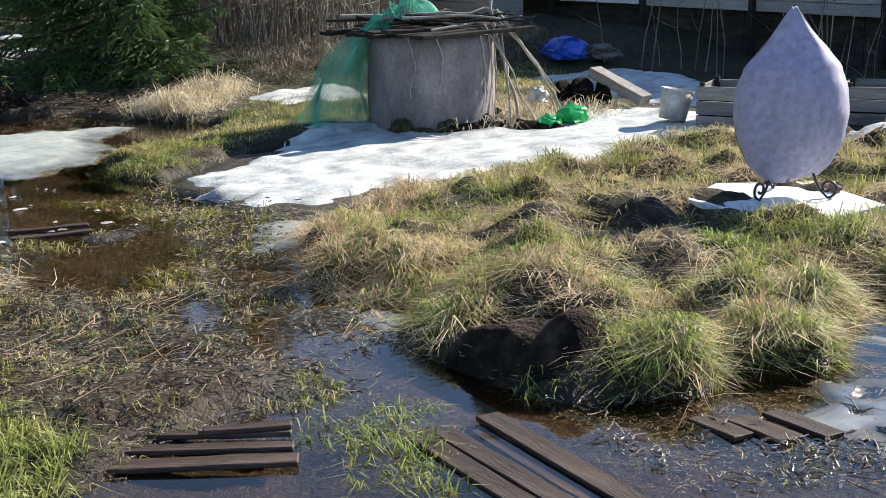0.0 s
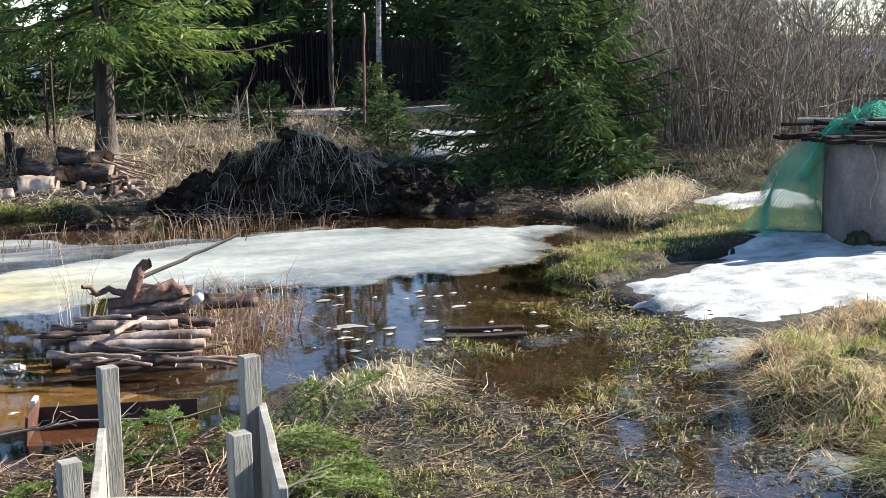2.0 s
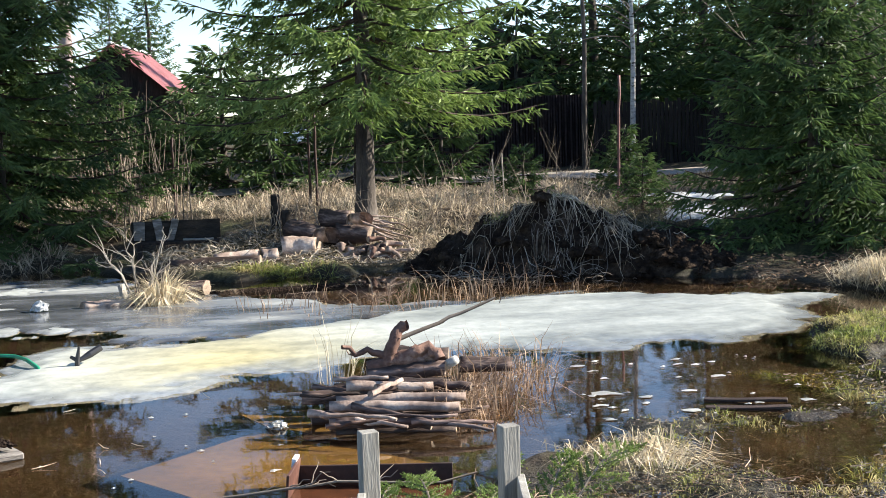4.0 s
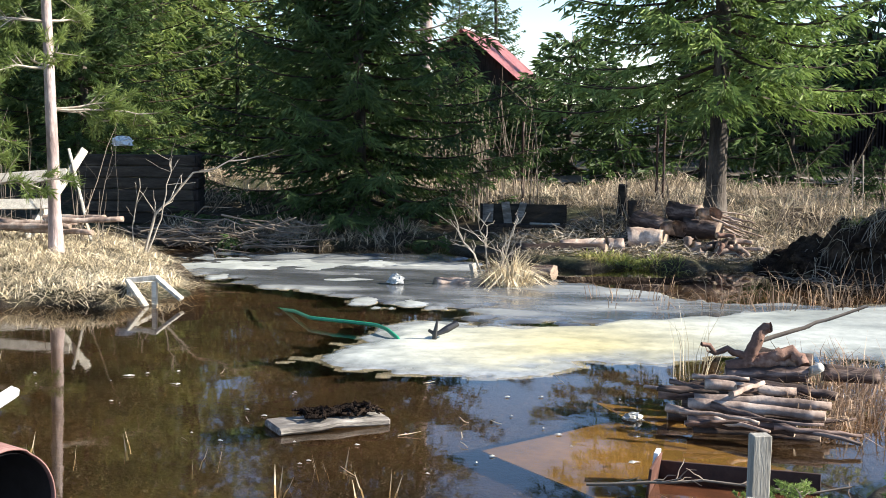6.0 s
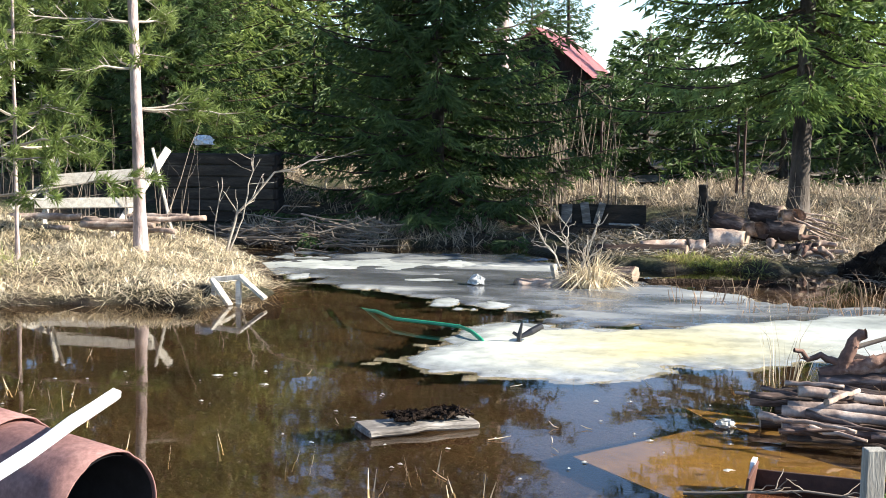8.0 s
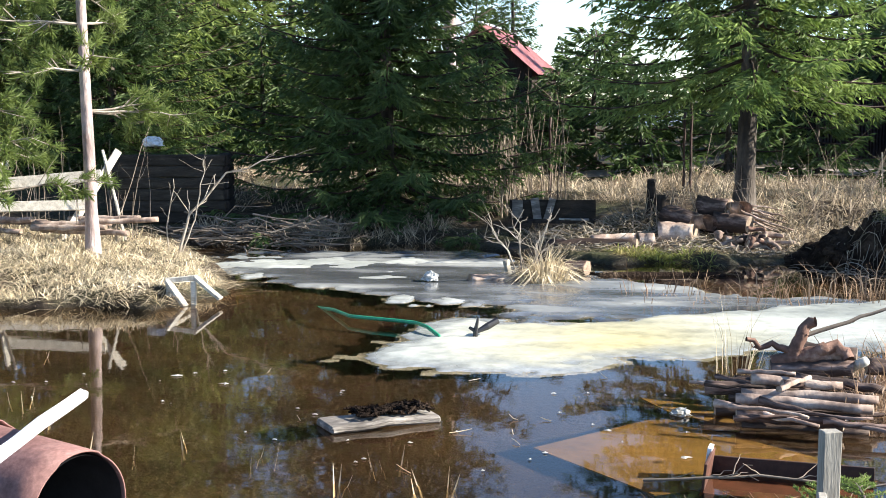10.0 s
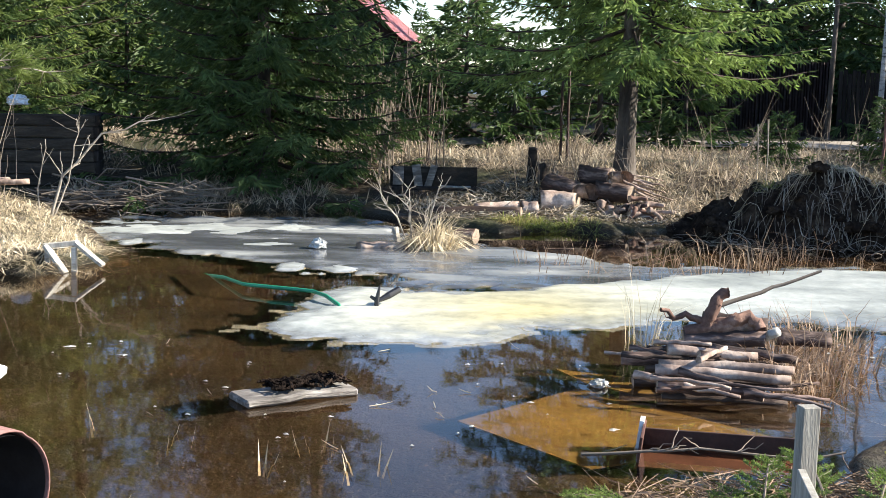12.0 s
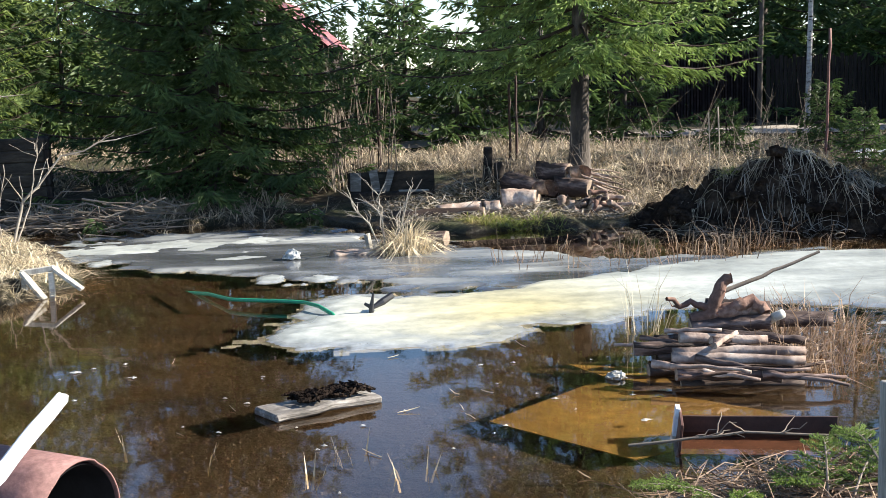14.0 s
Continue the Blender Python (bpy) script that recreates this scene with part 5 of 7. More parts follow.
def net_mesh(P, nu, nv, w):
    """Thin crossing strands over a surface P(u, v)."""
    us, vs = np.linspace(0, 1, nu), np.linspace(0, 1, nv)
    pieces = []
    for line, fixed in [(True, u) for u in us] + [(False, v) for v in vs]:
        s = vs if line else us
        p = np.array([P(fixed, q) if line else P(q, fixed) for q in s])
        pieces.append(tube_np(p, np.full(len(p), w), 3))
    return np_mesh("net", *join_np(pieces), [M["net"]])


def drape(u, v):
    # hangs from the cover, out to the left of the ring, and trails on the grass
    side = 0.30 + 0.22 * u + (0.12 + 0.68 * u) * v ** 0.75 + 0.03 * math.sin(13 * u + 6 * v)
    deep = -0.15 + 0.3 * math.sin(5 * u + 1.5 * v) * (0.3 + 0.5 * v) + 0.08 * math.sin(15 * u)
    z = (1.12 - 0.12 * u) * (1 - v) ** 0.85 + 0.04 + 0.04 * math.sin(17 * u + 9 * v)
    return (-sx * side - sy * deep, -sy * side + sx * deep, z)


def heapnet(u, v):
    a, q = 6.283 * u, v
    return (-0.05 + 0.3 * q * math.cos(a), 0.2 + 0.22 * q * math.sin(a), 1.06 + 0.15 * (1 - q * q) + 0.03 * math.sin(3 * a + 5 * q))


net = thing("garden_net", WELL.x, WELL.y, WELL.z, "turquoise plastic garden net draped over the well's edge", "net")
put("netting", net_mesh(drape, 64, 58, 0.0026), net)
put("netting", net_mesh(lambda u, v: tuple(c + d for c, d in zip(drape(1 - u, v), (0.05 * math.sin(8 * v), 0.06 * math.cos(6 * u), 0.03 * math.sin(9 * u + 5 * v)))), 44, 40, 0.0024), net)
put("netting", net_mesh(heapnet, 40, 16, 0.005), net)

# covered stand on the hummock
SZ = 0.215
slab("pale_slab", [(6.75, 4.75, SZ), (6.5, 3.8, SZ), (7.4, 3.75, SZ + 0.01), (7.75, 4.5, SZ + 0.01), (7.3, 4.95, SZ)], 0.06, "white_paint", "pale slab under the covered stand", "slab")
st = thing("covered_stand", 7.24, 4.35, SZ, "garden stand wrapped in a lilac fabric cover on scrolled iron feet", "garden stand", -40)
bm = bmesh.new()
prof = [(0.13, 0.02), (0.14, 0.17), (0.22, 0.255), (0.36, 0.325), (0.53, 0.35), (0.70, 0.335), (0.82, 0.285), (0.88, 0.235), (0.97, 0.16), (1.05, 0.10), (1.12, 0.055), (1.17, 0.018)]
rows = []
for z in np.linspace(prof[0][0], prof[-1][0], 44):
    rad = float(np.interp(z, [q[0] for q in prof], [q[1] for q in prof]))
    ring = []
    for j in range(96):
        a = j * 6.2832 / 96
        fold = 1 + 0.035 * math.sin(4 * a + 1.2) + 0.012 * math.sin(9 * a + 2 * z) + (0.02 if 0.80 < z < 0.86 else 0.0) + 0.05 * math.sin(15 * a + 3 * math.sin(a)) * (max(0, 0.4 - z) + max(0, z - 0.85))
        d = Vector((rad * fold * math.cos(a) * 0.98, rad * fold * math.sin(a) * 0.8, z + 0.012 * math.sin(6 * a) - 0.035 * max(0, math.sin(2 * a + 0.6)) * max(0, 0.3 - z) / 0.2))
        d += noise.noise_vector(Vector((d.x * 3, d.y * 3, d.z * 2))) * 0.022 * min(1, rad * 6) + noise.noise_vector(Vector((d.x * 9, d.y * 9, d.z * 3))) * 0.009 * min(1, rad * 6)
        ring.append(bm.verts.new(d))
    rows.append(ring)
for a, b in zip(rows, rows[1:]):
    for j in range(96):
        bm.faces.new((a[j], a[(j + 1) % 96], b[(j + 1) % 96], b[j]))
bm.faces.new(rows[-1])
part("cover", bm, M["cloth"], st, "creased lilac fabric", True)
seam = [(rad * 1.01 * 0.98, 0.0, z) for z, rad in prof]
put("seam", np_mesh("seam", *tube_np(seam, np.full(len(seam), 0.008), 6), [M["rust"]]), st, "dark piped seam")
put("seam", np_mesh("seam", *tube_np([(-x, y, z) for x, y, z in seam], np.full(len(seam), 0.008), 6), [M["rust"]]), st, "dark piped seam")
for k in range(3):
    a = radians(95 + 120 * k)
    pts = []
    for q in np.linspace(0, 1, 26):
        if q < 0.4:
            rad, z = 0.14 + 0.10 * (q / 0.4), 0.2 - 0.17 * math.sin(q / 0.4 * 1.5)
        else:
            w = (q - 0.4) / 0.6 * 7.2
            s = 0.062 * (1 - 0.75 * (q - 0.4) / 0.6)
            rad, z = 0.24 + s * math.sin(w) + 0.01, 0.074 - s * math.cos(w)
        pts.append((rad * math.cos(a), rad * math.sin(a), z - 0.002))
    put("scroll_foot", np_mesh("scroll_foot", *tube_np(pts, np.full(26, 0.009), 6), [M["iron"]], smooth=True), st, "wrought iron scroll")
scrap(7.55, 4.2, SZ + 0.03, 0.045, "rust", "small round brown clod on the slab", "clod", "clod", 5, 0.9)


def crate(x, y, z, w, d, h, rz, label):
    e = thing("wooden_crate", x, y, z, label, "crate", rz, "weathered crates")
    n = 3
    for k in range(n):
        zz = h * (k + 0.5) / n
        for sx_, sy_, px, py in ((w, 0.022, 0, -d / 2), (w, 0.022, 0, d / 2), (0.022, d - 0.03, -w / 2, 0), (0.022, d - 0.03, w / 2, 0)):
            bm = bmesh.new()
            box(bm, sx_, sy_, h / n - 0.012, pose(px, py, zz, 0, random.uniform(-0.6, 0.6), 0), 0.003, 0.004, 3, k)
            part("slat", bm, M["crate_wood"], e)
    for a in (-1, 1):
        for b in (-1, 1):
            bm = bmesh.new()
            box(bm, 0.045, 0.045, h + 0.06, pose(a * (w / 2 - 0.035), b * (d / 2 - 0.035), h / 2, 0, 0, 0), 0.003, 0.003, 2, 3)
            part("corner_post", bm, M["dark_wood"], e)
    bm = bmesh.new()
    box(bm, w - 0.05, d - 0.05, h * 0.7, pose(0, 0, h * 0.37), 0.02, 0.02, 4, 8)
    part("soil_fill", bm, M["mud"], e, "dark soil")
    return e


crate(10.25, 6.85, gz(10.25, 6.85), 0.85, 0.62, 0.4, -66, "grey weathered plank crate filled with soil")
crate(11.45, 6.1, gz(11.45, 6.1), 0.9, 0.7, 0.36, -60, "grey plank crate standing behind the covered stand")
bk = thing("plastic_bucket", 9.86, 7.45, gz(9.86, 7.45) + 0.06, "dirty white plastic bucket tilted on the snow", "bucket", 20, rx=8, ry=6)
bm = bmesh.new()
bmesh.ops.create_cone(bm, cap_ends=True, segments=36, radius1=0.125, radius2=0.15, depth=0.28)
bmesh.ops.delete(bm, geom=[f for f in bm.faces if f.normal.z > 0.9], context="FACES_ONLY")
bmesh.ops.translate(bm, vec=(0, 0, 0.14), verts=bm.verts)
bmesh.ops.solidify(bm, geom=bm.faces[:], thickness=0.004)
part("pail", bm, M["plastic_white"], bk, smooth=True)
bm = bmesh.new()
bmesh.ops.create_cone(bm, cap_ends=False, segments=36, radius1=0.156, radius2=0.156, depth=0.025)
bmesh.ops.translate(bm, vec=(0, 0, 0.27), verts=bm.verts)
bmesh.ops.solidify(bm, geom=bm.faces[:], thickness=0.006)
part("rim", bm, M["plastic_white"], bk)
plank_thing((10.35, 8.9, 0.46), (10.47, 8.3, 0.2), 0.2, 0.1, "crate_wood", "grey hollow wooden trough leaning on the bank", 4, name="wooden_trough", cat="trough")
for k, (x, y, rr) in enumerate(((10.05, 8.75, 0.11), (10.2, 8.6, 0.08), (10.0, 8.95, 0.09))):
    log_thing((x, y, 0.2), (x + 0.2, y + 0.22, 0.3), rr, rr, 400 + k, "dark earthy root stump by the trough", "", "mud", "mud", "root_stump", "stump")
scrap(9.02, 8.22, 0.13, 0.12, "plastic_green", "bright green plastic bag beside the well", "plastic_bag", "bag", 3, 0.55)
scrap(9.32, 8.22, 0.16, 0.15, "plastic_green", "bright green plastic bag beside the well", "plastic_bag", "bag", 4, 0.7)
scrap(9.4, 8.75, 0.28, 0.1, "plastic_white", "white plastic bag beside the well", "plastic_bag", "bag", 6, 1.1)
scrap(12.9, 11.8, 0.33, 0.3, "tarp", "crumpled blue tarpaulin on the snow", "tarpaulin", "tarpaulin", 7, 0.6)
scrap(13.35, 11.5, 0.28, 0.2, "crate_wood", "pale crumpled plastic sheet by the tarpaulin", "plastic_sheet", "sheet", 8, 0.6)
log_thing((8.75, 8.4, 0.1), (9.05, 8.05, 0.06), 0.07, 0.06, 420, "dark rotten log at the well's foot", "", "mud", "mud")
log_thing((8.2, 8.68, 0.1), (8.75, 8.5, 0.1), 0.05, 0.05, 421, "dark rotten wood along the well's foot", "", "mud", "mud")
xy, cc, r = tufts([(7.9, 8.7), (9.8, 8.2), (10.6, 8.7), (10.2, 9.6), (9.4, 9.9), (9.2, 9.0), (8.2, 8.8)], 110, 26, 0.08, 131)
blades("dry_grass", xy, lengths(r, cc, 0.1, 0.3), 1.0, 0.004, "straw", "dead grass and stems round the well", "grass", 31, 0.4, cc, 0.0)

# long outbuilding behind: dark open base, pale panels, weathered boards
ob_ = thing("outbuilding", 16.6, 17.6, -0.12, "long grey outbuilding raised over a dark open base", "outbuilding", -97)
for k in range(6):
    w = 2.2
    x0 = 2.25 * k
    bm = bmesh.new()
    if k < 2:
        box(bm, w, 0.04, 1.7, pose(x0 + w / 2, 0, 1.72), 0.004, 0.004, 5, k)
        part("wall_panel", bm, M["white_paint"], ob_, "pale sheet panel")
    else:
        bm.free()
        for j in range(10):
            bm = bmesh.new()
            box(bm, w, 0.03, 0.15, pose(x0 + w / 2, 0.0, 0.93 + 0.16 * j), 0.004, 0.006, 5, 20 * k + j)
            part("siding_board", bm, M["facade"], ob_)
    bm = bmesh.new()
    box(bm, 0.09, 0.09, 2.6, pose(x0 - 0.02, -0.04, 1.3), 0.006, 0.006, 4, k)
    part("post", bm, M["dark_wood"], ob_)
for k in range(13):
    bm = bmesh.new()
    box(bm, 1.05, 0.05, 0.85, pose(0.5 + 1.06 * k, 0.25, 0.42), 0.006, 0.01, 4, 60 + k)
    part("base_board", bm, M["old_plank"], ob_)
bm = bmesh.new()
box(bm, 13.6, 3.6, 0.1, pose(6.6, 1.6, 2.62, -3, 0, 0), 0.01)
part("roof", bm, M["facade"], ob_)
bm = bmesh.new()
box(bm, 13.4, 0.1, 2.4, pose(6.6, 3.2, 1.2), 0.01)
part("back_wall", bm, M["facade"], ob_)
ws = thing("wooden_bin", 14.2, 15.3, gz(14.2, 15.3), "grey-white wooden bin beside the outbuilding", "bin", -97)
for k in range(5):
    bm = bmesh.new()
    box(bm, 1.6, 0.04, 0.14, pose(0, 0, 0.1 + 0.15 * k), 0.004, 0.006, 4, k)
    part("plank", bm, M["facade"], ws)
for s in (-0.78, 0.78):
    bm = bmesh.new()
    box(bm, 0.06, 0.6, 0.75, pose(s, 0.3, 0.38), 0.004, 0.006, 2, 3)
    part("end_panel", bm, M["facade"], ws)
bm = bmesh.new()
box(bm, 1.7, 0.7, 0.05, pose(0, 0.3, 0.8, 4, 0, 0), 0.006, 0.006, 3, 9)
part("lid", bm, M["facade"], ws)


# ---- thickets of bare stems ----
def thicket(poly, n, lo, hi, w, mat, label, seed, branches=3, lean=0.12):
    r = np.random.RandomState(seed)
    p = np.array(poly)
    c = r.uniform(p.min(0), p.max(0), (n * 5, 2))
    c = c[sdf(c[:, 0], c[:, 1], poly) > 0][:n]
    z = height(c[:, 0], c[:, 1])
    out = []
    for (x, y), h in zip(c, z):
        l = r.uniform(lo, hi)
        s = np.linspace(0, 1, 5)
        d = r.normal(0, lean, 2) * l
        pt = np.stack([x + d[0] * s ** 1.5, y + d[1] * s ** 1.5, h - 0.05 + l * s], -1) + r.normal(0, 0.03 * l, (5, 3)) * s[:, None]
        ww = w * r.uniform(0.6, 1.5)
        out.append(tube_np(pt, ww * (1 - 0.8 * s), 4))
        for q in range(r.randint(0, branches + 1)):
            i = r.randint(1, 4)
            dd = np.array((*r.normal(0, 0.7, 2), r.uniform(0.1, 1.0)))
            out.append(tube_np(pt[i] + np.outer(np.linspace(0, 1, 4), dd * l * r.uniform(0.15, 0.35)) + r.normal(0, 0.01, (4, 3)), ww * 0.5 * (1 - 0.8 * np.linspace(0, 1, 4)), 3))
    return tagged(new("thicket", np_mesh("thicket", *join_np(out), [M[mat]])), label, "shrubs", kind="stuff")


thicket([(9.4, 15.0), (10.4, 13.0), (12.0, 14.2), (14.5, 16), (16, 20), (11.5, 20.5)], 300, 1.2, 3.6, 0.010, "pale_twig", "dense thicket of bare grey-brown shrub stems", 61, 12, 0.3)
thicket([(9.4, 15.0), (10.4, 13.0), (12.0, 14.2), (14.5, 16), (16, 20), (11.5, 20.5)], 520, 1.0, 3.4, 0.011, "twig", "dense thicket of bare grey-brown shrub stems", 62, 12, 0.35)
thicket([(13.5, 3), (14, 12), (12.9, 12), (12.7, 9), (12.5, 5)], 34, 0.7, 2.4, 0.008, "twig", "thin bare saplings along the outbuilding", 63)
thicket([(-1.6, 19.6), (-0.2, 19.0), (0.6, 19.4), (0.3, 20.6), (-1.4, 20.8)], 70, 1.0, 2.0, 0.008, "twig", "reddish bare shrub shoots on the far bank", 64)
thicket([(1.0, 16.8), (4.6, 16.2), (6.2, 16.8), (6.0, 19.0), (2.0, 19.5)], 80, 0.5, 1.3, 0.006, "twig", "bare saplings and weed stems on the bank", 65, 6, 0.3)
thicket([(-9, 14), (-4.6, 14.2), (-4.4, 17), (-9, 18)], 90, 0.6, 1.6, 0.006, "twig", "thin bare shoots on the spit", 66)

sheet_patch("peat_slump", [(3.86, 3.2), (4.2, 3.1), (4.5, 3.3), (4.55, 3.7), (4.3, 3.95), (3.85, 3.85)], 0.02, 0.05, 0.06, M["dug_earth"], "dark crumbled peat slumped off the hummock's edge", "peat", 95, 0.25, 0.2, None, 0.0)
sheet_patch("peat_slump", [(9.9, 4.6), (10.6, 4.4), (11.0, 4.9), (10.4, 5.4)], 0.05, 0.3, 0.06, M["mud"], "small heap of dark peat", "peat", 96, 0.2, 0.4, None, 0.0)
litter("peat_roots", [(4.0, 3.2), (4.9, 3.2), (4.9, 3.9), (4.4, 4.3), (4.1, 4.0)], 110, 0.02, 0.07, 0.003, "leaf_litter", "roots and straw in the peat", 8, 0.05, -0.1, 0.3)
# moss and rotten bits round the well's foot
for k in range(24):
    a = -2.9 + 0.115 * k
    s = 0.03 + 0.05 * abs(math.sin(k * 2.1)) ** 2
    scrap(WELL.x + 0.63 * math.cos(a), WELL.y + 0.63 * math.sin(a), WELL.z + 0.05, s, "moss", "dark moss at the well's foot", "moss_cushion", "moss", 20 + k, 1.0 + 0.6 * math.sin(k))


# ---- far bank: mud heap, logs, posts, bench ----
hx, hy = np.meshgrid(np.arange(2.4, 7.0, 0.025), np.arange(12.9, 17.0, 0.025))
ridge = np.interp(hx, [2.7, 3.1, 3.46, 3.8, 4.1, 4.45, 4.75, 5.0, 5.25, 5.5, 5.9, 6.3, 6.7], [0.0, 0.2, 0.44, 0.6, 0.74, 0.82, 0.8, 0.68, 0.56, 0.5, 0.34, 0.16, 0.0])
spine = np.interp(hx, [2.7, 3.5, 4.5, 5.2, 6.6], [15.5, 15.1, 15.0, 14.6, 14.2])
foot = np.interp(hx, [2.7, 3.1, 3.6, 4.2, 4.8, 5.2, 5.8, 6.6], [15.2, 14.7, 14.35, 14.2, 13.95, 13.45, 13.25, 13.3])
across = np.where(hy < spine, ramp(hy, foot - 0.08, foot + 0.82 * (spine - foot)), ramp(-hy, -spine - 1.1, -spine - 0.1))
crest = 0.8 * ridge * across * (1 + 0.16 * vnoise(hx, hy, 0.42, 71))
hz_ = np.minimum(height(hx, hy), 0.16) - 0.1 + crest + (0.13 * vnoise(hx, hy, 0.3, 72) + 0.08 * vnoise(hx, hy, 0.13, 73) + 0.06 * np.abs(vnoise(hx, hy, 0.07, 74))) * ramp(crest, 0.04, 0.2)
hz_ = np.where(crest < 0.01, -0.4, hz_)
tagged(new("earth_mound", np_mesh("earth_mound", np.stack([hx, hy, hz_], -1).reshape(-1, 3), grid_faces(*hx.shape), [M["dug_earth"]], smooth=True)), "heap of dug black mud and roots on the bank", "mud heap")


def heap_z(x, y):
    i, j = int(round((y - 12.9) / 0.025)), int(round((x - 2.4) / 0.025))
    return hz_[min(max(i, 0), hz_.shape[0] - 1), min(max(j, 0), hz_.shape[1] - 1)]


r = np.random.RandomState(75)
for k in range(46):                        # clods that broke from the front
    x = r.uniform(3.3, 6.3)
    y = np.interp(x, [3.1, 4.2, 4.8, 5.2, 5.8, 6.6], [14.75, 14.3, 14.05, 13.55, 13.35, 13.4]) + r.uniform(-0.04, 0.5)
    q = r.uniform(0.05, 0.13)
    scrap(x, y, heap_z(x, y) + 0.2 * q, q, "dug_earth", "clod of black peaty earth on the heap", "earth_clod", "clod", 60 + k, r.uniform(0.6, 1.0))
for nm, n, mat, ln, w, stick, lab in (("root_stems", 170, "thatch", (0.08, 0.4), 0.004, 0.3, "dead grass and roots lying on the mud heap"), ("root_stems", 60, "pale_twig", (0.12, 0.5), 0.005, 0.6, "pale torn roots on the mud heap"),
                                      ("root_stems", 260, "twig", (0.05, 0.3), 0.006, 0.5, "dark roots sticking out of the mud heap")):
    out = []
    for k in range(n):
        x, y = r.normal(4.55, 0.75), r.normal(14.6, 0.35)
        if not (3.0 < x < 6.4 and 13.3 < y < 15.8):
            continue
        a = math.atan2(-0.6, (x - 4.4) * 0.5) + r.normal(0, 0.8)
        l, lift, q = r.uniform(*ln), abs(r.normal(0, stick)), []
        for t_ in np.linspace(0, 1, 6):
            q.append((x, y, max(heap_z(x, y), 0.0) + 0.008 + l * t_ * lift * (1.2 - t_)))
            a += r.normal(0, 0.22)
            x, y = x + math.cos(a) * l / 5, y + math.sin(a) * l / 5
        out.append(tube_np(q, w * (1 - 0.6 * np.linspace(0, 1, 6)), 3))
    tagged(new(nm, np_mesh(nm, *join_np(out), [M[mat]])), lab, "roots", kind="stuff")

out = []
for k in range(18):                        # bundles of dead turf hanging over the crest
    cx = r.normal(4.5, 0.5)
    cy = float(np.interp(cx, [3.5, 4.5, 5.2], [15.1, 15.0, 14.6])) + r.normal(-0.1, 0.2)
    ca, cl = -1.57 + r.normal(0, 0.7), r.uniform(0.2, 0.6)
    for j in range(r.randint(8, 20)):
        x, y = cx + r.normal(0, 0.05), cy + r.normal(0, 0.05)
        a, l, q = ca + r.normal(0, 0.35), cl * r.uniform(0.4, 1.1), []
        z1 = heap_z(x, y)
        for t_ in np.linspace(0, 1, 6):
            z1 = max(heap_z(x, y), z1 - 0.2 * l)
            q.append((x, y, z1 + 0.01 + 0.4 * l * t_ * (1 - t_)))
            a += r.normal(0, 0.2)
            x, y = x + math.cos(a) * l / 5, y + math.sin(a) * l / 5
        out.append(tube_np(q, 0.005 * (1 - 0.6 * np.linspace(0, 1, 6)), 3))
tagged(new("turf_fringe", np_mesh("turf_fringe", *join_np(out), [M["bank_straw"]])), "dead turf hanging over the mud heap's crest", "grass", kind="stuff")
xy, cc, r = tufts([(3.9, 14.95), (4.5, 14.85), (5.1, 14.5), (5.2, 14.9), (4.6, 15.3), (3.9, 15.3)], 46, 30, 0.05, 139)
lift = np.array([heap_z(px, py) for px, py in xy]) - height(xy[:, 0], xy[:, 1])
ob = blades("dry_grass", xy, lengths(r, cc, 0.06, 0.16), 1.2, 0.004, "grass", "yellowed turf growing on the mud heap's crest", "grass", 39, 0.5, cc, -1.0)
co = np.zeros(len(ob.data.vertices) * 3, np.float32)
ob.data.vertices.foreach_get("co", co)
co = co.reshape(-1, 3)
co[:, 2] += np.repeat(lift, 6)
ob.data.vertices.foreach_set("co", co.ravel())

# chopped logs and splintered roots
LOGS = (((1.6, 16.62, 0.2), (2.05, 16.5, 0.2), 0.13, "thick pale-sided split log lying on the bank", "bare_log"), ((1.72, 17.0, 0.42), (2.07, 16.68, 0.34), 0.12, "thick sawn log with a pale curled end on the pile", "log_bark"),
        ((2.16, 17.05, 0.5), (2.5, 16.78, 0.5), 0.12, "dark sawn log on the top of the pile", "log_bark"), ((2.0, 16.95, 0.28), (2.5, 16.7, 0.3), 0.11, "dark sawn log in the pile", "wet_wood"),
        ((2.3, 16.75, 0.36), (2.72, 16.55, 0.33), 0.1, "dark-barked log in the pile", "log_bark"), ((0.2, 16.2, 0.1), (1.3, 16.05, 0.14), 0.06, "thin dark log along the water's edge", "wet_wood"),
        ((0.75, 16.25, 0.17), (1.3, 16.3, 0.19), 0.045, "thin grey log along the water's edge", "bare_log"), ((1.33, 16.3, 0.14), (1.52, 16.25, 0.15), 0.085, "short pale chopping block on the bank", "bare_log"))
for k, (a, b, r0, lab, bark) in enumerate(LOGS):
    log_thing(a, b, r0 * 1.2, r0 * 1.08, 500 + k, lab, "chopped logs on the bank", bark, "cut_wood", bow=0.05)
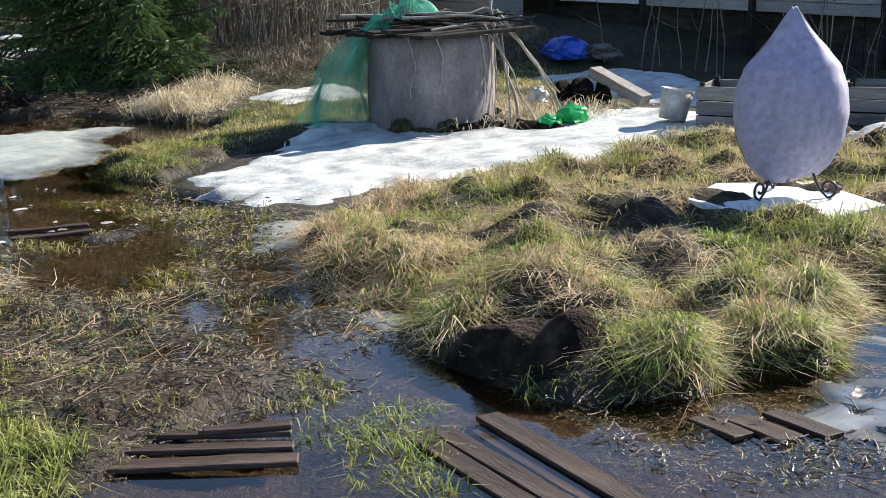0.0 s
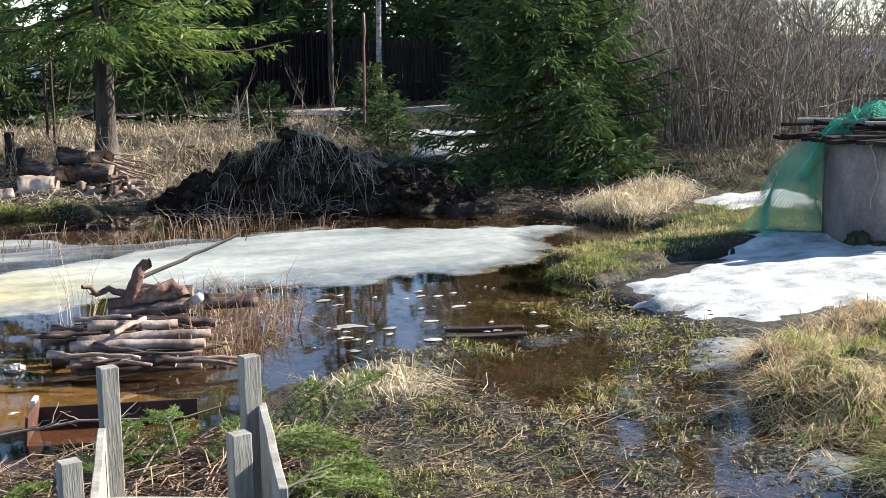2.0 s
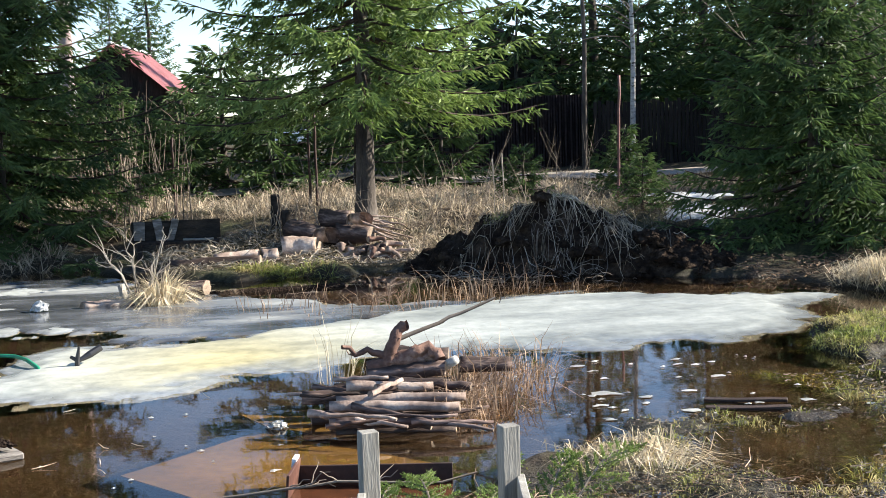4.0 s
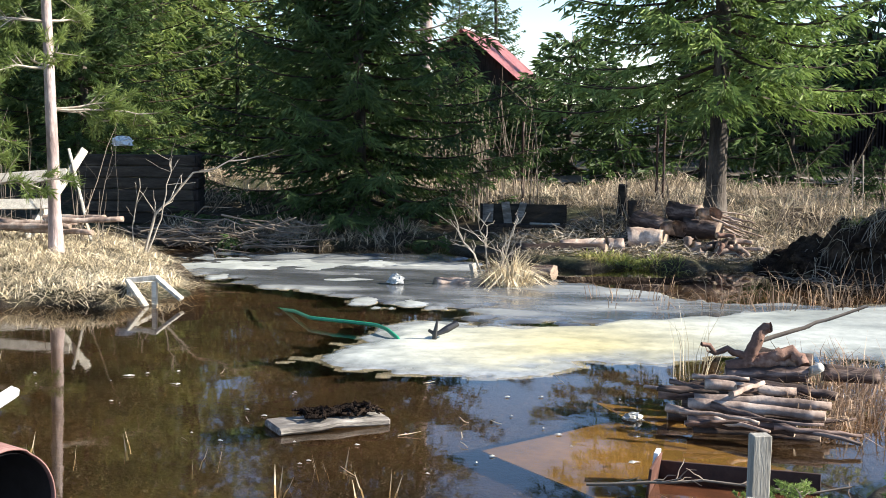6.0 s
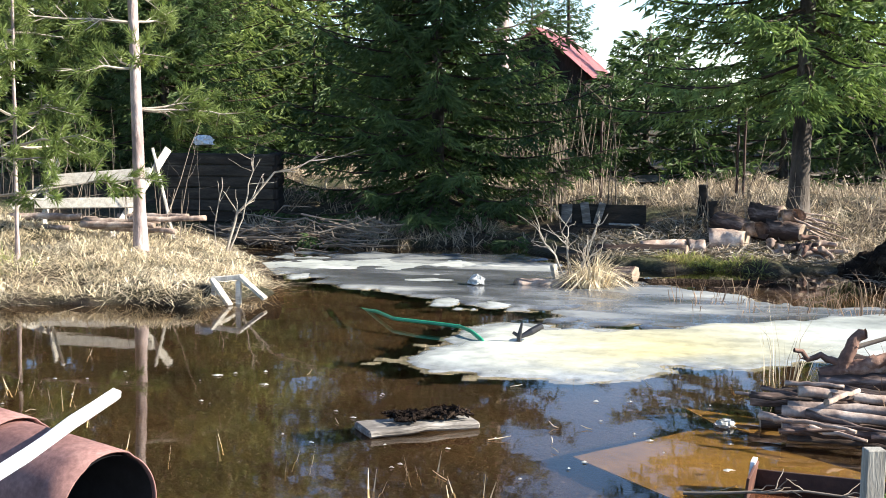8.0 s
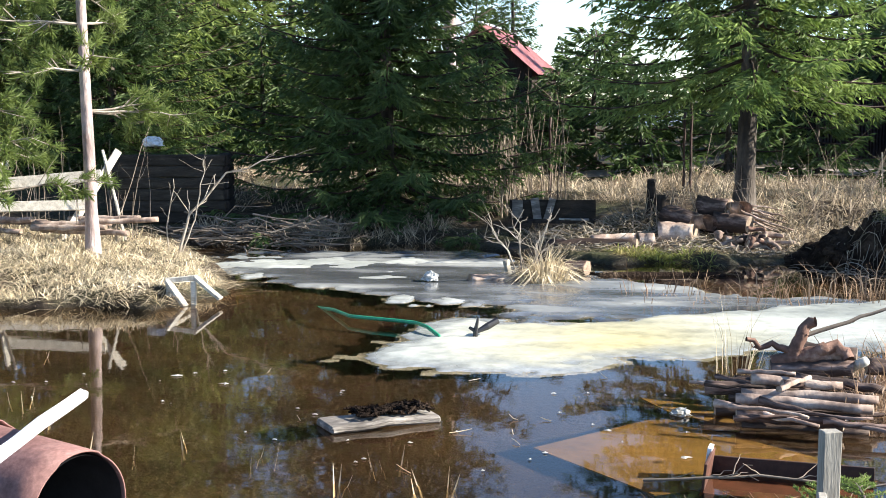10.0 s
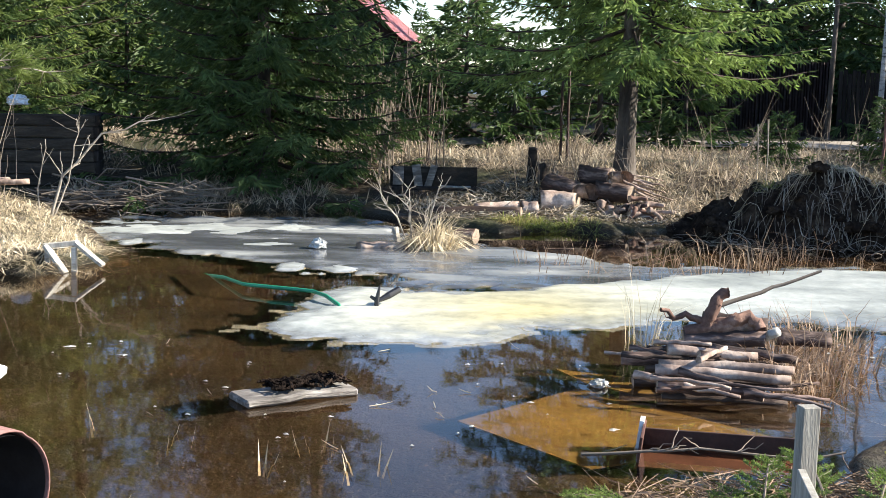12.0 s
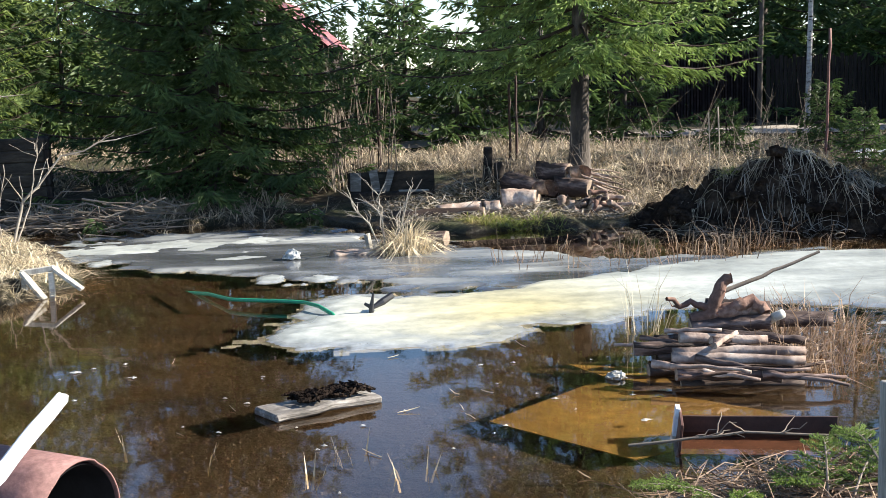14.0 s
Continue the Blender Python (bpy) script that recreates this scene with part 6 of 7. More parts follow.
for k, (x, y, z, q) in enumerate(((2.1, 16.62, 0.32, 0.115), (2.55, 16.72, 0.5, 0.1))):   # bark curling off the sawn ends
    bm = bmesh.new()
    rows = [[bm.verts.new((0.05 * math.sin(j * 0.9) + 0.09 * i - 0.04, q * (1 + 0.12 * i) * math.cos(0.5 * j - 0.6), q * (1 + 0.12 * i) * math.sin(0.5 * j - 0.6))) for j in range(9)] for i in range(3)]
    for u, w in zip(rows, rows[1:]):
        for j in range(8):
            bm.faces.new((u[j], u[j + 1], w[j + 1], w[j]))
    bmesh.ops.solidify(bm, geom=bm.faces[:], thickness=0.014)
    ob = part("bark_strip", bm, M["bare_log"], None, "", True)
    ob.matrix_basis = pose(x, y, z, 0, 0, -35)
    tagged(ob, "pale strip of bark curling off a log", "bark")
r = np.random.RandomState(81)
for k in range(16):
    a = np.array((2.5 + r.uniform(-0.05, 0.1), 16.8 + r.uniform(-0.15, 0.1), 0.60 - 0.012 * k))
    b = a + np.array((r.uniform(0.4, 0.68), r.uniform(-0.3, 0.1), -0.13 - 0.006 * k + r.uniform(-0.03, 0.04)))
    log_thing(tuple(a), tuple(b), r.uniform(0.012, 0.026), 0.008, 520 + k, "long pale splinter of split wood", "splinters on the log pile", "bare_log", "bare_log", "wood_splinter", "splinter")
for k in range(26):
    a = np.array((r.uniform(2.26, 2.95), 16.2 + r.uniform(-0.2, 0.15), 0.06 + r.uniform(0, 0.26)))
    ang = r.uniform(-1.0, 0.6) if k % 3 else r.uniform(-2.2, -1.0)
    b = a + np.array((math.cos(ang), -0.2, math.sin(ang) * 0.5)) * r.uniform(0.2, 0.48)
    b[2] = max(b[2], 0.03)
    log_thing(tuple(a), tuple(b), r.uniform(0.028, 0.062), 0.018, 540 + k, "gnarled bleached root piece on the bank", "root pieces", ("bare_log", "bare_log", "root_wood", "log_bark")[k % 4], "cut_wood", "root_piece", "root", 0.14)
xy, cc, r = tufts([(0.95, 15.35), (1.5, 15.2), (2.1, 15.1), (2.15, 15.5), (1.5, 15.7), (0.95, 15.75)], 26, 44, 0.07, 138)
blades("sedge", xy, lengths(r, cc, 0.1, 0.2), 1.5, 0.005, "grass", "yellow-green drooping sedge at the water's edge", "sedge", 38, 0.9, cc, -0.3)
LANDING = [(0.2, 15.7), (2.2, 15.5), (3.3, 15.6), (3.4, 17.2), (1.2, 17.8), (0.0, 17.8)]
litter("bank_litter", LANDING, 1500, 0.04, 0.2, 0.006, "thatch", "bark, chips and dead stems trodden into the bank", 16, 0.05)
litter("bank_litter", LANDING, 500, 0.05, 0.3, 0.006, "pale_twig", "pale chips and twigs on the bank", 17, 0.06, -0.02, 0.25)
xy, cc, r = tufts(LANDING, 150, 20, 0.1, 141)
blades("dry_grass", xy, lengths(r, cc, 0.08, 0.22), 1.4, 0.005, "bank_straw", "short dead grass between the logs", "grass", 41, 0.6, cc, 0.0)
r = np.random.RandomState(82)
st3 = thing("marker_stakes", 4.49, 17.3, gz(4.49, 17.3), "two pale thin stakes standing in the dead grass", "stakes")
for dx, h in ((0.0, 0.85), (0.13, 0.92)):
    put("stake", np_mesh("stake", *tube_np([(dx, 0, -0.05), (dx + 0.01, 0, h * 0.5), (dx - 0.01, 0, h)], [0.006, 0.006, 0.012], 6), [M["pale_twig"]]), st3)
for x, y, h, rr, lean in ((1.6, 17.8, 0.46, 0.06, 2), (1.76, 17.75, 0.26, 0.06, -3)):
    log_thing((x, y, gz(x, y) - 0.1), (x + 0.01 * lean, y, gz(x, y) + h), rr, rr * 0.9, 560, "dark rotten post in the bank", "", "dark_wood", "dark_wood", "post", "post")
for x, y, h in ((0.29, 19.8, 1.22), (2.31, 20.2, 1.2), (2.41, 20.2, 1.52)):
    log_thing((x, y, gz(x, y) - 0.1), (x, y, gz(x, y) + h), 0.02, 0.02, 561, "thin rusty iron pole", "iron poles", "wet_rust", "wet_rust", "iron_pole", "pole", 0.0)
log_thing((6.8, 19.0, 0.3), (6.84, 19.0, 2.3), 0.02, 0.02, 562, "tall rusty iron pole", "iron poles", "rust", "rust", "iron_pole", "pole", 0.0)
bn = thing("broken_bench", 0.28, 17.6, 0.2, "dark broken wooden bench with pale slats", "bench", 0)
for nm, sz, m, mt in (("back", (1.15, 0.04, 0.26), pose(0.02, 0.1, 0.21, -8, 0, 0), "old_plank"), ("seat", (1.1, 0.26, 0.035), pose(0.02, -0.06, 0.07), "dark_wood"), ("leg", (0.06, 0.3, 0.3), pose(-0.45, -0.05, -0.08), "dark_wood"),
                      ("leg", (0.06, 0.3, 0.3), pose(0.5, -0.05, -0.08), "dark_wood"), ("slat", (0.11, 0.02, 0.30), pose(-0.20, 0.03, 0.22, 0, -8, 0), "worn_board"), ("slat", (0.09, 0.02, 0.30), pose(-0.02, 0.03, 0.22, 0, 17, 0), "worn_board"),
                      ("slat", (0.14, 0.02, 0.24), pose(-0.45, 0.04, 0.22, 0, 2, 0), "worn_board"), ("slat", (0.4, 0.09, 0.02), pose(0.3, -0.1, 0.1), "old_wood")):
    bm = bmesh.new()
    box(bm, *sz, m, 0.004, 0.006, 3, 2)
    part(nm, bm, M[mt], bn)
# islet of wreckage in the pond
log_thing((0.65, 14.15, -0.01), (2.1, 14.3, -0.01), 0.05, 0.045, 570, "black waterlogged log lying in the pond", "", "dug_earth", "dug_earth")
log_thing((0.36, 14.25, 0.04), (0.62, 14.2, 0.08), 0.09, 0.085, 571, "short sawn log end in the pond", "", "log_bark", "cut_wood")
log_thing((-0.62, 13.6, 0.02), (-0.1, 13.7, 0.02), 0.06, 0.05, 572, "floating pale log half sunk", "", "bare_log")
plank_thing((-0.2, 13.85, -0.03), (-0.25, 13.87, 0.2), 0.1, 0.04, "old_wood", "upright pale board stub in the pond", 3, name="board_stub", cat="board")
plank_thing((-0.12, 13.75, -0.02), (-0.08, 13.75, 0.14), 0.06, 0.05, "rust", "reddish board stub in the pond", 4, name="board_stub", cat="board")
xy = np.random.RandomState(5).normal(0, 0.06, (620, 2)) + np.array((0.15, 13.65))
blades("reed_clump", xy, np.random.RandomState(6).uniform(0.5, 0.85, 620), 0.6, 0.006, "straw", "sheaf of dry reeds on the islet", "reeds", 33, 0.3, np.tile((0.15, 13.65), (620, 1)), -1.0)
sh = thing("bare_shrub", -0.05, 13.7, -0.1, "small leafless shrub on the islet", "shrub")
for k in range(7):
    a = k * 0.9
    l = r.uniform(0.6, 1.0)
    d = np.array((math.cos(a) * 0.5, math.sin(a) * 0.3, 0.9)) * l
    put("stem", branch_mesh([(0, 0, 0), d * 0.5 + np.array((0, 0, 0.05)), d], 0.012, 0.004, 580 + k, 5, 0.28, "pale_twig", 0.03), sh)
xy = np.random.RandomState(7).normal(0, 0.06, (22, 2)) + np.array((1.45, 9.3))
blades("reed_clump", xy, np.random.RandomState(8).uniform(0.5, 0.95, 22), 0.35, 0.003, "straw", "thin upright dry reeds behind the log pile", "reeds", 34, 0.0, np.tile((1.45, 9.3), (22, 1)), -1.0)

# ---- left spit: pines, trestle, little frame, log crib, brush ----
def pine(x, y, h, rad, lean, seed, label, first, crown=True):
    e = thing("pine_tree", x, y, gz(x, y) - 0.05, label, "pine tree", group="pines on the spit")
    r = np.random.RandomState(seed)
    s = np.linspace(0, 1, 12)
    p = np.stack([lean[0] * s * h, lean[1] * s * h, s * h], -1) + r.normal(0, 0.012, (12, 3)) * s[:, None]
    rd = rad * (1 - 0.6 * s)
    rd[0] *= 1.35
    put("trunk", np_mesh("trunk", *tube_np(p, rd, 12, 0.06, r), [M["pine_bark"]], smooth=True), e, "flaky pinkish bark")
    limbs, st_, dr_, ln_ = [], [], [], []
    z = first
    while z < h * 0.97:
        for a in r.uniform(0, 6.283, 3 if crown else 2):
            l = r.uniform(0.6, 1.3) * (1.1 - 0.5 * z / h)
            b = np.array([np.interp(z / h, s, p[:, c]) for c in range(3)])
            d = np.array((math.cos(a), math.sin(a), r.uniform(-0.15, 0.35)))
            q = b + np.outer(np.linspace(0, 1, 6), d * l) + r.normal(0, 0.03, (6, 3)) * np.linspace(0, 1, 6)[:, None]
            limbs.append(tube_np(q, np.linspace(0.016, 0.004, 6), 4))
            for t in r.uniform(0.3, 1, 9):
                c0 = np.array([np.interp(t, np.linspace(0, 1, 6), q[:, c]) for c in range(3)])
                dd = d + r.normal(0, 0.55, 3)
                l2 = r.uniform(0.12, 0.35)
                c1 = c0 + dd / np.linalg.norm(dd) * l2
                limbs.append(tube_np([c0, (c0 + c1) / 2, c1], [0.006, 0.005, 0.003], 3))
                m = 60
                u = r.uniform(0.45, 1, m)[:, None]
                dv = r.normal(0, 0.7, (m, 3)) + dd / np.linalg.norm(dd) * 0.9
                st_.append(c0 * (1 - u) + c1 * u)
                dr_.append(dv)
                ln_.append(r.uniform(0.08, 0.14, m))
        z += r.uniform(0.28, 0.5)
    tagged(put("branchwork", np_mesh("branchwork", *join_np(limbs), [M["pale_twig"]]), e), kind="stuff")
    put("crown", np_mesh("crown", *needle_twigs(np.concatenate(st_), np.concatenate(dr_), np.concatenate(ln_), r, 0.0045), [M["pine"]]), e, "tufts of yellowish green needles")["kind"] = "stuff"
    return e


pine(-4.5, 13.35, 6.0, 0.068, (-0.02, 0.0), 1, "young pine with pinkish bark at the spit's end", 1.55)
pine(-5.84, 12.4, 6.5, 0.075, (0.012, 0.0), 2, "young pine with pinkish bark on the spit", 1.1)
pine(-5.5, 12.6, 4.0, 0.022, (0.0, 0.0), 3, "thin sapling pine on the spit", 0.7)
tz = gz(-5.3, 14.8) + 0.1
tr = thing("log_trestle", -5.45, 14.8, tz, "weathered grey sawing trestle of crossed boards", "trestle", 10)
for nm, a, b, w, th in (("leg", (-0.8, 0.3, -0.05), (-0.42, -0.25, 0.86), 0.09, 0.03), ("leg", (-0.6, -0.35, -0.05), (-0.62, 0.3, 0.9), 0.09, 0.03), ("leg", (-0.95, -0.3, 0.3), (-0.6, 0.1, 0.55), 0.08, 0.03),
                        ("leg", (0.15, -0.4, -0.05), (0.72, 0.25, 0.95), 0.09, 0.03), ("leg", (0.85, -0.3, -0.05), (0.55, 0.2, 0.95), 0.07, 0.03), ("rail", (-0.62, 0.05, 0.58), (0.55, 0.0, 0.68), 0.13, 0.03), ("rail", (-0.95, -0.2, 0.33), (0.45, -0.25, 0.36), 0.12, 0.03)):
    m, ln = aim(a, b)
    bm = bmesh.new()
    box(bm, ln, w, th, Matrix.Translation((ln / 2, 0, 0)), 0.004, 0.006, 4, len(nm))
    ob = part(nm, bm, M["pale_board"], tr)
    ob.matrix_basis = m @ pose(0, 0, 0, 70, 0, 0)
for k in range(9):
    x, y = -6.0 + r.uniform(0, 1.5), 14.3 + r.uniform(-0.2, 0.4)
    log_thing((x - 0.45, y, tz + 0.1 + 0.05 * (k % 3)), (x + 0.4, y + r.uniform(-0.2, 0.2), tz + 0.1 + 0.06 * (k % 3)), 0.028 + 0.012 * (k % 2), 0.028, 600 + k, "cut firewood stick under the trestle", "firewood under the trestle", "bare_log", "cut_wood", "firewood_stick", "firewood")
sf = thing("landing_frame", -3.2, 11.95, -0.03, "small pale wooden step frame standing in the water", "frame", 0)
for nm, a, b, w, th in (("leg", (-0.12, -0.02, -0.22), (-0.12, -0.02, 0.22), 0.055, 0.045), ("leg", (0.11, -0.02, -0.22), (0.11, -0.02, 0.25), 0.055, 0.045), ("rail", (-0.15, -0.02, 0.25), (0.13, -0.01, 0.28), 0.06, 0.045),
                        ("tread", (-0.13, -0.05, 0.26), (0.06, -0.14, 0.03), 0.075, 0.03), ("tread", (0.11, 0.0, 0.29), (0.37, -0.06, 0.09), 0.075, 0.03), ("rail", (-0.12, 0.02, 0.24), (-0.05, 0.4, 0.2), 0.05, 0.04)):
    m, ln = aim(a, b)
    bm = bmesh.new()
    box(bm, ln, w, th, Matrix.Translation((ln / 2, 0, 0)), 0.004, 0.003, 2, 1)
    ob = part(nm, bm, M["pale_board"], sf)
    ob.matrix_basis = m
cr = thing("log_crib", -4.9, 17.6, gz(-4.9, 17.6), "low dark crib of weathered squared logs", "log crib", 8)
for k in range(6):
    bm = bmesh.new()
    box(bm, 1.55, 0.16, 0.15, pose(0.02 * (k % 2), 0, 0.1 + 0.155 * k), 0.015, 0.012, 5, k)
    part("squared_log", bm, M["old_plank"], cr)
    bm = bmesh.new()
    box(bm, 0.16, 0.9, 0.15, pose(0.76, 0.4, 0.1 + 0.155 * k), 0.015, 0.012, 3, k)
    part("squared_log", bm, M["dark_wood"], cr)
scrap(-5.1, 17.7, gz(-4.9, 17.6) + 1.1, 0.13, "white_paint", "pale blue crumpled bag on the log crib", "plastic_bag", "bag", 12, 0.7)
out = []
for k in range(85):
    c = np.array((r.uniform(-4.2, -2.5), 16.6 + r.normal(0, 0.2), 0.05 + abs(r.normal(0, 0.14))))
    a = r.normal(-0.2, 0.45)
    d = np.array((math.cos(a), 0.4 * math.sin(a * 2), r.normal(0, 0.12))) * r.uniform(0.2, 0.65)
    out.append(tube_np([c - d, c - d * 0.4 + r.normal(0, 0.07, 3), c + d * 0.3 + r.normal(0, 0.09, 3) * np.array((1, 1, 0.6)), c + d], [0.014, 0.011, 0.008, 0.004], 5))
tagged(new("brush_pile", np_mesh("brush_pile", *join_np(out), [M["twig"]])), "pile of bare grey branches at the water's edge", "brushwood", kind="stuff")
bs = thing("bare_shrub", -3.95, 14.6, 0.1, "leaning leafless sapling on the spit", "shrub")
put("stem", branch_mesh([(0, 0, 0), (0.12, 0.1, 0.5), (0.55, 0.2, 0.95), (1.1, 0.3, 1.15)], 0.02, 0.006, 620, 12, 0.4, "pale_twig", 0.02), bs)
put("stem", branch_mesh([(0.02, 0, 0), (0.2, 0.1, 0.5), (0.3, 0.1, 1.1)], 0.012, 0.004, 621, 8, 0.35, "pale_twig", 0.02), bs)
put("stem", branch_mesh([(-0.1, 0, 0), (-0.15, 0.1, 0.4), (-0.05, 0.1, 0.9)], 0.01, 0.004, 622, 6, 0.3, "pale_twig", 0.02), bs)

def ribbed(w, l, n, m):
    """A ribbed metal sheet in one piece: w wide, l along the ribs' row."""
    bm = bmesh.new()
    rows = []
    for j in range(4 * n + 1):
        y = l * (j / (4 * n) - 0.5)
        d = 0.03 if j % 4 in (1, 2) else 0.0
        rows.append([bm.verts.new((x, y, d)) for x in (-w / 2, w / 2)])
    for a, b in zip(rows, rows[1:]):
        bm.faces.new((a[0], b[0], b[1], a[1]))
    bmesh.ops.solidify(bm, geom=bm.faces[:], thickness=0.01)
    bmesh.ops.transform(bm, matrix=m, verts=bm.verts)
    return bm


# ---- beyond: road, gate, fence, cabin, pole ----
rx = np.arange(-30, 60, 1.0)
ry = np.linspace(23.6, 26.6, 7)
RX, RY = np.meshgrid(rx, ry)
RY = RY + 0.5 * np.sin(RX * 0.12)
tagged(new("road", np_mesh("road", np.stack([RX, RY, height(RX, RY) + 0.09 - 0.03 * np.abs(RY - 25)], -1).reshape(-1, 3), grid_faces(*RX.shape), [M["road"]], smooth=True)), "pale unpaved village road with dry verges", "road", kind="structure")
gt = thing("metal_gate", 6.4, 30.0, 0.33, "dark brown sheet metal gate between posts", "gate", 0)
for k in range(2):
    bm = ribbed(1.78, 1.6, 12, pose(0.86 + 1.64 * k, 0, 0.9) @ pose(0, 0, 0, 90, 0, 0) @ pose(0, 0, 0, 0, 0, 90))
    part("leaf_panel", bm, M["gate"], gt, "ribbed brown sheet")
for k in range(3):
    bm = bmesh.new()
    box(bm, 0.1, 0.1, 1.9, pose(0.02 + 1.65 * k, 0.06, 0.9), 0.008)
    part("post", bm, M["dark_wood"], gt)
fn = thing("picket_fence", 9.95, 30.0, 0.4, "dark weathered picket fence beside the gate", "fence", -6)
for k in range(44):
    bm = bmesh.new()
    box(bm, 0.09, 0.02, 1.5 + 0.1 * math.sin(k * 2.3), pose(0.1 * k, 0, 0.78), 0.004)
    part("picket", bm, M["dark_wood"], fn)
for z in (0.35, 1.2):
    bm = bmesh.new()
    box(bm, 4.5, 0.04, 0.08, pose(2.2, 0.04, z), 0.004)
    part("rail", bm, M["dark_wood"], fn)
sd = thing("dark_shed", 8.2, 35, 0.4, "dark wooden shed behind the gate", "shed", -13)
bm = bmesh.new()
box(bm, 4.6, 3.5, 2.9, pose(0, 1.7, 1.45), 0.02)
part("wall", bm, M["dark_wood"], sd)
for s in (-1, 1):
    bm = bmesh.new()
    box(bm, 2.9, 4.0, 0.08, pose(s * 1.25, 1.7, 3.25, 0, s * 24, 0), 0.01)
    part("roof", bm, M["gate"], sd)
hs = thing("cabin", -1.47, 40.0, 0.5, "small dark log cabin with a red metal roof", "house", -7)
bm = bmesh.new()
for co in ((-1.5, 0, 0), (1.5, 0, 0), (1.5, 7, 0), (-1.5, 7, 0), (-1.5, 0, 2.15), (1.5, 0, 2.15), (1.5, 7, 2.15), (-1.5, 7, 2.15), (0, 0, 3.45), (0, 7, 3.45)):
    bm.verts.new(co)
bm.verts.ensure_lookup_table()
for f in ((0, 1, 5, 8, 4), (1, 2, 6, 5), (2, 3, 7, 9, 6), (3, 0, 4, 7)):
    bm.faces.new([bm.verts[i] for i in f])
part("wall", bm, M["dark_wood"], hs)
for s in (-1, 1):
    bm = ribbed(2.25, 7.6, 18, pose(s * 0.88, 3.5, 2.76, 0, s * 40.5, 0))
    part("roof", bm, M["red_roof"], hs, "ribbed red metal roof")
bm = bmesh.new()
box(bm, 0.16, 7.7, 0.06, pose(0, 3.5, 3.56), 0.01)
part("ridge_cap", bm, M["white_paint"], hs, "pale ridge cap")
up = thing("utility_pole", -1.46, 24.0, 0.2, "tall reddish wooden utility pole with a white insulator", "pole")
put("mast", log_mesh(9.3, 0.115, 0.1, 640, bark="pine_bark", cut="pine_bark", bow=0.0), up, "", pose(0, 0, 0, 0, -90, 0))
bm = bmesh.new()
bmesh.ops.create_cone(bm, cap_ends=True, segments=14, radius1=0.05, radius2=0.035, depth=0.13)
bmesh.ops.bevel(bm, geom=bm.edges[:], offset=0.012, segments=2, affect="EDGES")
bmesh.ops.translate(bm, vec=(0.12, -0.08, 2.18), verts=bm.verts)
part("insulator", bm, M["white_paint"], up, "white porcelain insulator", True)
for k, (x, y, h, rr) in enumerate(((10.5, 29.0, 9.0, 0.1), (9.2, 28.5, 9.5, 0.075), (14.2, 27.5, 10, 0.1), (16.5, 33, 11, 0.12), (7.4, 33, 10, 0.1), (-9.8, 23, 9, 0.1), (-7.0, 26, 9, 0.1))):
    birch = k in (0, 2, 5)
    e = thing("birch_tree" if birch else "pine_tree", x, y, 0.4, "leafless birch with a pale trunk" if birch else "tall bare-stemmed pine beyond the road", "tree", group="trees beyond the road")
    p = np.array([(0, 0, 0), (0.05, 0, h * 0.3), (-0.05, 0, h * 0.6), (0.1, 0, h)])
    t = np.linspace(0, 3, 10)
    put("trunk", np_mesh("trunk", *tube_np(np.stack([np.interp(t, np.arange(4), p[:, c]) for c in range(3)], -1), np.linspace(rr, rr * 0.4, 10) * (0.7 if birch else 0.85), 8), [M["birch_bark" if birch else "bark"]], smooth=True), e)
    rs = np.random.RandomState(650 + k)
    out = []
    for q in range(40):
        z = rs.uniform(h * 0.3, h)
        a = rs.uniform(0, 6.283)
        l = rs.uniform(0.4, 1.4)
        d = np.array((math.cos(a), math.sin(a), 0.5 if birch else 0.1))
        out.append(tube_np([np.array((0, 0, z)), np.array((0, 0, z)) + d * l * 0.5, np.array((0, 0, z)) + d * l + np.array((0, 0, -0.1))], [0.02, 0.014, 0.005], 3))
    tagged(put("branchwork", np_mesh("branchwork", *join_np(out), [M["twig"]]), e), kind="stuff")

# ---- foreground: raised bed, spruce boughs, pipe, planks ----
bed = thing("raised_bed", 1.17, 3.95, 0.1, "narrow raised bed of grey boards and corner posts", "raised bed", 0)
for x, y, h in ((0.29, 0.27, 0.74), (-0.15, 0.5, 0.70), (0.14, -0.2, 0.62), (-0.36, -0.2, 0.6)):
    bm = bmesh.new()
    box(bm, 0.064, 0.05, h + 0.15, pose(x, y, h / 2 - 0.075, 0, 0, 12), 0.003, 0.003, 3, int(h * 100))
    part("corner_post", bm, M["old_wood"], bed)
for a, b, z, hh in (((0.33, 0.28), (0.18, -0.55), 0.42, 0.3), ((-0.19, 0.42), (-0.34, -0.5), 0.36, 0.3), ((0.33, 0.28), (0.18, -0.55), 0.12, 0.28), ((-0.19, 0.42), (-0.34, -0.5), 0.06, 0.28), ((-0.2, 0.46), (0.3, 0.3), 0.1, 0.3)):
    m, ln = aim((*a, z), (*b, z - 0.02))
    bm = bmesh.new()
    box(bm, ln, 0.028, hh, Matrix.Translation((ln / 2, 0, 0)), 0.003, 0.004, 4, 3)
    ob = part("side_board", bm, M["old_wood"], bed)
    ob.matrix_basis = m
bm = bmesh.new()
box(bm, 0.46, 0.9, 0.3, pose(0, -0.1, 0.05, 0, 0, 10), 0.03, 0.03, 5, 2)
part("soil_fill", bm, M["mud"], bed, "dark soil")


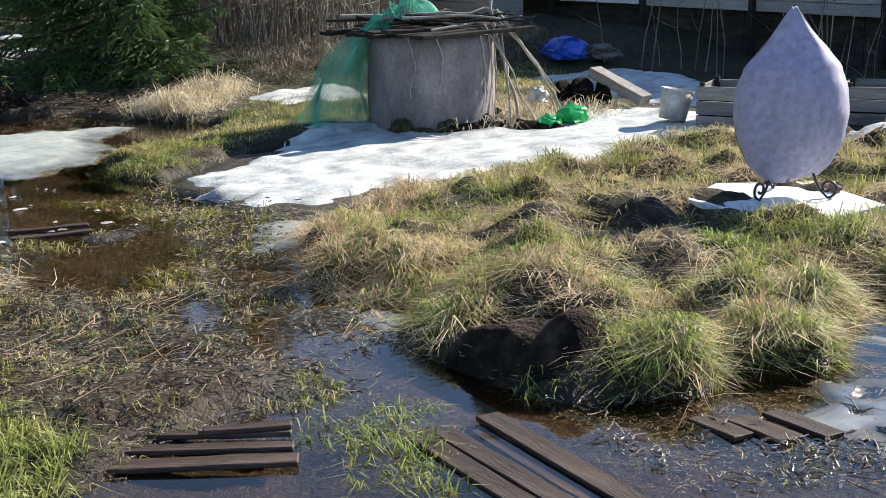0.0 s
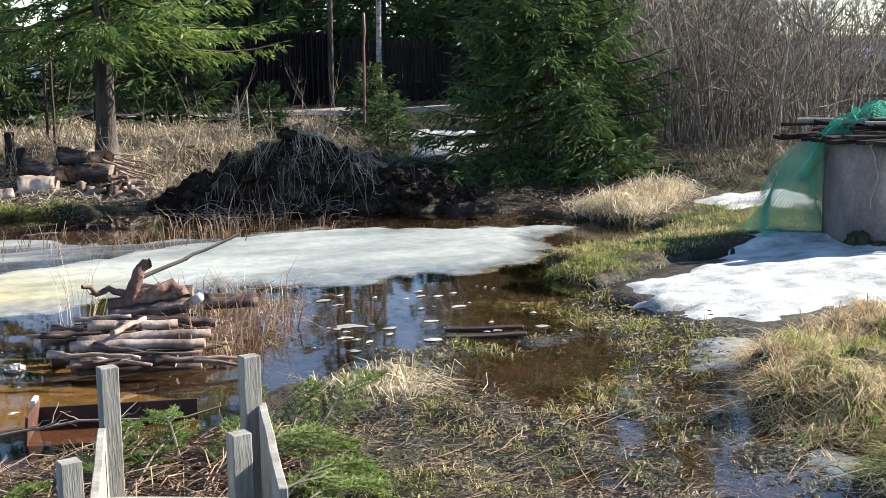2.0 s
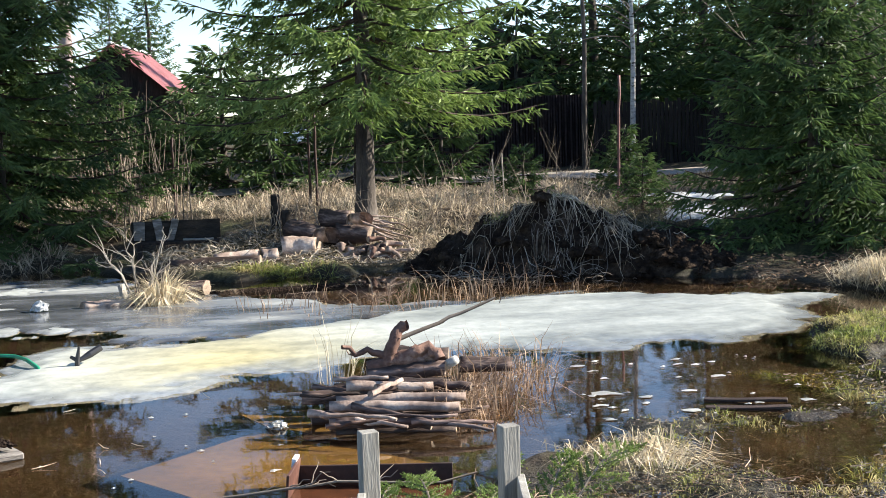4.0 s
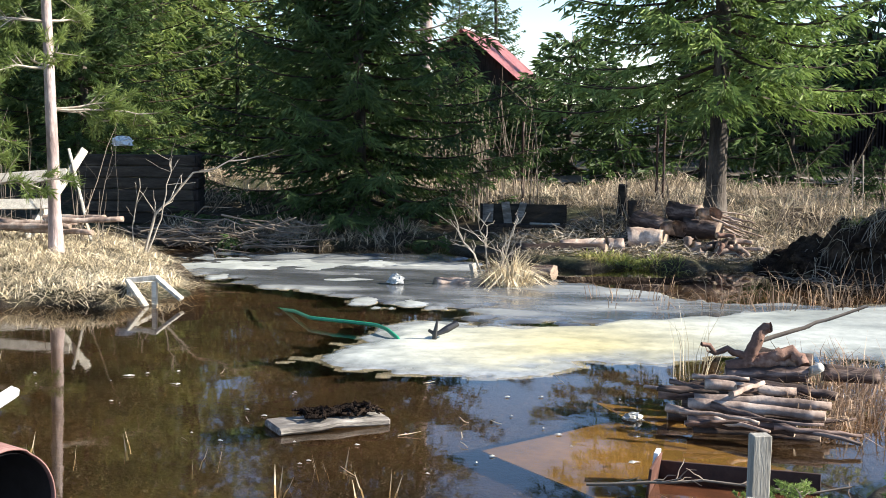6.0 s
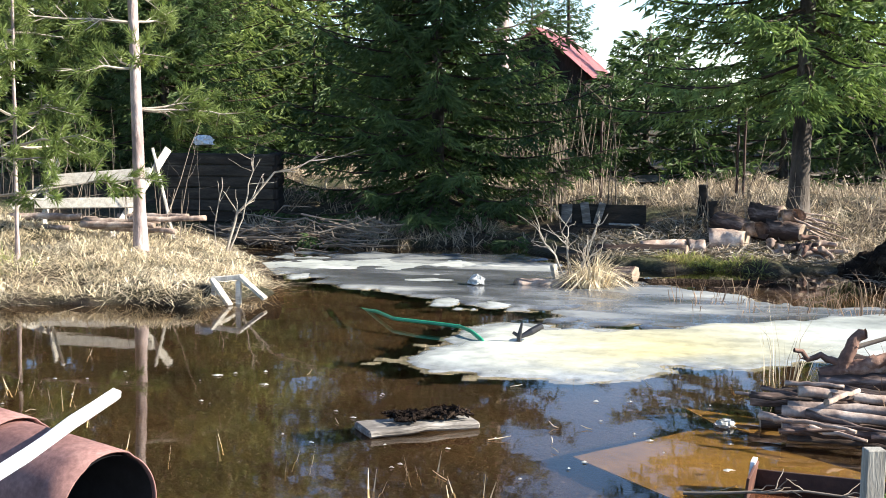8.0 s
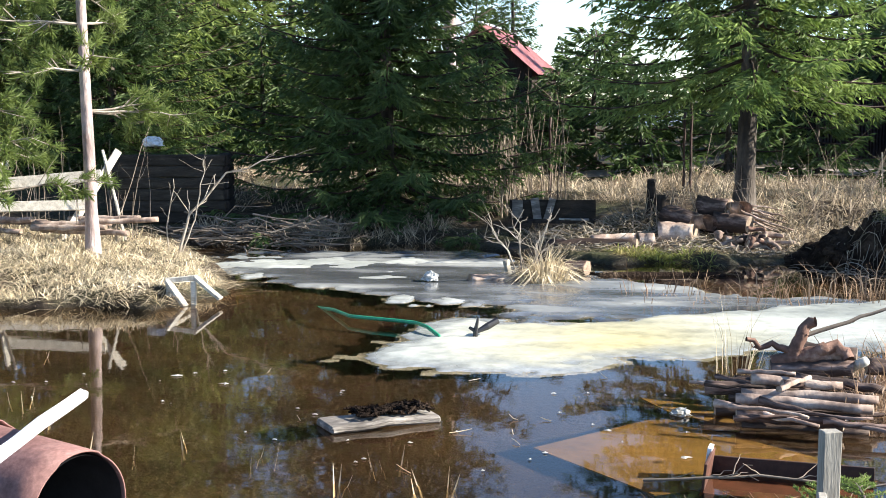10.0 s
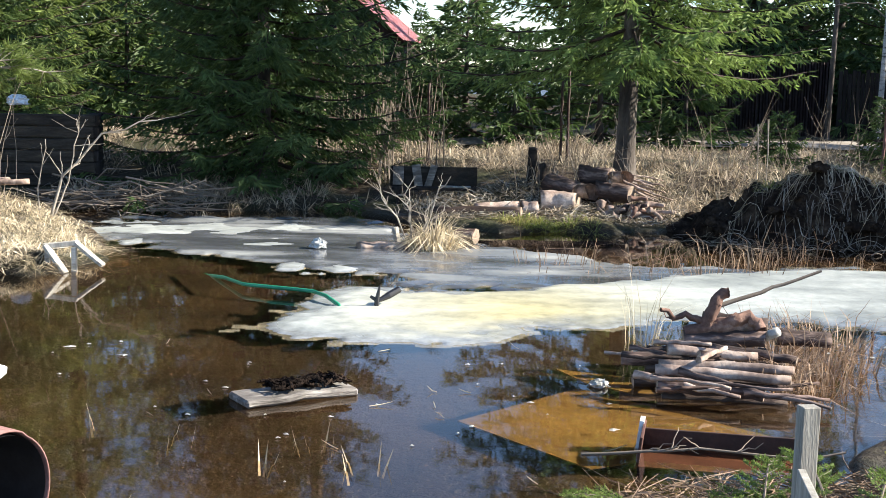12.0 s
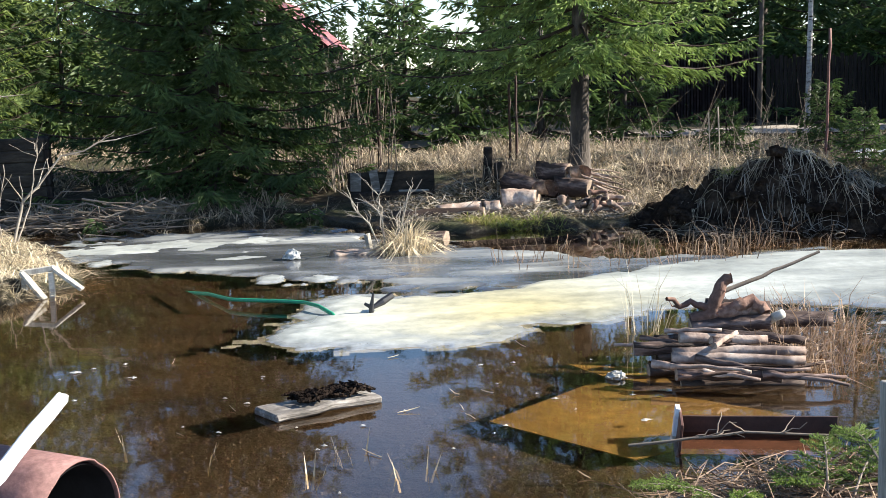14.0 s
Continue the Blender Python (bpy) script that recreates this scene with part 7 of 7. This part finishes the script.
def bough(base, tip, seed, droop=0.15, w=0.010, n=9):
    """A cut spruce bough: a stem with rows of side shoots full of needles."""
    r = np.random.RandomState(seed)
    base, tip = np.array(base, float), np.array(tip, float)
    s = np.linspace(0, 1, 7)
    ax = tip - base
    ln = np.linalg.norm(ax)
    p = base + np.outer(s, ax) + np.outer(s * (1 - s) * 4 * droop * ln, (0, 0, 1))
    side = np.cross(ax / ln, (0, 0, 1))
    out, ss, dd, ll = [tube_np(p, 0.007 - 0.005 * s, 5)], [], [], []
    def needles(a, b, m):
        u = r.uniform(0, 1, m)[:, None]
        d = (b - a) / np.linalg.norm(b - a)
        ss.append(a * (1 - u) + b * u)
        dd.append(d * 0.6 + r.normal(0, 0.5, (m, 3)))
        ll.append(r.uniform(0.014, 0.024, m))
    for k in range(n):
        t = 0.15 + 0.85 * k / n
        c = np.array([np.interp(t, s, p[:, q]) for q in range(3)])
        for sg in (-1, 1):
            l = (0.30 * (1 - t) + 0.07) * ln * r.uniform(0.7, 1.2)
            d = ax / ln * 0.75 + sg * side * 0.75 + np.array((0, 0, r.normal(-0.05, 0.12)))
            e = c + d * l
            out.append(tube_np([c, (c + e) / 2, e], [0.003, 0.0025, 0.0015], 3))
            needles(c, e, int(l * 600) + 12)
    needles(p[2], p[-1], 150)
    nv, nf = needle_twigs(np.concatenate(ss), np.concatenate(dd), np.concatenate(ll), r, 0.0022)
    e = thing("spruce_bough", 0, 0, 0, "cut green spruce bough lying on the shore", "bough", group="cut spruce boughs")
    put("stem", np_mesh("stem", *join_np(out), [M["twig"]]), e)
    put("needles_spray", np_mesh("needles_spray", nv, nf, [M["bough"]]), e)


r = np.random.RandomState(91)
for k in range(5):
    x, y = r.uniform(1.1, 1.5), r.uniform(5.0, 5.4)
    a = r.uniform(0.0, 3.1)
    bough((x, y, r.uniform(0.1, 0.2)), (x + 0.5 * math.cos(a), y + 0.5 * math.sin(a), r.uniform(0.15, 0.28)), 700 + k)
for k in range(7):
    y = r.uniform(4.35, 5.2)
    a = r.uniform(-0.35, 0.6)
    bough((1.62, y, r.uniform(0.15, 0.3)), (1.62 + 0.48 * math.cos(a), y + 0.5 * math.sin(a), r.uniform(0.12, 0.25)), 720 + k)
for k in range(4):
    x, y = r.uniform(0.6, 1.5), r.uniform(5.0, 5.45)
    a = r.uniform(0, 6.28)
    bough((x, y, 0.12), (x + 0.4 * math.cos(a), y + 0.25 * math.sin(a), r.uniform(0.12, 0.2)), 740 + k, 0.08)
for k in range(3):
    bough((1.75 + 0.1 * k, 5.3, 0.1), (1.8 + 0.3 * k, 5.6, 0.34), 760 + k, 0.2)

pa = Vector((-0.86, 0.48, 0.04)).normalized()
pp = thing("rusty_pipe", -1.8, 5.07, 0.245, "large rusty stovepipe lying on the near shore", "pipe")
for nm, off, ln, rad in (("pipe_section", 0.0, 0.95, 0.25), ("pipe_section", 0.6, 1.6, 0.272)):
    bm = bmesh.new()
    bmesh.ops.create_cone(bm, cap_ends=False, segments=48, radius1=rad, radius2=rad, depth=ln)
    bmesh.ops.subdivide_edges(bm, edges=[e for e in bm.edges if abs(e.verts[0].co.z - e.verts[1].co.z) > 0.3], cuts=6)
    for v in bm.verts:
        v.co.xy *= 1 + 0.02 * noise.noise(v.co * 3 + Vector((off * 9, 0, 0))) + (0.035 if v.co.y > 0.1 and abs(v.co.x) < 0.12 else 0)
    bmesh.ops.solidify(bm, geom=bm.faces[:], thickness=0.006)
    bmesh.ops.translate(bm, vec=(0, 0, off + ln / 2), verts=bm.verts)
    ob = part(nm, bm, M["rust"], pp, "", True)
    ob.matrix_basis = pa.to_track_quat("Z", "Y").to_matrix().to_4x4()
# added black inner tube: its colour stands in for shade inside the pipe
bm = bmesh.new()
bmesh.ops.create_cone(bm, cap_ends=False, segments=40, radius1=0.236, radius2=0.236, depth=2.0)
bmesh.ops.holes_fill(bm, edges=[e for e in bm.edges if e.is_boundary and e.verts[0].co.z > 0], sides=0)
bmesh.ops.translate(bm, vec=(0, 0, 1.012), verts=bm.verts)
ob = part("soot_lining", bm, M["black"], pp, "black lining that paints the pipe's inside as shaded", True)
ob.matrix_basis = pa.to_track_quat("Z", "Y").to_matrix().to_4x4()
wp = Vector((-1.9, 5.42, 0.66))
wl = Vector((-2.1, 4.0, 0.47))
log_thing(tuple(wp), tuple(wl), 0.027, 0.027, 780, "white plastic pipe lying across the rusty pipe", "", "white_paint", "white_paint", "white_pipe", "pipe", 0.0)

for k, (a, b, w) in enumerate((((2.33, 4.0, 0.035), (2.9, 3.52, 0.04), 0.05), ((2.24, 3.9, 0.03), (2.84, 3.42, 0.03), 0.07), ((2.15, 3.78, 0.03), (2.78, 3.3, 0.03), 0.10), ((2.64, 3.74, 0.05), (2.92, 3.55, 0.06), 0.06))):
    a, b = (*a[:2], a[2] - 0.016), (*b[:2], b[2] - 0.016)
    plank_thing(a, b, w, 0.02, "wet_wood", "dark wet board of a sunken walkway", 10 + k, "walkway boards")
for k, (a, b, w) in enumerate((((3.26, 3.2, 0.02), (3.08, 2.2, 0.02), 0.1), ((3.36, 3.18, 0.02), (3.2, 2.2, 0.02), 0.1), ((3.6, 3.18, 0.02), (3.38, 2.1, 0.02), 0.11), ((3.5, 3.12, -0.005), (3.28, 2.1, -0.005), 0.08))):
    a, b = (*a[:2], a[2] - 0.016), (*b[:2], b[2] - 0.016)
    plank_thing(a, b, w, 0.02, "wet_wood", "dark wet board of a sunken walkway", 20 + k, "walkway boards")
for k, (a, b, w) in enumerate((((4.3, 2.5, 0.015), (4.25, 2.2, 0.02), 0.12), ((4.45, 2.45, 0.015), (4.4, 2.12, 0.02), 0.1), ((4.2, 2.62, 0.01), (4.15, 2.35, 0.02), 0.1))):
    a, b = (*a[:2], a[2] - 0.016), (*b[:2], b[2] - 0.016)
    plank_thing(a, b, w, 0.025, "wet_wood", "broken wet board end in the puddle", 30 + k, "walkway boards")
for k, (a, b) in enumerate((((3.62, 7.85, 0.0), (4.08, 7.62, 0.015)), ((3.55, 7.65, -0.005), (4.02, 7.45, 0.01)))):
    plank_thing(a, b, 0.07, 0.02, "wet_wood", "black board just breaking the water", 40 + k, "walkway boards")
